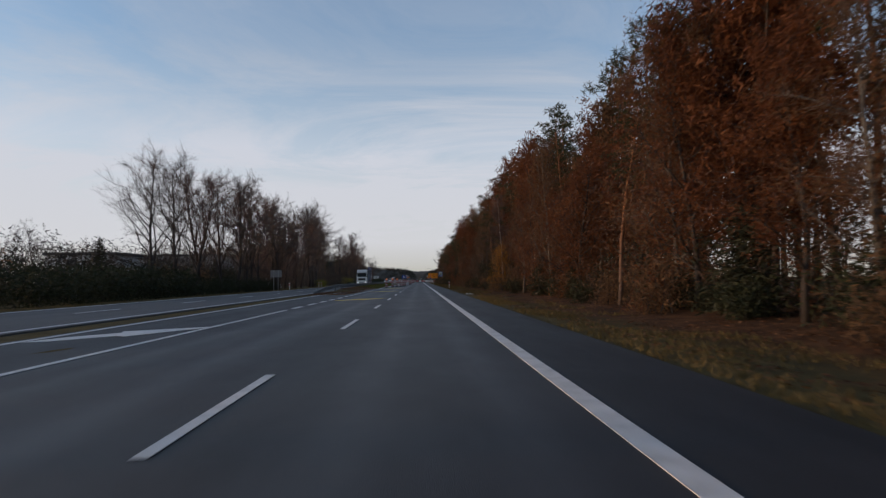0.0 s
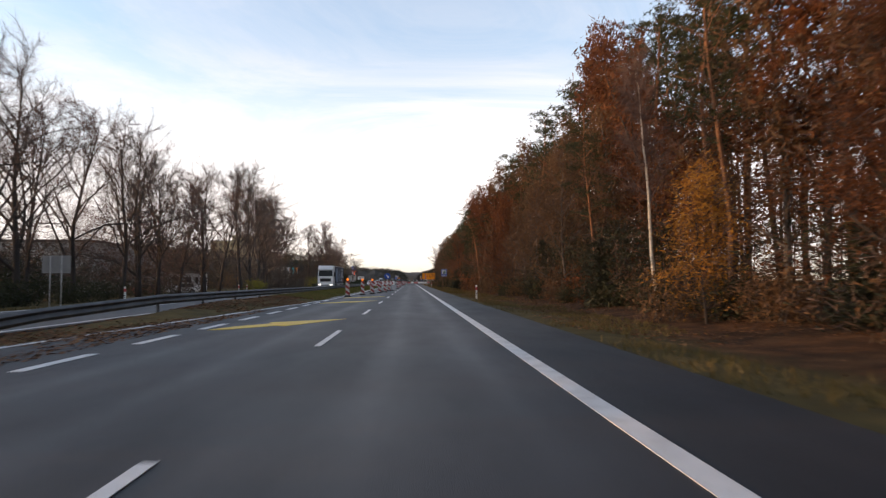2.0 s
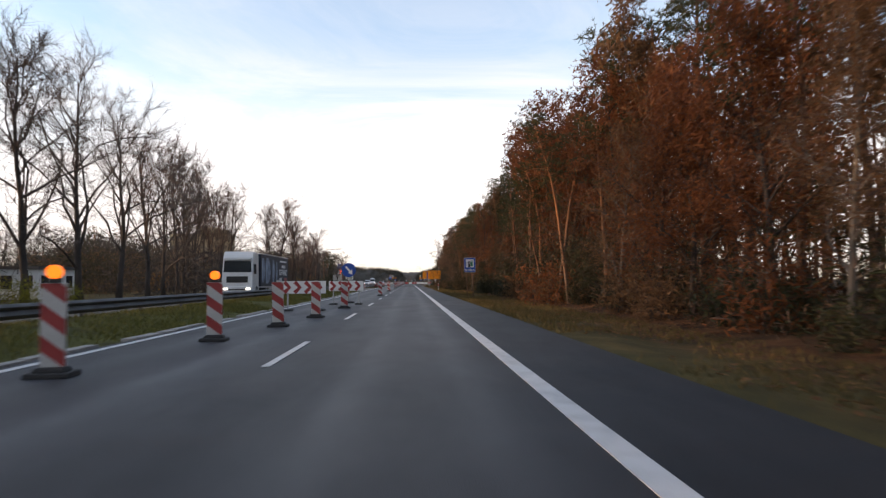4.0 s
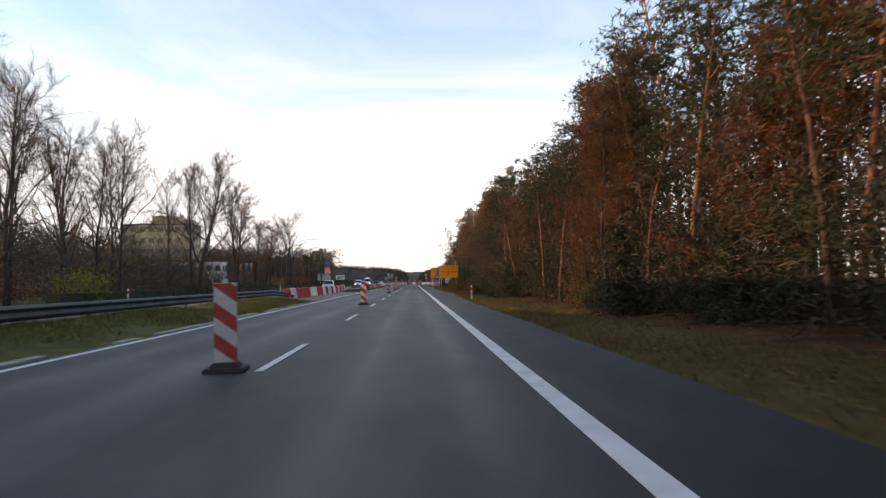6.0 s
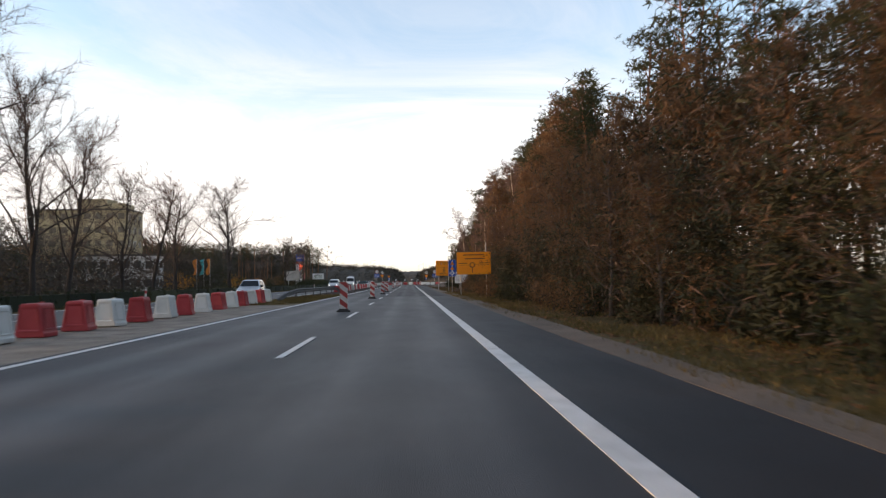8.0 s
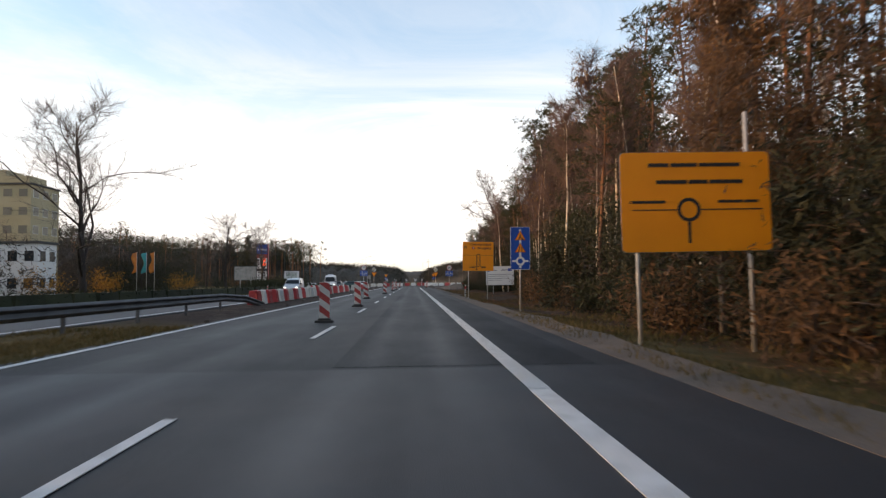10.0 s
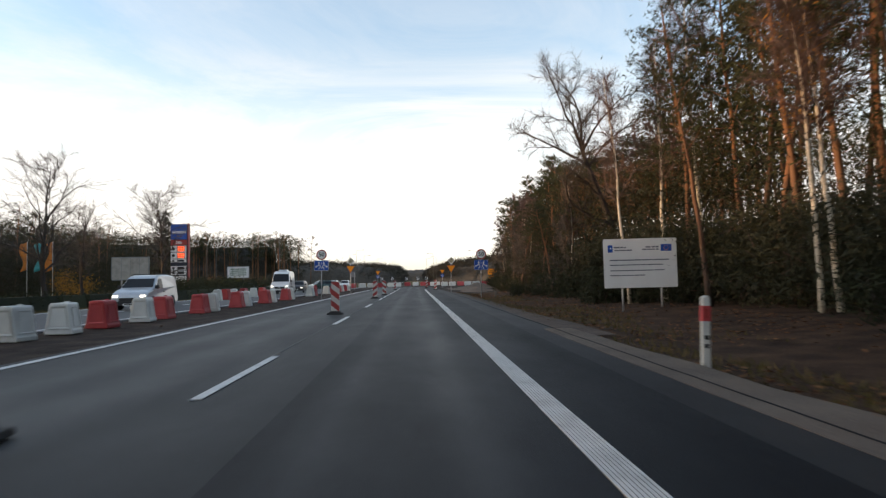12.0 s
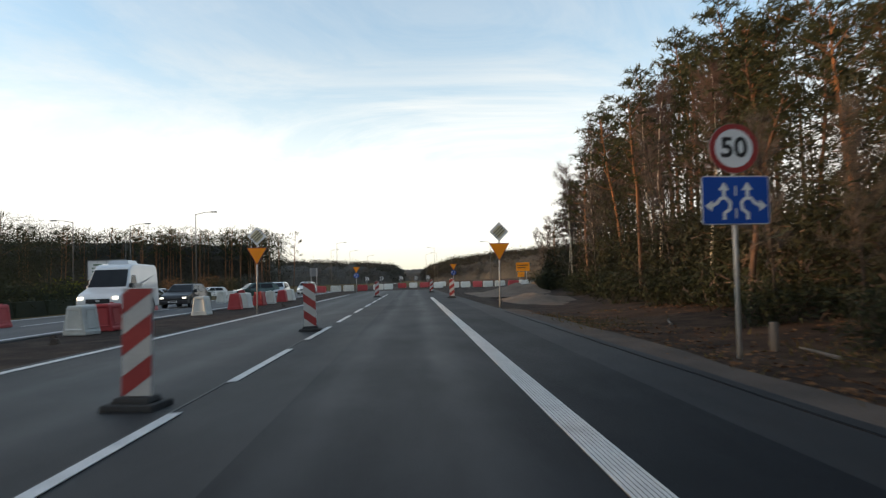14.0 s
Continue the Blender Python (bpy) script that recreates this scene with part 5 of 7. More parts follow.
def water_barrier(mat, label):
    """A hollow plastic barrier: sloping sides with pressed-in panels, a fork foot, a ridged top and a filler cap."""
    root = thing("water_barrier", label, "traffic barrier", "water-filled barriers beside the works")
    ln = 0.34
    prof = [(-0.36, 0.0), (0.36, 0.0), (0.36, 0.10), (0.33, 0.16), (0.23, 0.80), (0.19, 0.84), (-0.19, 0.84), (-0.23, 0.80), (-0.33, 0.16), (-0.36, 0.10)]
    body = part("shell", Build().prism(prof, -ln, ln), mat, root)
    rim(body, 0.025)
    for s in (-1, 1):
        for y in (0.0,):
            pan = Build()
            x0, x1 = 0.331, 0.251
            pan.add([(s * x0, y - 0.2, 0.22), (s * x0, y + 0.2, 0.22), (s * x1, y + 0.17, 0.70), (s * x1, y - 0.17, 0.70),
                     (s * (x0 + 0.022), y - 0.22, 0.20), (s * (x0 + 0.022), y + 0.22, 0.20), (s * (x1 + 0.022), y + 0.19, 0.72), (s * (x1 + 0.022), y - 0.19, 0.72)],
                    [(0, 1, 5, 4), (1, 2, 6, 5), (2, 3, 7, 6), (3, 0, 4, 7)])
            part("raised_rib", pan, mat, body)
    for y in (-1, 1):
        b = Build()
        b.add([(-0.22, y * (ln + 0.001), 0.20), (0.22, y * (ln + 0.001), 0.20), (0.16, y * (ln + 0.001), 0.70), (-0.16, y * (ln + 0.001), 0.70),
               (-0.26, y * (ln + 0.03), 0.16), (0.26, y * (ln + 0.03), 0.16), (0.19, y * (ln + 0.03), 0.75), (-0.19, y * (ln + 0.03), 0.75)],
              [(0, 1, 5, 4), (1, 2, 6, 5), (2, 3, 7, 6), (3, 0, 4, 7)])
        part("end_rib", b, mat, body)
    part("filler_cap", Build().tube([(0, 0.2, 0.83), (0, 0.2, 0.875)], [0.06, 0.055], 12), mat, root)
    return root


BAR_RED, BAR_WHITE = water_barrier(RED, "red plastic water-filled barrier standing on the ground"), water_barrier(WHITE, "scuffed white plastic water-filled barrier standing on the ground")


def barriers(row, turn=0.0, length=1.0):
    for i, (c, x, y) in enumerate(row):
        rng = random.Random(i * 7 + int(y))
        copy_thing(BAR_RED if c == "r" else BAR_WHITE, pose(x, y, 0.0 if x < -9.9 or y > 360 else -0.01, 0, 0, turn + rnd(rng, -9, 9)) @ Matrix.Diagonal((1, length, 1, 1)))


barriers([(c, -9.05 - 0.012 * max(0, y - 225) ** 1.3, y) for c, y in (("r", 199.6), ("w", 202.0), ("r", 204.2), ("r", 207.2), ("r", 208.9), ("w", 212.8), ("r", 214.6), ("r", 216.7), ("w", 218.6), ("r", 220.8), ("w", 223.2), ("r", 225.3), ("w", 227.8), ("r", 230.4), ("w", 233.0), ("r", 235.4), ("w", 238.0), ("r", 240.4), ("w", 243.0))])
barriers([(c, -9.0, y) for c, y in (("r", 281.6), ("w", 283.1), ("r", 284.6), ("r", 286.6), ("w", 288.3), ("r", 290.2), ("w", 292.2), ("r", 294.2), ("w", 296.0), ("r", 297.8), ("w", 299.6), ("w", 301.9), ("w", 304.1), ("r", 306.3), ("w", 309.2), ("r", 311.0), ("r", 315.2), ("w", 316.8), ("r", 321.2), ("w", 322.8), ("r", 327.6), ("w", 329.2), ("r", 334.2), ("w", 335.7), ("w", 345.4), ("r", 347.0), ("w", 356.0), ("r", 361.5), ("w", 363.5), ("r", 367), ("w", 370), ("r", 374), ("w", 377))])
barriers([(c, -14.5, y) for c, y in (("w", 322), ("r", 326), ("w", 336), ("r", 338.2), ("w", 340.5), ("r", 343.6), ("w", 347), ("r", 350.4), ("w", 362), ("r", 364), ("w", 378), ("w", 381), ("r", 384))])
arc = [("w", -13.6, 412), ("r", -11.8, 414), ("w", -10.0, 415.5), ("w", -8.4, 417), ("r", -6.6, 418.5), ("w", -4.6, 423), ("w", -3.2, 424.5), ("r", -1.3, 437), ("w", 0.6, 438), ("r", 2.4, 437), ("w", 4.4, 425),
       ("w", 6.6, 421), ("w", 8.2, 420.5), ("r", 9.9, 420), ("w", 11.3, 419), ("w", 12.9, 418), ("r", 14.2, 414), ("w", 16.2, 417), ("w", 17.8, 417), ("r", 19.6, 416), ("r", 3.4, 446), ("w", -3.0, 448), ("r", -5.0, 449), ("w", 6, 447)]
barriers(arc, 90, 1.9)
for p in (BAR_RED, BAR_WHITE):
    drop(p)


def guard_rail(path, posts, label="grey steel guard rail with a corrugated beam on posts"):
    """W-beam along path of (x, y); the ends dip into the ground."""
    root = thing("guard_rail", label, "guard rail")
    prof = [(0.0, 0.165), (0.05, 0.13), (0.09, 0.085), (0.05, 0.045), (0.0, 0.0), (0.05, -0.06), (0.09, -0.11), (0.05, -0.17), (0.0, -0.21)]
    b = Build()
    n = len(path)
    for i, (x, y, z) in enumerate(path):
        a, c = path[max(i - 1, 0)], path[min(i + 1, n - 1)]
        d = Vector((c[0] - a[0], c[1] - a[1], 0)).normalized()
        nx, ny = d.y, -d.x
        for o, (px, pz) in [(0, p) for p in prof] + [(-0.006, p) for p in reversed(prof)]:
            b.v.append((x + nx * (px + o), y + ny * (px + o), z + pz))
    k = 2 * len(prof)
    for i in range(n - 1):
        for j in range(k):
            q = (j + 1) % k
            b.f.append((i * k + j, i * k + q, (i + 1) * k + q, (i + 1) * k + j))
    part("beam", b, GALV, root)
    for x, y, z in posts:
        p = Build().box(x - 0.17, x - 0.07, y - 0.03, y + 0.03, -0.2, z + 0.13)
        post = part("post", p, GALV, root)
        part("spacer", Build().box(x - 0.068, x - 0.012, y - 0.05, y + 0.05, z - 0.12, z + 0.12), GALV, post)
    return root


def rail_points(pts, step=4.0):
    """Points along a line of (x, y, z) corners."""
    out = []
    for a, c in zip(pts, pts[1:]):
        k = max(1, int((Vector(c) - Vector(a)).length / step))
        out += [tuple(Vector(a).lerp(Vector(c), i / k)) for i in range(k)]
    return out + [pts[-1]]


first = rail_points([(-10.1, 62, -0.02), (-10.0, 70, 0.40), (-9.85, 78, 0.60), (-9.55, 88, 0.62), (-9.25, 98, 0.62), (-9.05, 110, 0.62), (-9.0, 195, 0.62), (-8.95, 199, 0.45), (-8.9, 203, 0.0)])
guard_rail(first, [p for p in first[4::1] if p[2] > 0.5])
second = rail_points([(-8.9, 243, 0.0), (-8.85, 247, 0.45), (-8.8, 251, 0.62), (-8.7, 274, 0.62), (-8.65, 278, 0.45), (-8.6, 282, -0.02)])
guard_rail(second, [p for p in second[2:-2]])


def guide_post(x, y, red=True):
    """White roadside marker post with a red band and a reflector."""
    root = thing("guide_post", "white plastic roadside guide post with a red band", "guide post", "guide posts on the verge", at=pose(x, y, ground_z(x, y), 0, rnd(random.Random(int(y)), -2, 2), 0))
    body = Build().prism([(-0.06, -0.1), (0.06, -0.1), (0.058, 0.98), (0.03, 1.03), (-0.058, 1.0)], -0.035, 0.045)
    shell = part("post", body, WHITE, root)
    rim(shell, 0.012)
    part("red_band", Build().box(-0.062, 0.062, -0.038, 0.048, 0.66, 0.88), RED, root, "red band")
    part("reflector", Build().box(-0.03, 0.03, -0.042, -0.0385, 0.70, 0.84), RED_SHEET, shell, "red reflector")
    part("number_bar", Build().box(-0.035, 0.035, -0.0372, -0.0355, 0.28, 0.34), SIGN_BLACK, shell)
    part("number_bar", Build().box(-0.035, 0.035, -0.0372, -0.0355, 0.40, 0.46), SIGN_BLACK, shell)
    return root


for y, x in ((0.5, 4.55), (98.6, 4.62), (197.2, 4.42), (295.2, 4.62)):
    guide_post(x, y)
for x, y in ((-19.2, 125), (-19.3, 129), (-18.9, 196), (-19.0, 96), (-18.9, 246), (-19, 330)):
    guide_post(x, y)


# ---- signs ----
def sign_pole(root, x, z1, r=0.03, z0=-0.5, y=0.035):
    part("pole", Build().tube([(x, y, z0), (x, y, z1)], [r, r], 10), STEEL_POLE, root, smooth=True)


def plate(root, w, h, z0, mat, border=None, r=0.06, x=0.0, bw=0.03):
    """A sign plate with a rim, its grey back and a border line."""
    back = part("plate", Build().prism([(x + a, c) for a, c in panel(w, h, r=r, z0=z0)], -0.010, 0.010), ALU, root, "bare grey metal plate")
    face = part("face", Build().prism([(x + a, c) for a, c in panel(w - 0.012, h - 0.012, r=r, z0=z0 + 0.006)], -0.013, -0.0102), border or mat, back)
    if border:
        part("field", Build().prism([(x + a, c) for a, c in panel(w - 2 * bw, h - 2 * bw, r=max(0.01, r - bw), z0=z0 + bw)], -0.016, -0.0132), mat, back)
    return back


FRONT = -0.0185


def triangle(cx, cz, s, up=True):
    k = s * 0.866
    return [(cx - s / 2, cz - k / 3), (cx + s / 2, cz - k / 3), (cx, cz + 2 * k / 3)] if up else [(cx, cz - 2 * k / 3), (cx + s / 2, cz + k / 3), (cx - s / 2, cz + k / 3)]


def fuel_sign():
    x, y = 5.22, 156.0
    root = thing("fuel_sign", "blue fuel station sign with a pump symbol on posts", "road sign", at=pose(x, y, -0.04, 0, -0.6, 0))
    for px in (-0.25, 0.25):
        part("post", Build().tube([(px, 0.045, -0.5), (px, 0.045, 3.0)], [0.04, 0.04], 10), RUSTY_POST, root, "rust-brown steel post", smooth=True)
    p = plate(root, 0.94, 1.20, 2.02, BLUE_SIGN, SIGN_WHITE, bw=0.022)
    part("symbol_field", Build().box(-0.33, 0.33, FRONT, -0.0162, 2.42, 3.08), SIGN_WHITE, p)
    pump = Build().box(-0.14, 0.04, -0.021, FRONT, 2.47, 2.86).box(-0.17, 0.07, -0.021, FRONT, 2.44, 2.48).box(-0.12, 0.02, -0.021, FRONT, 2.86, 2.92)
    pump.strip([(-0.14, 2.84), (-0.23, 2.78), (-0.26, 2.55)], 0.035, -0.021, FRONT)
    part("pump_symbol", pump, SIGN_BLACK, p)
    part("pump_window", Build().box(-0.11, 0.01, -0.0235, -0.0212, 2.74, 2.82), SIGN_WHITE, p)
    pump2 = Build().box(0.06, 0.24, -0.0235, -0.0212, 2.56, 2.98).box(0.03, 0.27, -0.0235, -0.0212, 2.53, 2.57)
    part("pump_symbol", pump2, SIGN_GREEN, p, "green pump symbol")
    part("pump_window", Build().box(0.09, 0.21, -0.0255, -0.0237, 2.87, 2.93), SIGN_WHITE, p)
    lettering("500 m", 0.24, 0.10, 2.20, FRONT, SIGN_WHITE, p)
    arrow = Build().strip([(-0.27, 2.10), (-0.27, 2.20), (-0.33, 2.24)], 0.05, FRONT, -0.0162)
    arrow.prism([(-0.43, 2.24), (-0.33, 2.17), (-0.33, 2.31)], FRONT, -0.0162)
    part("arrow", arrow, SIGN_WHITE, p)
    return root


fuel_sign()


def detour_sign_roundabout():
    root = thing("detour_sign", "large yellow detour sign with a black roundabout diagram on tall posts", "road sign", at=pose(6.05, 255.2, 0, 0, -0.5, 0))
    rng = random.Random(3)
    for px in (-1.2, 1.1):
        sign_pole(root, px, 4.6 if px > 0 else 3.6, 0.04, y=0.055)
    p = plate(root, 3.05, 2.0, 1.78, YELLOW_SIGN, r=0.09)
    for z, a, c in ((3.52, -0.95, 0.95), (3.18, -0.8, 1.0)):
        bars(a, c, z, 0.075, FRONT, SIGN_BLACK, p, rng)
    ring = Build().disc(-0.15, 2.62, 0.24, FRONT, -0.0135, 24, 0.17)
    ring.box(-1.3, -0.40, FRONT, -0.0135, 2.61, 2.632).box(0.10, 1.35, FRONT, -0.0135, 2.61, 2.632).box(-0.18, -0.12, FRONT, -0.0135, 1.95, 2.38)
    part("diagram", ring, SIGN_BLACK, p)
    bars(0.45, 1.3, 2.78, 0.055, FRONT, SIGN_BLACK, p, rng, 2)
    bars(-1.35, -0.6, 2.78, 0.055, FRONT, SIGN_BLACK, p, rng, 2)
    return root


detour_sign_roundabout()


def detour_sign_lanes():
    root = thing("detour_sign", "yellow detour sign with a black lane diagram on white posts", "road sign", at=pose(5.13, 290.0, 0, 0, 1.0, 0))
    for px in (-0.70, 0.70):
        part("post", Build().tube([(px, 0.05, -0.4), (px, 0.05, 3.9)], [0.038, 0.038], 10), WHITE_SHEET, root, smooth=True)
    p = plate(root, 2.28, 2.14, 1.98, YELLOW_SIGN, r=0.07)
    part("panel_seam", Build().box(-1.12, 1.12, -0.0142, -0.0132, 3.115, 3.130), SIGN_BLACK, p)
    lettering("Zalecony objazd", 0.235, 0.18, 3.93, FRONT, SIGN_BLACK, p)
    lettering("do Legnicy", 0.235, 0.45, 3.66, FRONT, SIGN_BLACK, p)
    part("route_badge", Build().prism([(x - 0.36, z) for x, z in panel(0.19, 0.19, r=0.03, z0=3.565)], FRONT, -0.0135), RED_SHEET, p)
    lettering("3", 0.16, -0.36, 3.66, -0.021, SIGN_WHITE, p)
    part("turn_symbol", Build().strip([(-1.0, 3.62), (-1.0, 3.74), (-0.965, 3.79), (-0.915, 3.79), (-0.88, 3.74), (-0.88, 3.62)], 0.045, FRONT, -0.0135), SIGN_BLACK, p)
    loop = [(-0.10, 2.06), (-0.10, 3.08), (-0.08, 3.16), (-0.02, 3.20), (0.06, 3.20), (0.12, 3.16), (0.14, 3.08), (0.14, 2.30)]
    part("diagram", Build().strip(loop, 0.05, FRONT, -0.0135), SIGN_BLACK, p)
    thin = Build().box(-0.02, -0.005, FRONT, -0.0135, 2.25, 3.0).box(0.05, 0.065, FRONT, -0.0135, 2.25, 3.0).box(-0.60, 0.55, FRONT, -0.0135, 2.30, 2.315)
    part("diagram_line", thin, SIGN_BLACK, p)
    part("arrow_head", Build().prism([(-0.10, 1.99), (-0.03, 2.10), (-0.17, 2.10)], FRONT - 0.002, FRONT), SIGN_BLACK, p)
    bars(-0.62, -0.18, 2.23, 0.07, FRONT, SIGN_BLACK, p, random.Random(4), 2)
    bars(0.22, 0.58, 2.23, 0.07, FRONT, SIGN_BLACK, p, random.Random(5), 2)
    return root


detour_sign_lanes()


def roundabout_sign():
    """Tall blue board: two yellow warning triangles above a white roundabout ring."""
    root = thing("roundabout_ahead_sign", "tall blue board with yellow warning triangles and a roundabout symbol", "road sign", at=pose(5.10, 271.0, 0, 0, 0.6, 0))
    sign_pole(root, 0, 3.5, 0.035, y=0.045)
    p = plate(root, 0.88, 1.90, 1.72, BLUE_SIGN, SIGN_WHITE, bw=0.02, r=0.05)
    stem = Build().box(-0.045, 0.045, FRONT, -0.0162, 1.80, 3.50)
    part("stem", stem, SIGN_WHITE, p)
    for cz in (3.17, 2.63):
        part("warning_triangle", Build().prism(triangle(0, cz, 0.50), -0.021, FRONT), RED_SHEET, p, "yellow warning triangle with a red rim")
        part("triangle_field", Build().prism(triangle(0, cz, 0.42), -0.0235, -0.0212), YELLOW_SIGN, p)
    digger = Build().strip([(-0.07, 3.06), (-0.02, 3.17), (0.02, 3.28)], 0.05, -0.026, -0.0237)
    digger.strip([(-0.02, 3.18), (0.06, 3.12), (0.09, 3.06)], 0.035, -0.026, -0.0237).prism([(0.05, 3.05), (0.15, 3.05), (0.10, 3.11)], -0.026, -0.0237)
    part("works_symbol", digger, SIGN_BLACK, p)
    part("narrowing_line", Build().strip([(-0.07, 2.51), (-0.07, 2.58), (-0.035, 2.63), (-0.035, 2.75)], 0.03, -0.026, -0.0237), SIGN_BLACK, p)
    part("narrowing_line", Build().strip([(0.07, 2.51), (0.07, 2.75)], 0.03, -0.026, -0.0237), SIGN_BLACK, p)
    ring = Build().disc(0, 2.10, 0.20, -0.021, FRONT, 28, 0.115)
    ring.box(-0.36, -0.19, -0.021, FRONT, 2.06, 2.14).box(0.19, 0.36, -0.021, FRONT, 2.06, 2.14).box(-0.045, 0.045, -0.021, FRONT, 2.28, 2.42).box(-0.045, 0.045, -0.021, FRONT, 1.80, 1.92)
    part("ring_symbol", ring, SIGN_WHITE, p)
    part("ring_centre", Build().disc(0, 2.10, 0.112, -0.0215, FRONT, 24), BLUE_SIGN, p)
    return root


roundabout_sign()


SIGN_GREY = material("sign_grey_print", [(0.10, 0.11, 0.14), (0.16, 0.17, 0.20)], 2.0, 0.6)


def project_board():
    """White information board with blue emblems and small print."""
    root = thing("information_board", "white project information board with blue emblems on two grey posts", "information board", at=pose(9.84, 312.5, -0.53, 0, -0.3, -4))
    rng = random.Random(6)
    for px in (-0.75, 0.85):
        sign_pole(root, px, 3.0, 0.045, z0=-0.4, y=0.06)
    p = plate(root, 3.02, 2.04, 1.30, SIGN_WHITE, r=0.05)
    part("emblem", Build().prism([(x - 1.22, z) for x, z in panel(0.20, 0.30, r=0.03, z0=2.78)], FRONT, -0.0135), BLUE_SIGN, p)
    part("emblem_star", Build().prism(triangle(-1.20, 2.95, 0.10), -0.021, FRONT), SIGN_WHITE, p)
    part("flag_emblem", Build().box(0.86, 1.30, FRONT, -0.0135, 2.80, 3.08), BLUE_SIGN, p)
    star = Build()
    for i in range(12):
        a = i * math.pi / 6
        star.disc(1.08 + 0.09 * math.cos(a), 2.94 + 0.09 * math.sin(a), 0.012, -0.0205, FRONT, 6)
    part("flag_ring", star, YELLOW_SIGN, p)
    for z, a, c, h in ((2.98, -1.05, -0.55, 0.06), (2.86, -1.05, -0.3, 0.05), (2.98, 0.25, 0.80, 0.06), (2.88, 0.1, 0.80, 0.05), (2.45, -1.25, 1.2, 0.045), (2.25, -1.25, 0.95, 0.04), (2.02, -1.25, 1.0, 0.04), (1.82, -1.25, 0.2, 0.04)):
        bars(a, c, z, h, FRONT, SIGN_GREY, p, rng, 4)
    return root


project_board()


def lane_arrow(b, cx, z0, s, bend):
    """A lane symbol: roundabout loop with an arrow ahead and an arrow to the side."""
    y0, y1 = FRONT, -0.0162
    k = bend
    b.strip([(cx, z0), (cx, z0 + 0.10 * s), (cx + 0.09 * k * s, z0 + 0.17 * s), (cx + 0.10 * k * s, z0 + 0.27 * s), (cx + 0.04 * k * s, z0 + 0.34 * s), (cx - 0.06 * k * s, z0 + 0.34 * s), (cx - 0.11 * k * s, z0 + 0.27 * s), (cx - 0.20 * k * s, z0 + 0.22 * s)], 0.055 * s, y0, y1)
    b.strip([(cx, z0 + 0.34 * s), (cx, z0 + 0.48 * s)], 0.055 * s, y0 - 0.001, y1 - 0.001)
    b.prism([(cx - 0.085 * s, z0 + 0.47 * s), (cx + 0.085 * s, z0 + 0.47 * s), (cx, z0 + 0.60 * s)], y0, y1)
    tri = [(cx - k * 0.19 * s, z0 + 0.13 * s), (cx - k * 0.31 * s, z0 + 0.22 * s), (cx - k * 0.19 * s, z0 + 0.31 * s)]
    b.prism(tri if k < 0 else list(reversed(tri)), y0, y1)



def speed_sign(x, y, z0):
    root = thing("speed_limit_sign", "round 50 speed limit sign above a blue lane plate", "road sign", "pair of signs before the roundabout", at=pose(x, y, z0, 0, 0.9, 0))
    sign_pole(root, 0, 3.55, 0.034, y=0.045)
    disc = part("speed_disc", Build().disc(0, 3.36, 0.40, -0.010, 0.010, 36), ALU, root, "bare grey metal disc")
    part("red_ring", Build().disc(0, 3.36, 0.395, -0.014, -0.0102, 36, 0.31), RED_SHEET, disc)
    part("white_field", Build().disc(0, 3.36, 0.309, -0.013, -0.0102, 36), SIGN_WHITE, disc)
    lettering("50", 0.45, 0, 3.36, -0.016, SIGN_BLACK, disc)
    p = plate(root, 1.10, 0.78, 2.14, BLUE_SIGN, SIGN_WHITE, bw=0.018, r=0.05)
    for cx, k in ((-0.19, 1), (0.19, -1)):
        b = Build()
        lane_arrow(b, cx, 2.22, 1.0, k)
        part("lane_arrow", b, SIGN_WHITE, p)
    part("lane_divider", Build().box(-0.012, 0.012, FRONT, -0.0162, 2.24, 2.40), SIGN_WHITE, p)
    part("lane_divider", Build().box(-0.012, 0.012, FRONT, -0.0162, 2.60, 2.76), SIGN_WHITE, p)
    return root


speed_sign(5.62, 336.3, -0.17)
speed_sign(-6.72, 336.3, 0.0)


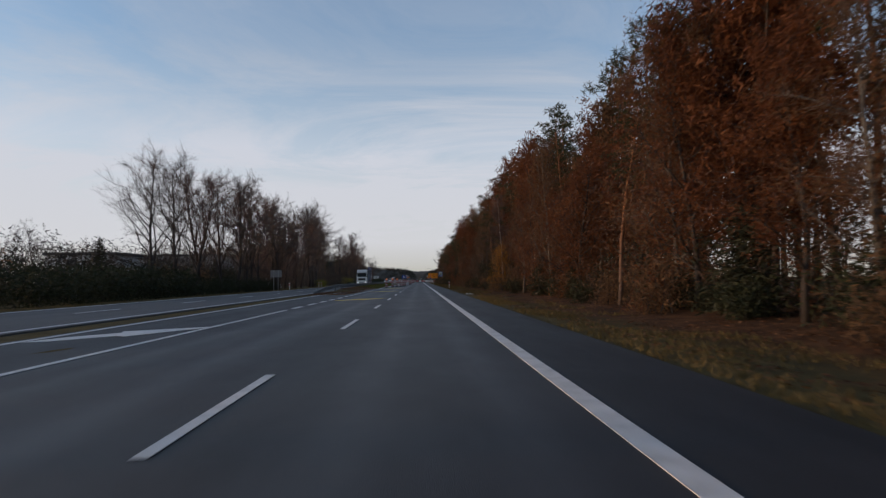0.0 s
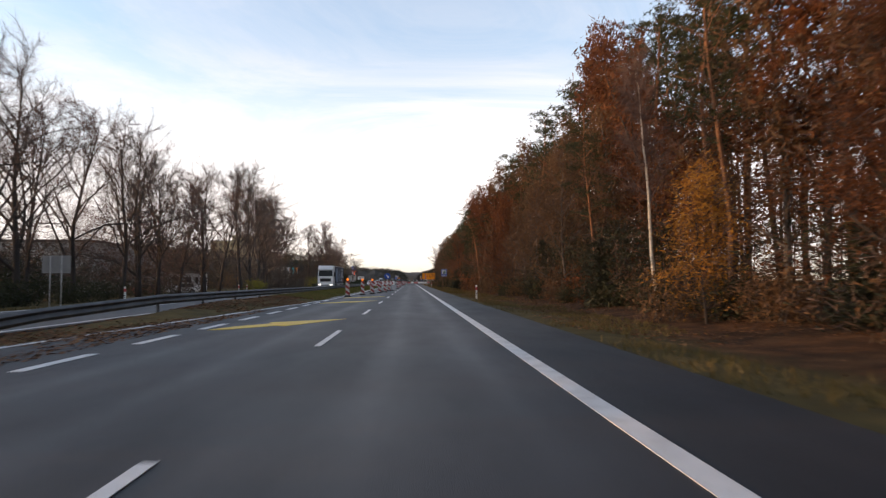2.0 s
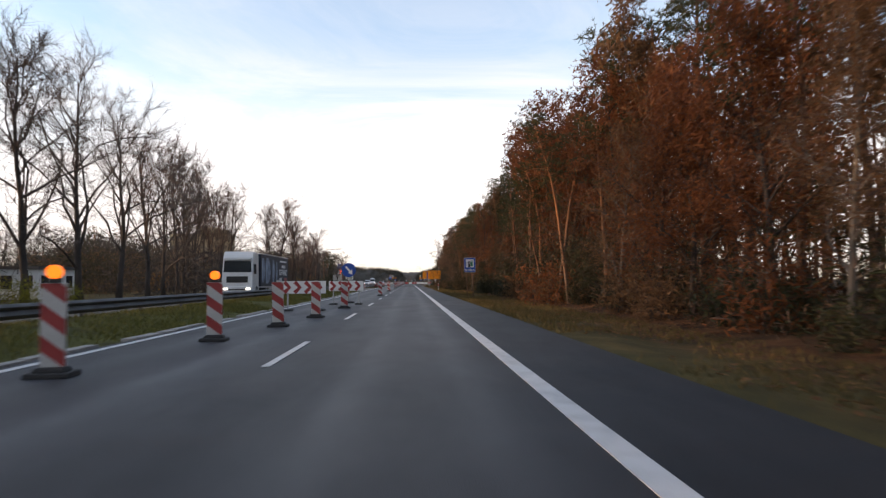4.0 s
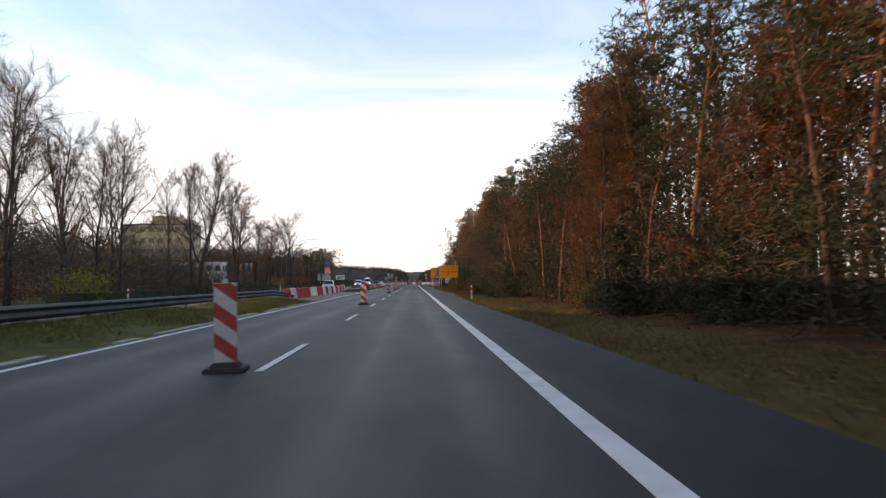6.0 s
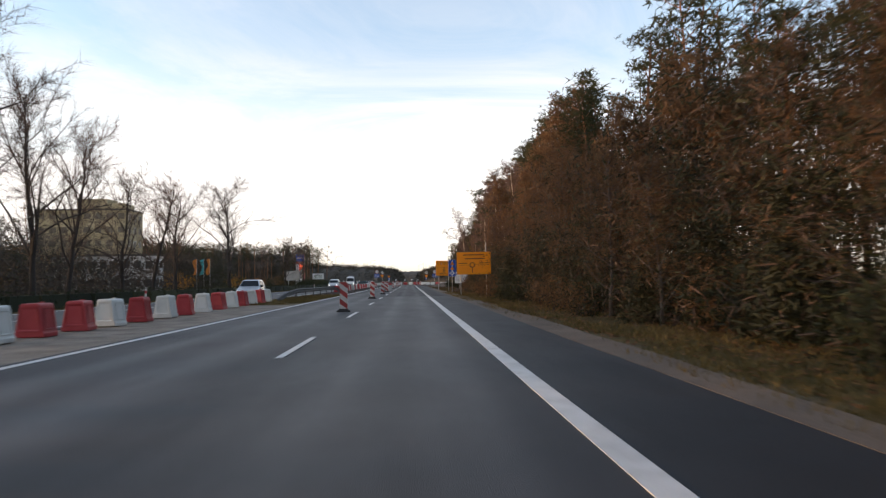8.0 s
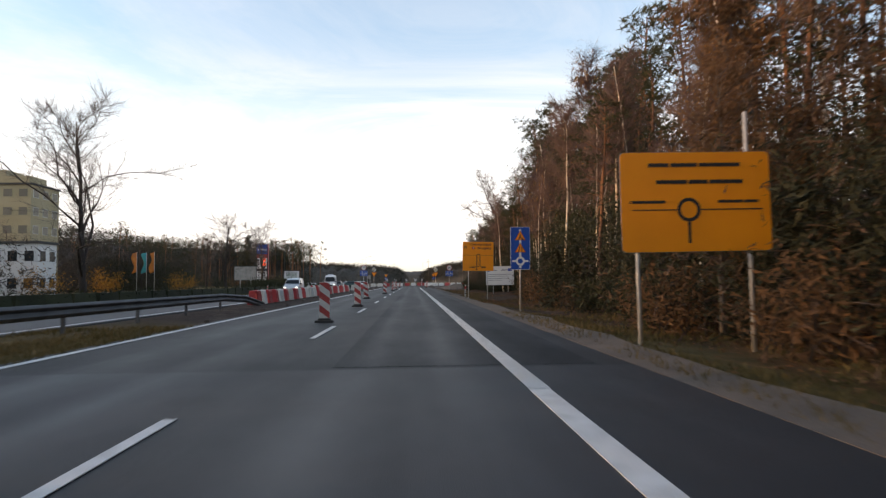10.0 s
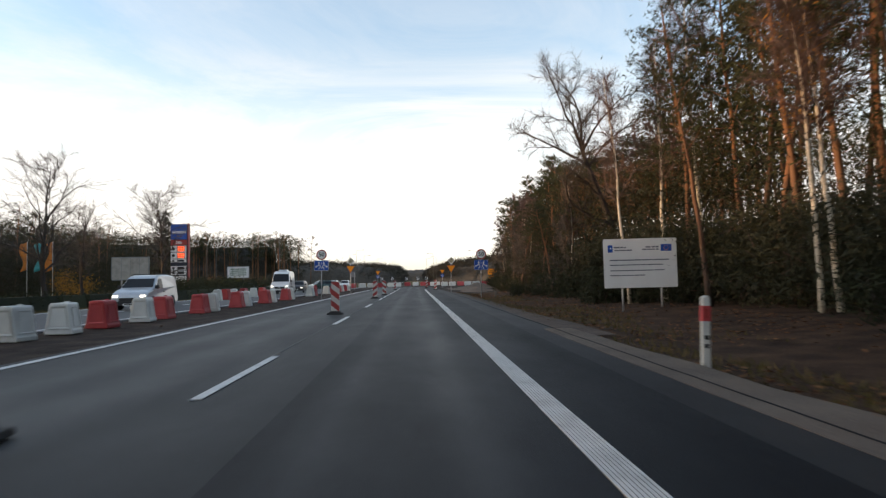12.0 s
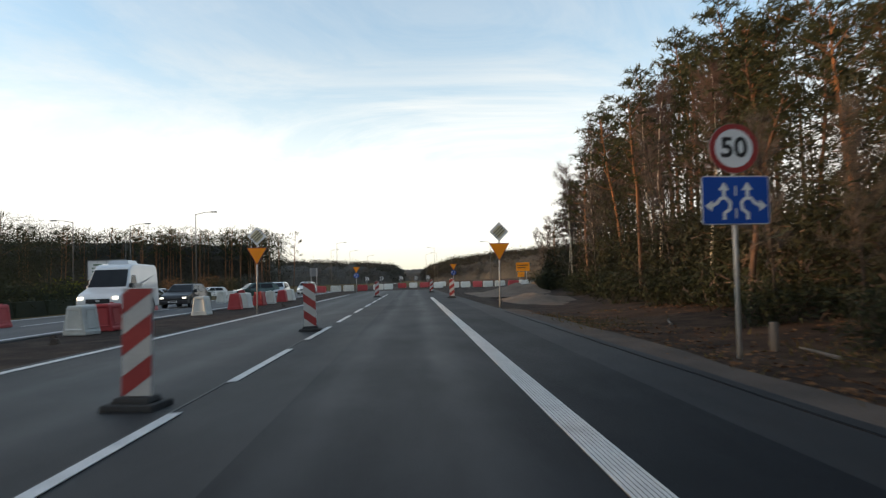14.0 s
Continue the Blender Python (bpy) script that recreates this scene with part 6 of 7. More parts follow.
def yield_sign(x, y, z0, small=False):
    root = thing("give_way_sign", "yellow give way triangle below an end of priority diamond" if not small else "small give way triangle above a blue roundabout disc", "road sign", at=pose(x, y, z0, 0, 1.0, 0))
    sign_pole(root, 0, 3.2 if not small else 2.9, 0.032, y=0.045)
    tz = 2.62 if not small else 2.85
    p = part("triangle_plate", Build().prism(triangle(0, tz, 0.90, False), -0.010, 0.010), ALU, root, "bare grey metal plate")
    part("red_rim", Build().prism(triangle(0, tz, 0.88, False), -0.0132, -0.0102), RED_SHEET, p)
    part("yellow_field", Build().prism(triangle(0, tz, 0.80, False), -0.0162, -0.0134), YELLOW_SIGN, p)
    if not small:
        s = 0.42
        d = part("diamond_plate", Build().prism([(0, 3.38 - s), (s, 3.38), (0, 3.38 + s), (-s, 3.38)], -0.010, 0.010), ALU, root, "white diamond with a dark stripe")
        s = 0.41
        part("diamond_face", Build().prism([(0, 3.38 - s), (s, 3.38), (0, 3.38 + s), (-s, 3.38)], -0.0132, -0.0102), SIGN_WHITE, d)
        s = 0.30
        part("diamond_field", Build().prism([(0, 3.38 - s), (s, 3.38), (0, 3.38 + s), (-s, 3.38)], -0.0162, -0.0134), SIGN_CREAM, d)
        for o in (-0.075, 0.0, 0.075):
            part("cancel_stripe", Build().strip([(-0.20 + o, 3.18 - o), (0.20 + o, 3.58 - o)], 0.035, -0.0192, -0.0164), SIGN_BLACK, d)
    else:
        d = part("disc", Build().disc(0, 2.05, 0.33, -0.010, 0.010, 28), ALU, root, "blue disc with white arrows")
        part("blue_field", Build().disc(0, 2.05, 0.325, -0.0132, -0.0102, 28), BLUE_SIGN, d)
        for i in range(3):
            a = i * 2.094
            pts = [(0.19 * math.cos(a + t), 2.05 + 0.19 * math.sin(a + t)) for t in (0, 0.5, 1.0, 1.4)]
            part("ring_arrow", Build().strip(pts, 0.07, -0.0162, -0.0134), SIGN_WHITE, d)
    return root


yield_sign(4.28, 354.4, -0.12)
yield_sign(-6.37, 355.2, 0.03)
yield_sign(5.5, 405.5, 0.0, True)
yield_sign(-6.4, 406.0, 0.0, True)


def chevron_board(x, y, right=True):
    root = thing("chevron_board", "black and white chevron board on a post", "road sign", "chevron boards on the roundabout", at=pose(x, y, 0, 0, 0, 0))
    sign_pole(root, 0, 1.9, 0.03)
    p = plate(root, 0.85, 0.85, 1.3, SIGN_BLACK, r=0.03)
    s = 1 if right else -1
    for o in (-0.22, 0.12):
        part("chevron", Build().strip([(s * o, 1.38), (s * (o + 0.24), 1.72), (s * o, 2.07)], 0.13, FRONT, -0.0135), SIGN_WHITE, p)
    return root


for x, y in ((-7.5, 440), (-4.9, 438), (-1.6, 442), (1.1, 445), (3.2, 443)):
    chevron_board(x, y)


def red_arrow_board():
    """Long red and white arrow boards that turn traffic out of the closed lane."""
    for x, y in ((-4.35, 131.5), (-3.25, 139.0)):
        root = thing("lane_closure_board", "red and white chevron board standing across the closed lane", "traffic board", at=pose(x, y, 0, 0, 0, 0))
        for px in (-0.7, 0.7):
            part("leg", Build().box(px - 0.03, px + 0.03, -0.03, 0.03, 0.0, 0.8), STEEL_POLE, root)
            part("foot", Build().box(px - 0.2, px + 0.2, -0.35, 0.35, 0.0, 0.08, 0.9), RUBBER, root)
        p = plate(root, 1.9, 0.55, 0.75, SIGN_WHITE, r=0.02)
        for i in range(4):
            o = -0.85 + 0.45 * i
            part("chevron", Build().strip([(o, 0.79), (o + 0.22, 1.025), (o, 1.26)], 0.17, FRONT, -0.0135), RED_SHEET, p)
    root = thing("keep_right_sign", "round blue arrow sign with amber lamps at the closed lane", "road sign", at=pose(-3.35, 141.5, 0))
    sign_pole(root, 0, 2.3, 0.04, z0=0.0)
    part("foot", Build().box(-0.35, 0.35, -0.35, 0.35, 0.0, 0.10, 0.9), RUBBER, root)
    d = part("disc", Build().disc(0, 1.95, 0.42, -0.01, 0.01, 28), BLUE_SIGN, root)
    b = Build().strip([(-0.17, 2.15), (0.10, 1.84)], 0.10, -0.016, -0.0105)
    b.prism([(0.22, 1.70), (0.20, 1.98), (-0.04, 1.76)], -0.016, -0.0105)
    part("arrow", b, SIGN_WHITE, d)


red_arrow_board()


def small_yellow_signs():
    root = thing("direction_sign", "stacked yellow direction plates on two posts", "road sign", at=pose(16.6, 420, 0, 0, 0, 0))
    for px in (-0.5, 0.5):
        sign_pole(root, px, 3.2, 0.035)
    a = plate(root, 2.0, 1.25, 2.1, YELLOW_SIGN)
    bars(-0.8, 0.8, 2.95, 0.13, FRONT, SIGN_BLACK, a, random.Random(1), 3)
    bars(-0.8, 0.5, 2.6, 0.13, FRONT, SIGN_BLACK, a, random.Random(2), 2)
    plate(root, 1.0, 0.75, 1.25, YELLOW_SIGN, x=-0.3)


small_yellow_signs()


def sign_back(x, y, w, h, z0):
    root = thing("sign_back", "grey back of a road sign that faces the oncoming lane", "road sign", at=pose(x, y, 0, 0, 0, 180))
    sign_pole(root, -0.3, z0 + h, 0.03)
    sign_pole(root, 0.3, z0 + h, 0.03)
    plate(root, w, h, z0, BLUE_SIGN)


sign_back(-19.2, 88.0, 1.5, 0.95, 1.75)
sign_back(-10.0, 396.0, 0.9, 0.9, 2.0)


# ---- vehicles ----
CAR_WHITE = material("white_car_paint", [(0.60, 0.60, 0.59), (0.70, 0.70, 0.69)], 0.8, 0.3, coat=0.6)
CAR_SILVER = material("silver_car_paint", [(0.42, 0.44, 0.46), (0.50, 0.52, 0.54)], 0.8, 0.3, metal=0.4, coat=0.6)
CAR_DARK = material("dark_car_paint", [(0.015, 0.016, 0.018), (0.03, 0.031, 0.033)], 0.8, 0.4, coat=0.2)
CAR_GREEN = material("green_car_paint", [(0.03, 0.06, 0.055), (0.05, 0.09, 0.08)], 0.8, 0.28, metal=0.3, coat=0.7)
CAR_RED = material("red_car_paint", [(0.20, 0.018, 0.015), (0.28, 0.03, 0.02)], 0.8, 0.3, coat=0.6)
GLASS_DARK = material("tinted_window_glass", [(0.012, 0.014, 0.016), (0.028, 0.032, 0.035)], 0.7, 0.22, spec=0.16)
TRIM_BLACK = material("black_trim", [(0.012, 0.012, 0.012), (0.03, 0.03, 0.03)], 2.0, 0.6)
HEADLAMP = glow("lit_headlamp", (1.0, 0.93, 0.80), 1.8)
TRAILER_NAVY = material("navy_tarpaulin", [(0.010, 0.014, 0.024), (0.018, 0.024, 0.040)], 0.6, 0.55)
TRAILER_BLUE = material("blue_grey_print", [(0.07, 0.10, 0.15), (0.22, 0.29, 0.38), (0.36, 0.43, 0.52)], 1.6, 0.55)


def hull(profile, w, w_top, belt, top):
    """A body: a side outline of (y, z), as wide as w up to the belt and narrowing to w_top at the roof."""
    def half(z):
        return w if z <= belt else w - (w - w_top) * (z - belt) / (top - belt)
    b = Build()
    k = len(profile)
    b.add([(half(z), y, z) for y, z in profile] + [(-half(z), y, z) for y, z in profile],
          [tuple(range(k)), tuple(range(2 * k - 1, k - 1, -1))] + [(i, k + i, k + (i + 1) % k, (i + 1) % k) for i in range(k)])
    return b, half


def pane(pts, out, depth=0.012):
    """A thin pane through corner points, moved outwards along out."""
    o = Vector(out).normalized()
    a = [Vector(p) + o * 0.004 for p in pts]
    c = [p + o * depth for p in a]
    k = len(pts)
    return Build().add([*a, *c], [tuple(range(k - 1, -1, -1)), tuple(range(k, 2 * k))] + [(i, (i + 1) % k, k + (i + 1) % k, k + i) for i in range(k)])


def wheel(root, x, y, r, width):
    s = 1 if x > 0 else -1
    t = part("wheel", Build().tube([(x - s * width, y, r), (x - s * width * 0.8, y, r), (x - s * 0.03, y, r), (x, y, r)], [r * 0.93, r, r, r * 0.93], 20), RUBBER, root, "black tyre", smooth=True)
    part("rim", Build().tube([(x - 0.01 * s, y, r), (x + 0.012 * s, y, r)], [r * 0.62, r * 0.55], 12), ALU, t, "grey wheel rim")
    return t


def vehicle(name, label, at, paintwork, profile, w, w_top, belt, top, wheels, r, screen, windows, lamps, grille, plate_z, lit=False, mirrors=None):
    root = thing(name, label, "van" if "van" in name else "car", at=at)
    b, half = hull(profile, w, w_top, belt, top)
    body = part("body", b, paintwork, root)
    rim(body, 0.08, 4)
    (y0, z0), (y1, z1) = screen
    (ya, za), (yb, zb) = ((y0 + (y1 - y0) * f, z0 + (z1 - z0) * f) for f in (0.07, 0.90))
    ins = 0.07
    out = Vector((0, -(zb - za), yb - ya))
    part("windscreen", pane([(-half(za) + ins, ya, za), (half(za) - ins, ya, za), (half(zb) - ins, yb, zb), (-half(zb) + ins, yb, zb)], out), GLASS_DARK, root, "dark windscreen")
    for s in (-1, 1):
        for poly in windows:
            pts = [(s * half(z), y, z) for y, z in (poly if s > 0 else reversed(poly))]
            part("side_window", pane(pts, (s, 0, 0.15)), GLASS_DARK, root, "dark side window")
        for y in wheels:
            arch = Build().tube([(s * (w - 0.10), y, r), (s * (w + 0.004), y, r)], [r * 1.2, r * 1.2], 20)
            part("wheel_arch", arch, TRIM_BLACK, body)
            wheel(root, s * (w + 0.012), y, r, 0.2)
        lx0, lx1, lz0, lz1, ly = lamps
        lamp = part("headlight", Build().box(min(s * lx0, s * lx1), max(s * lx0, s * lx1), ly - 0.02, ly + 0.05, lz0, lz1), HEADLAMP if lit else SIGN_WHITE, root, "lit headlight" if lit else "headlight")
        rim(lamp, 0.02)
        if mirrors:
            my, mz = mirrors
            mr = part("mirror", Build().box(s * (half(mz) + 0.10) - 0.10, s * (half(mz) + 0.10) + 0.10, my - 0.05, my + 0.06, mz - 0.08, mz + 0.12), TRIM_BLACK, root)
            rim(mr, 0.03)
        part("door_seam", pane([(s * w, wheels[0] + 0.55, r + 0.15), (s * w, wheels[0] + 0.565, r + 0.15), (s * w, wheels[0] + 0.565, belt), (s * w, wheels[0] + 0.55, belt)][::s], (s, 0, 0), 0.003), TRIM_BLACK, body)
        part("door_handle", Build().box(s * w - 0.03, s * w + 0.03, wheels[0] + 1.35, wheels[0] + 1.52, belt - 0.12, belt - 0.08), TRIM_BLACK, body)
    gz0, gz1, gy = grille
    rim(part("grille", Build().box(-w * 0.55, w * 0.55, gy - 0.015, gy + 0.06, gz0, gz1), TRIM_BLACK, root), 0.01)
    rim(part("bumper", Build().box(-w * 0.97, w * 0.97, gy - 0.06, gy + 0.10, 0.24, 0.46), TRIM_BLACK if "van" in name else paintwork, root), 0.04)
    part("number_plate", Build().box(-0.26, 0.26, gy - 0.072, gy - 0.061, plate_z - 0.055, plate_z + 0.055), SIGN_WHITE, root)
    part("number_bar", Build().box(-0.2, 0.2, gy - 0.075, gy - 0.073, plate_z - 0.03, plate_z + 0.03), SIGN_BLACK, root)
    return root


def panel_van(at, label, paintwork=CAR_WHITE):
    prof = [(0.02, 0.30), (5.60, 0.30), (5.66, 0.6), (5.62, 2.10), (5.54, 2.42), (5.34, 2.54), (2.60, 2.56), (2.10, 2.50), (1.74, 2.34), (1.02, 1.32), (0.62, 1.20), (0.24, 1.08), (0.05, 0.92), (0.0, 0.75)]
    v = vehicle("panel_van", label, at, paintwork, prof, 0.98, 0.83, 1.25, 2.56, (0.98, 4.45), 0.36, ((1.02, 1.32), (1.74, 2.34)), [[(1.35, 1.30), (2.30, 1.30), (2.30, 1.95), (1.80, 1.95)]], (0.66, 0.92, 0.80, 0.95, 0.02), (0.62, 0.84, 0.0), 0.45, True, (1.30, 1.42))
    part("roof_unit", Build().box(-0.5, 0.5, 2.5, 3.8, 2.55, 2.74, 0.85), CAR_SILVER, v, "grey roof unit")
    for s in (-1, 1):
        part("rubbing_strip", Build().box(min(s * 0.965, s * 0.99), max(s * 0.965, s * 0.99), 1.5, 3.7, 0.72, 0.84), TRIM_BLACK, v, "black side rubbing strip")
        part("panel_seam", Build().box(min(s * 0.962, s * 0.974), max(s * 0.962, s * 0.974), 2.42, 2.44, 0.5, 1.25), TRIM_BLACK, v)
    part("lower_grille", Build().box(-0.6, 0.6, -0.072, -0.062, 0.30, 0.42), TRIM_BLACK, v)
    part("badge_bar", Build().box(-0.09, 0.09, -0.03, -0.016, 0.70, 0.80), CAR_SILVER, v, "chrome badge")
    return v


def small_van(at, label, paintwork=CAR_WHITE):
    prof = [(0.03, 0.26), (4.32, 0.26), (4.40, 0.55), (4.37, 1.20), (4.29, 1.60), (4.10, 1.77), (3.20, 1.83), (2.30, 1.82), (1.88, 1.76), (1.62, 1.66), (0.98, 1.12), (0.60, 1.03), (0.26, 0.92), (0.07, 0.78), (0.0, 0.60)]
    v = vehicle("small_van", label, at, paintwork, prof, 0.90, 0.72, 1.02, 1.83, (0.85, 3.50), 0.32, ((0.98, 1.12), (1.62, 1.66)), [[(1.32, 1.10), (2.18, 1.10), (2.18, 1.60), (1.78, 1.60)]], (0.56, 0.82, 0.66, 0.78, 0.02), (0.36, 0.64, 0.0), 0.30, True, (1.15, 1.15))
    for s in (-0.55, 0.55):
        part("roof_bar", Build().box(s - 0.02, s + 0.02, 1.9, 4.0, 1.83, 1.88), TRIM_BLACK, v)
    return v


def hatchback(at, label, paintwork, lit=True, name="car", h=1.48):
    prof = [(0.0, 0.24), (4.15, 0.24), (4.22, 0.55), (4.15, 0.95), (3.85, h - 0.10), (3.55, h), (1.95, h), (1.70, h - 0.04), (1.05, 0.98), (0.14, 0.78), (0.0, 0.64)]
    return vehicle(name, label, at, paintwork, prof, 0.87, 0.62, 0.90, h, (0.80, 3.35), 0.31, ((1.05, 0.98), (1.70, h - 0.04)), [[(1.35, 0.98), (2.35, 0.98), (2.35, h - 0.1), (1.85, h - 0.1)], [(2.42, 0.98), (3.55, 0.98), (3.45, h - 0.12), (2.42, h - 0.1)]], (0.55, 0.79, 0.57, 0.67, 0.02), (0.40, 0.60, 0.0), 0.40, lit, (1.35, 1.0))


panel_van(pose(-14.3, 357.5, 0, 0, 0, 3), "white high-roof panel van with lit headlights on the oncoming lane")
small_van(pose(-14.0, 319.6, 0), "silver small van with roof bars and lit headlights", CAR_SILVER)
hatchback(pose(-14.2, 366.8, 0), "dark grey hatchback with lit headlights behind the van", CAR_DARK)
hatchback(pose(-12.45, 387.0, 0), "silver car queuing on the oncoming lane", CAR_SILVER)
hatchback(pose(-12.6, 250.0, 0, 0, 0, 4), "silver car with lit headlights beside the barriers", CAR_SILVER, h=1.55)
hatchback(pose(-15.9, 386.0, 0, 0, 0, -60), "dark green saloon car turning off the roundabout", CAR_GREEN, False)
hatchback(pose(-29.0, 416.0, ground_z(-29, 416), 0, 0, -50), "white car waiting on the side road", CAR_WHITE, False)
hatchback(pose(-26.5, 402.0, ground_z(-26.5, 402), 0, 0, 80), "silver car parked on the forecourt", CAR_SILVER, False)
hatchback(pose(-36.0, 150.0, ground_z(-36, 150), 0, 0, -75), "white estate car parked in the yard", CAR_WHITE, False, h=1.62)
hatchback(pose(-41.0, 146.0, ground_z(-41, 146), 0, 0, -80), "red car parked in the yard", CAR_RED, False)
hatchback(pose(-12.4, 404.0, 0, 0, 0, 0), "white car leaving the roundabout", CAR_WHITE)


def lorry(at):
    """A tractor unit with a curtain-sided trailer."""
    root = thing("lorry", "white articulated lorry with a dark navy printed trailer", "lorry", at=at)
    prof = [(0.0, 0.35), (2.25, 0.35), (2.25, 3.45), (2.05, 3.75), (0.55, 3.80), (0.22, 3.25), (0.06, 2.05), (0.0, 1.2)]
    b, half = hull(prof, 1.24, 1.18, 2.0, 3.8)
    cab = part("cab", b, CAR_WHITE, root, "white cab")
    rim(cab, 0.06, 3)
    part("windscreen", pane([(-1.12, 0.062, 2.09), (1.12, 0.062, 2.09), (1.08, 0.184, 3.0), (-1.08, 0.184, 3.0)], (0, -1, 0.15)), GLASS_DARK, cab, "dark windscreen")
    rim(part("sun_visor", Build().box(-1.1, 1.1, -0.08, 0.25, 3.08, 3.30), CAR_WHITE, cab), 0.03)
    part("grille", Build().box(-0.85, 0.85, -0.04, 0.05, 1.25, 1.75), TRIM_BLACK, cab)
    rim(part("bumper", Build().box(-1.22, 1.22, -0.10, 0.3, 0.40, 0.95), CAR_WHITE, cab), 0.05)
    part("bumper_vent", Build().box(-0.7, 0.7, -0.118, -0.10, 0.62, 0.74), TRIM_BLACK, cab)
    for s in (-1, 1):
        part("headlight", Build().box(min(s * 0.72, s * 1.08), max(s * 0.72, s * 1.08), -0.125, -0.09, 0.66, 0.82), HEADLAMP, cab, "lit headlight")
        pts = [(s * half(z), y, z) for y, z in [(0.42, 1.95), (1.25, 1.95), (1.25, 2.75), (0.50, 2.75)][::s]]
        part("side_window", pane(pts, (s, 0, 0)), GLASS_DARK, cab, "dark side window")
        rim(part("mirror", Build().box(s * 1.38 - 0.10, s * 1.38 + 0.10, 0.12, 0.24, 2.05, 2.75), TRIM_BLACK, cab), 0.03)
        wheel(root, s * 1.24, 1.45, 0.50, 0.32)
        wheel(root, s * 1.24, 5.0, 0.50, 0.5)
        for y in (10.9, 12.2, 13.5):
            wheel(root, s * 1.24, y, 0.50, 0.34)
        part("side_skirt", Build().box(min(s * 1.18, s * 1.23), max(s * 1.18, s * 1.23), 6.2, 10.0, 0.50, 1.0), CAR_SILVER, root)
    part("chassis", Build().box(-0.45, 0.45, 1.8, 14.6, 0.70, 1.05), TRIM_BLACK, root)
    box = part("trailer_box", Build().box(-1.27, 1.27, 2.75, 15.0, 1.10, 3.98), TRAILER_NAVY, root, "navy trailer with a printed side")
    box.location.z = -0.26
    part("roof_rail", Build().box(-1.285, 1.285, 2.74, 15.01, 3.93, 4.02), CAR_SILVER, box)
    part("lower_rail", Build().box(-1.285, 1.285, 2.74, 15.01, 1.05, 1.17), CAR_SILVER, box)
    for i, (y, r) in enumerate(((3.7, 1.15), (5.3, 1.25), (8.0, 1.12), (9.6, 0.98))):
        wide = (1.05, 1.45, 0.95, 0.6)[i]
        b = Build()
        for k in range(15):
            a = radians(66 - 9.4 * k)
            for q in (-0.15, 0.95):
                b.v.append((1.279, y - 0.4 + r * q * wide * math.cos(a), 2.55 + r * math.sin(a)))
        b.f = [(2 * k, 2 * k + 1, 2 * k + 3, 2 * k + 2) for k in range(14)]
        for q in (0.28, 0.56):
            g = Build()
            for k in range(15):
                a = radians(64 - 9.1 * k)
                for e in (0.0, 0.07):
                    g.v.append((1.283, y - 0.4 + r * (q + e) * wide * math.cos(a), 2.55 + r * 0.97 * math.sin(a)))
            g.f = [(2 * k, 2 * k + 1, 2 * k + 3, 2 * k + 2) for k in range(14)]
            part("printed_groove", g, TRAILER_NAVY, box)
        for k in range(1, 14):
            a = radians(66 - 9.4 * k)
            yy, zz = y - 0.4 + r * 0.80 * wide * math.cos(a), 2.55 + r * math.sin(a)
            part("printed_tread", Build().box(1.2792, 1.284, yy, yy + 0.16 * wide, zz - 0.03, zz + 0.03), TRAILER_NAVY, box)
        part("printed_tyre", b, TRAILER_BLUE, box, "blue-grey printed tyre shape")
    for z, y0, y1, h in ((3.55, 10.9, 14.2, 0.16), (3.05, 11.8, 13.6, 0.28), (1.75, 10.7, 11.9, 0.40)):
        cuts = int((y1 - y0) / (h * 1.0))
        for i in range(cuts):
            a = y0 + (y1 - y0) * i / cuts
            part("letter_bar", Build().box(1.272, 1.282, a, a + (y1 - y0) / cuts * 0.72, z - h / 2, z + h / 2), SIGN_WHITE, box)
    word = lettering("SCHWARZ", 0.80, 0, 0, 0, SIGN_WHITE, box)
    word.matrix_local = pose(1.276, 12.55, 2.45, 90, 0, 90)
    part("red_panel", Build().box(1.272, 1.282, 13.0, 14.5, 1.55, 1.95), RED_SHEET, box)
    return root


lorry(pose(-13.75, 156.4, 0))


# ---- buildings and forecourt ----
PLASTER_CREAM = material("cream_render", [(0.26, 0.22, 0.13), (0.33, 0.28, 0.17), (0.38, 0.33, 0.22)], 0.15, 0.9, bump=0.2)
PLASTER_GREY = material("grey_render", [(0.20, 0.195, 0.185), (0.27, 0.265, 0.25), (0.33, 0.32, 0.305)], 0.2, 0.9, bump=0.2)
PLASTER_WHITE = material("white_render", [(0.50, 0.50, 0.49), (0.62, 0.62, 0.60)], 0.2, 0.9, bump=0.2)
ROOF_DARK = material("dark_roofing", [(0.04, 0.04, 0.042), (0.08, 0.078, 0.075)], 0.4, 0.9, bump=0.3)
# panes toned near the cream wall, so the far windows stay faint
GLASS_DULL = material("curtained_window_glass", [(0.09, 0.085, 0.065), (0.15, 0.135, 0.10)], 0.4, 0.3, vary="object")
TEAL = material("teal_flag_cloth", [(0.03, 0.22, 0.24), (0.05, 0.30, 0.32)], 1.0, 0.8)
ORANGE = material("orange_flag_cloth", [(0.42, 0.13, 0.02), (0.55, 0.20, 0.04)], 1.0, 0.8)
LED_RED = glow("red_led_digits", (1.0, 0.10, 0.03), 2.6)


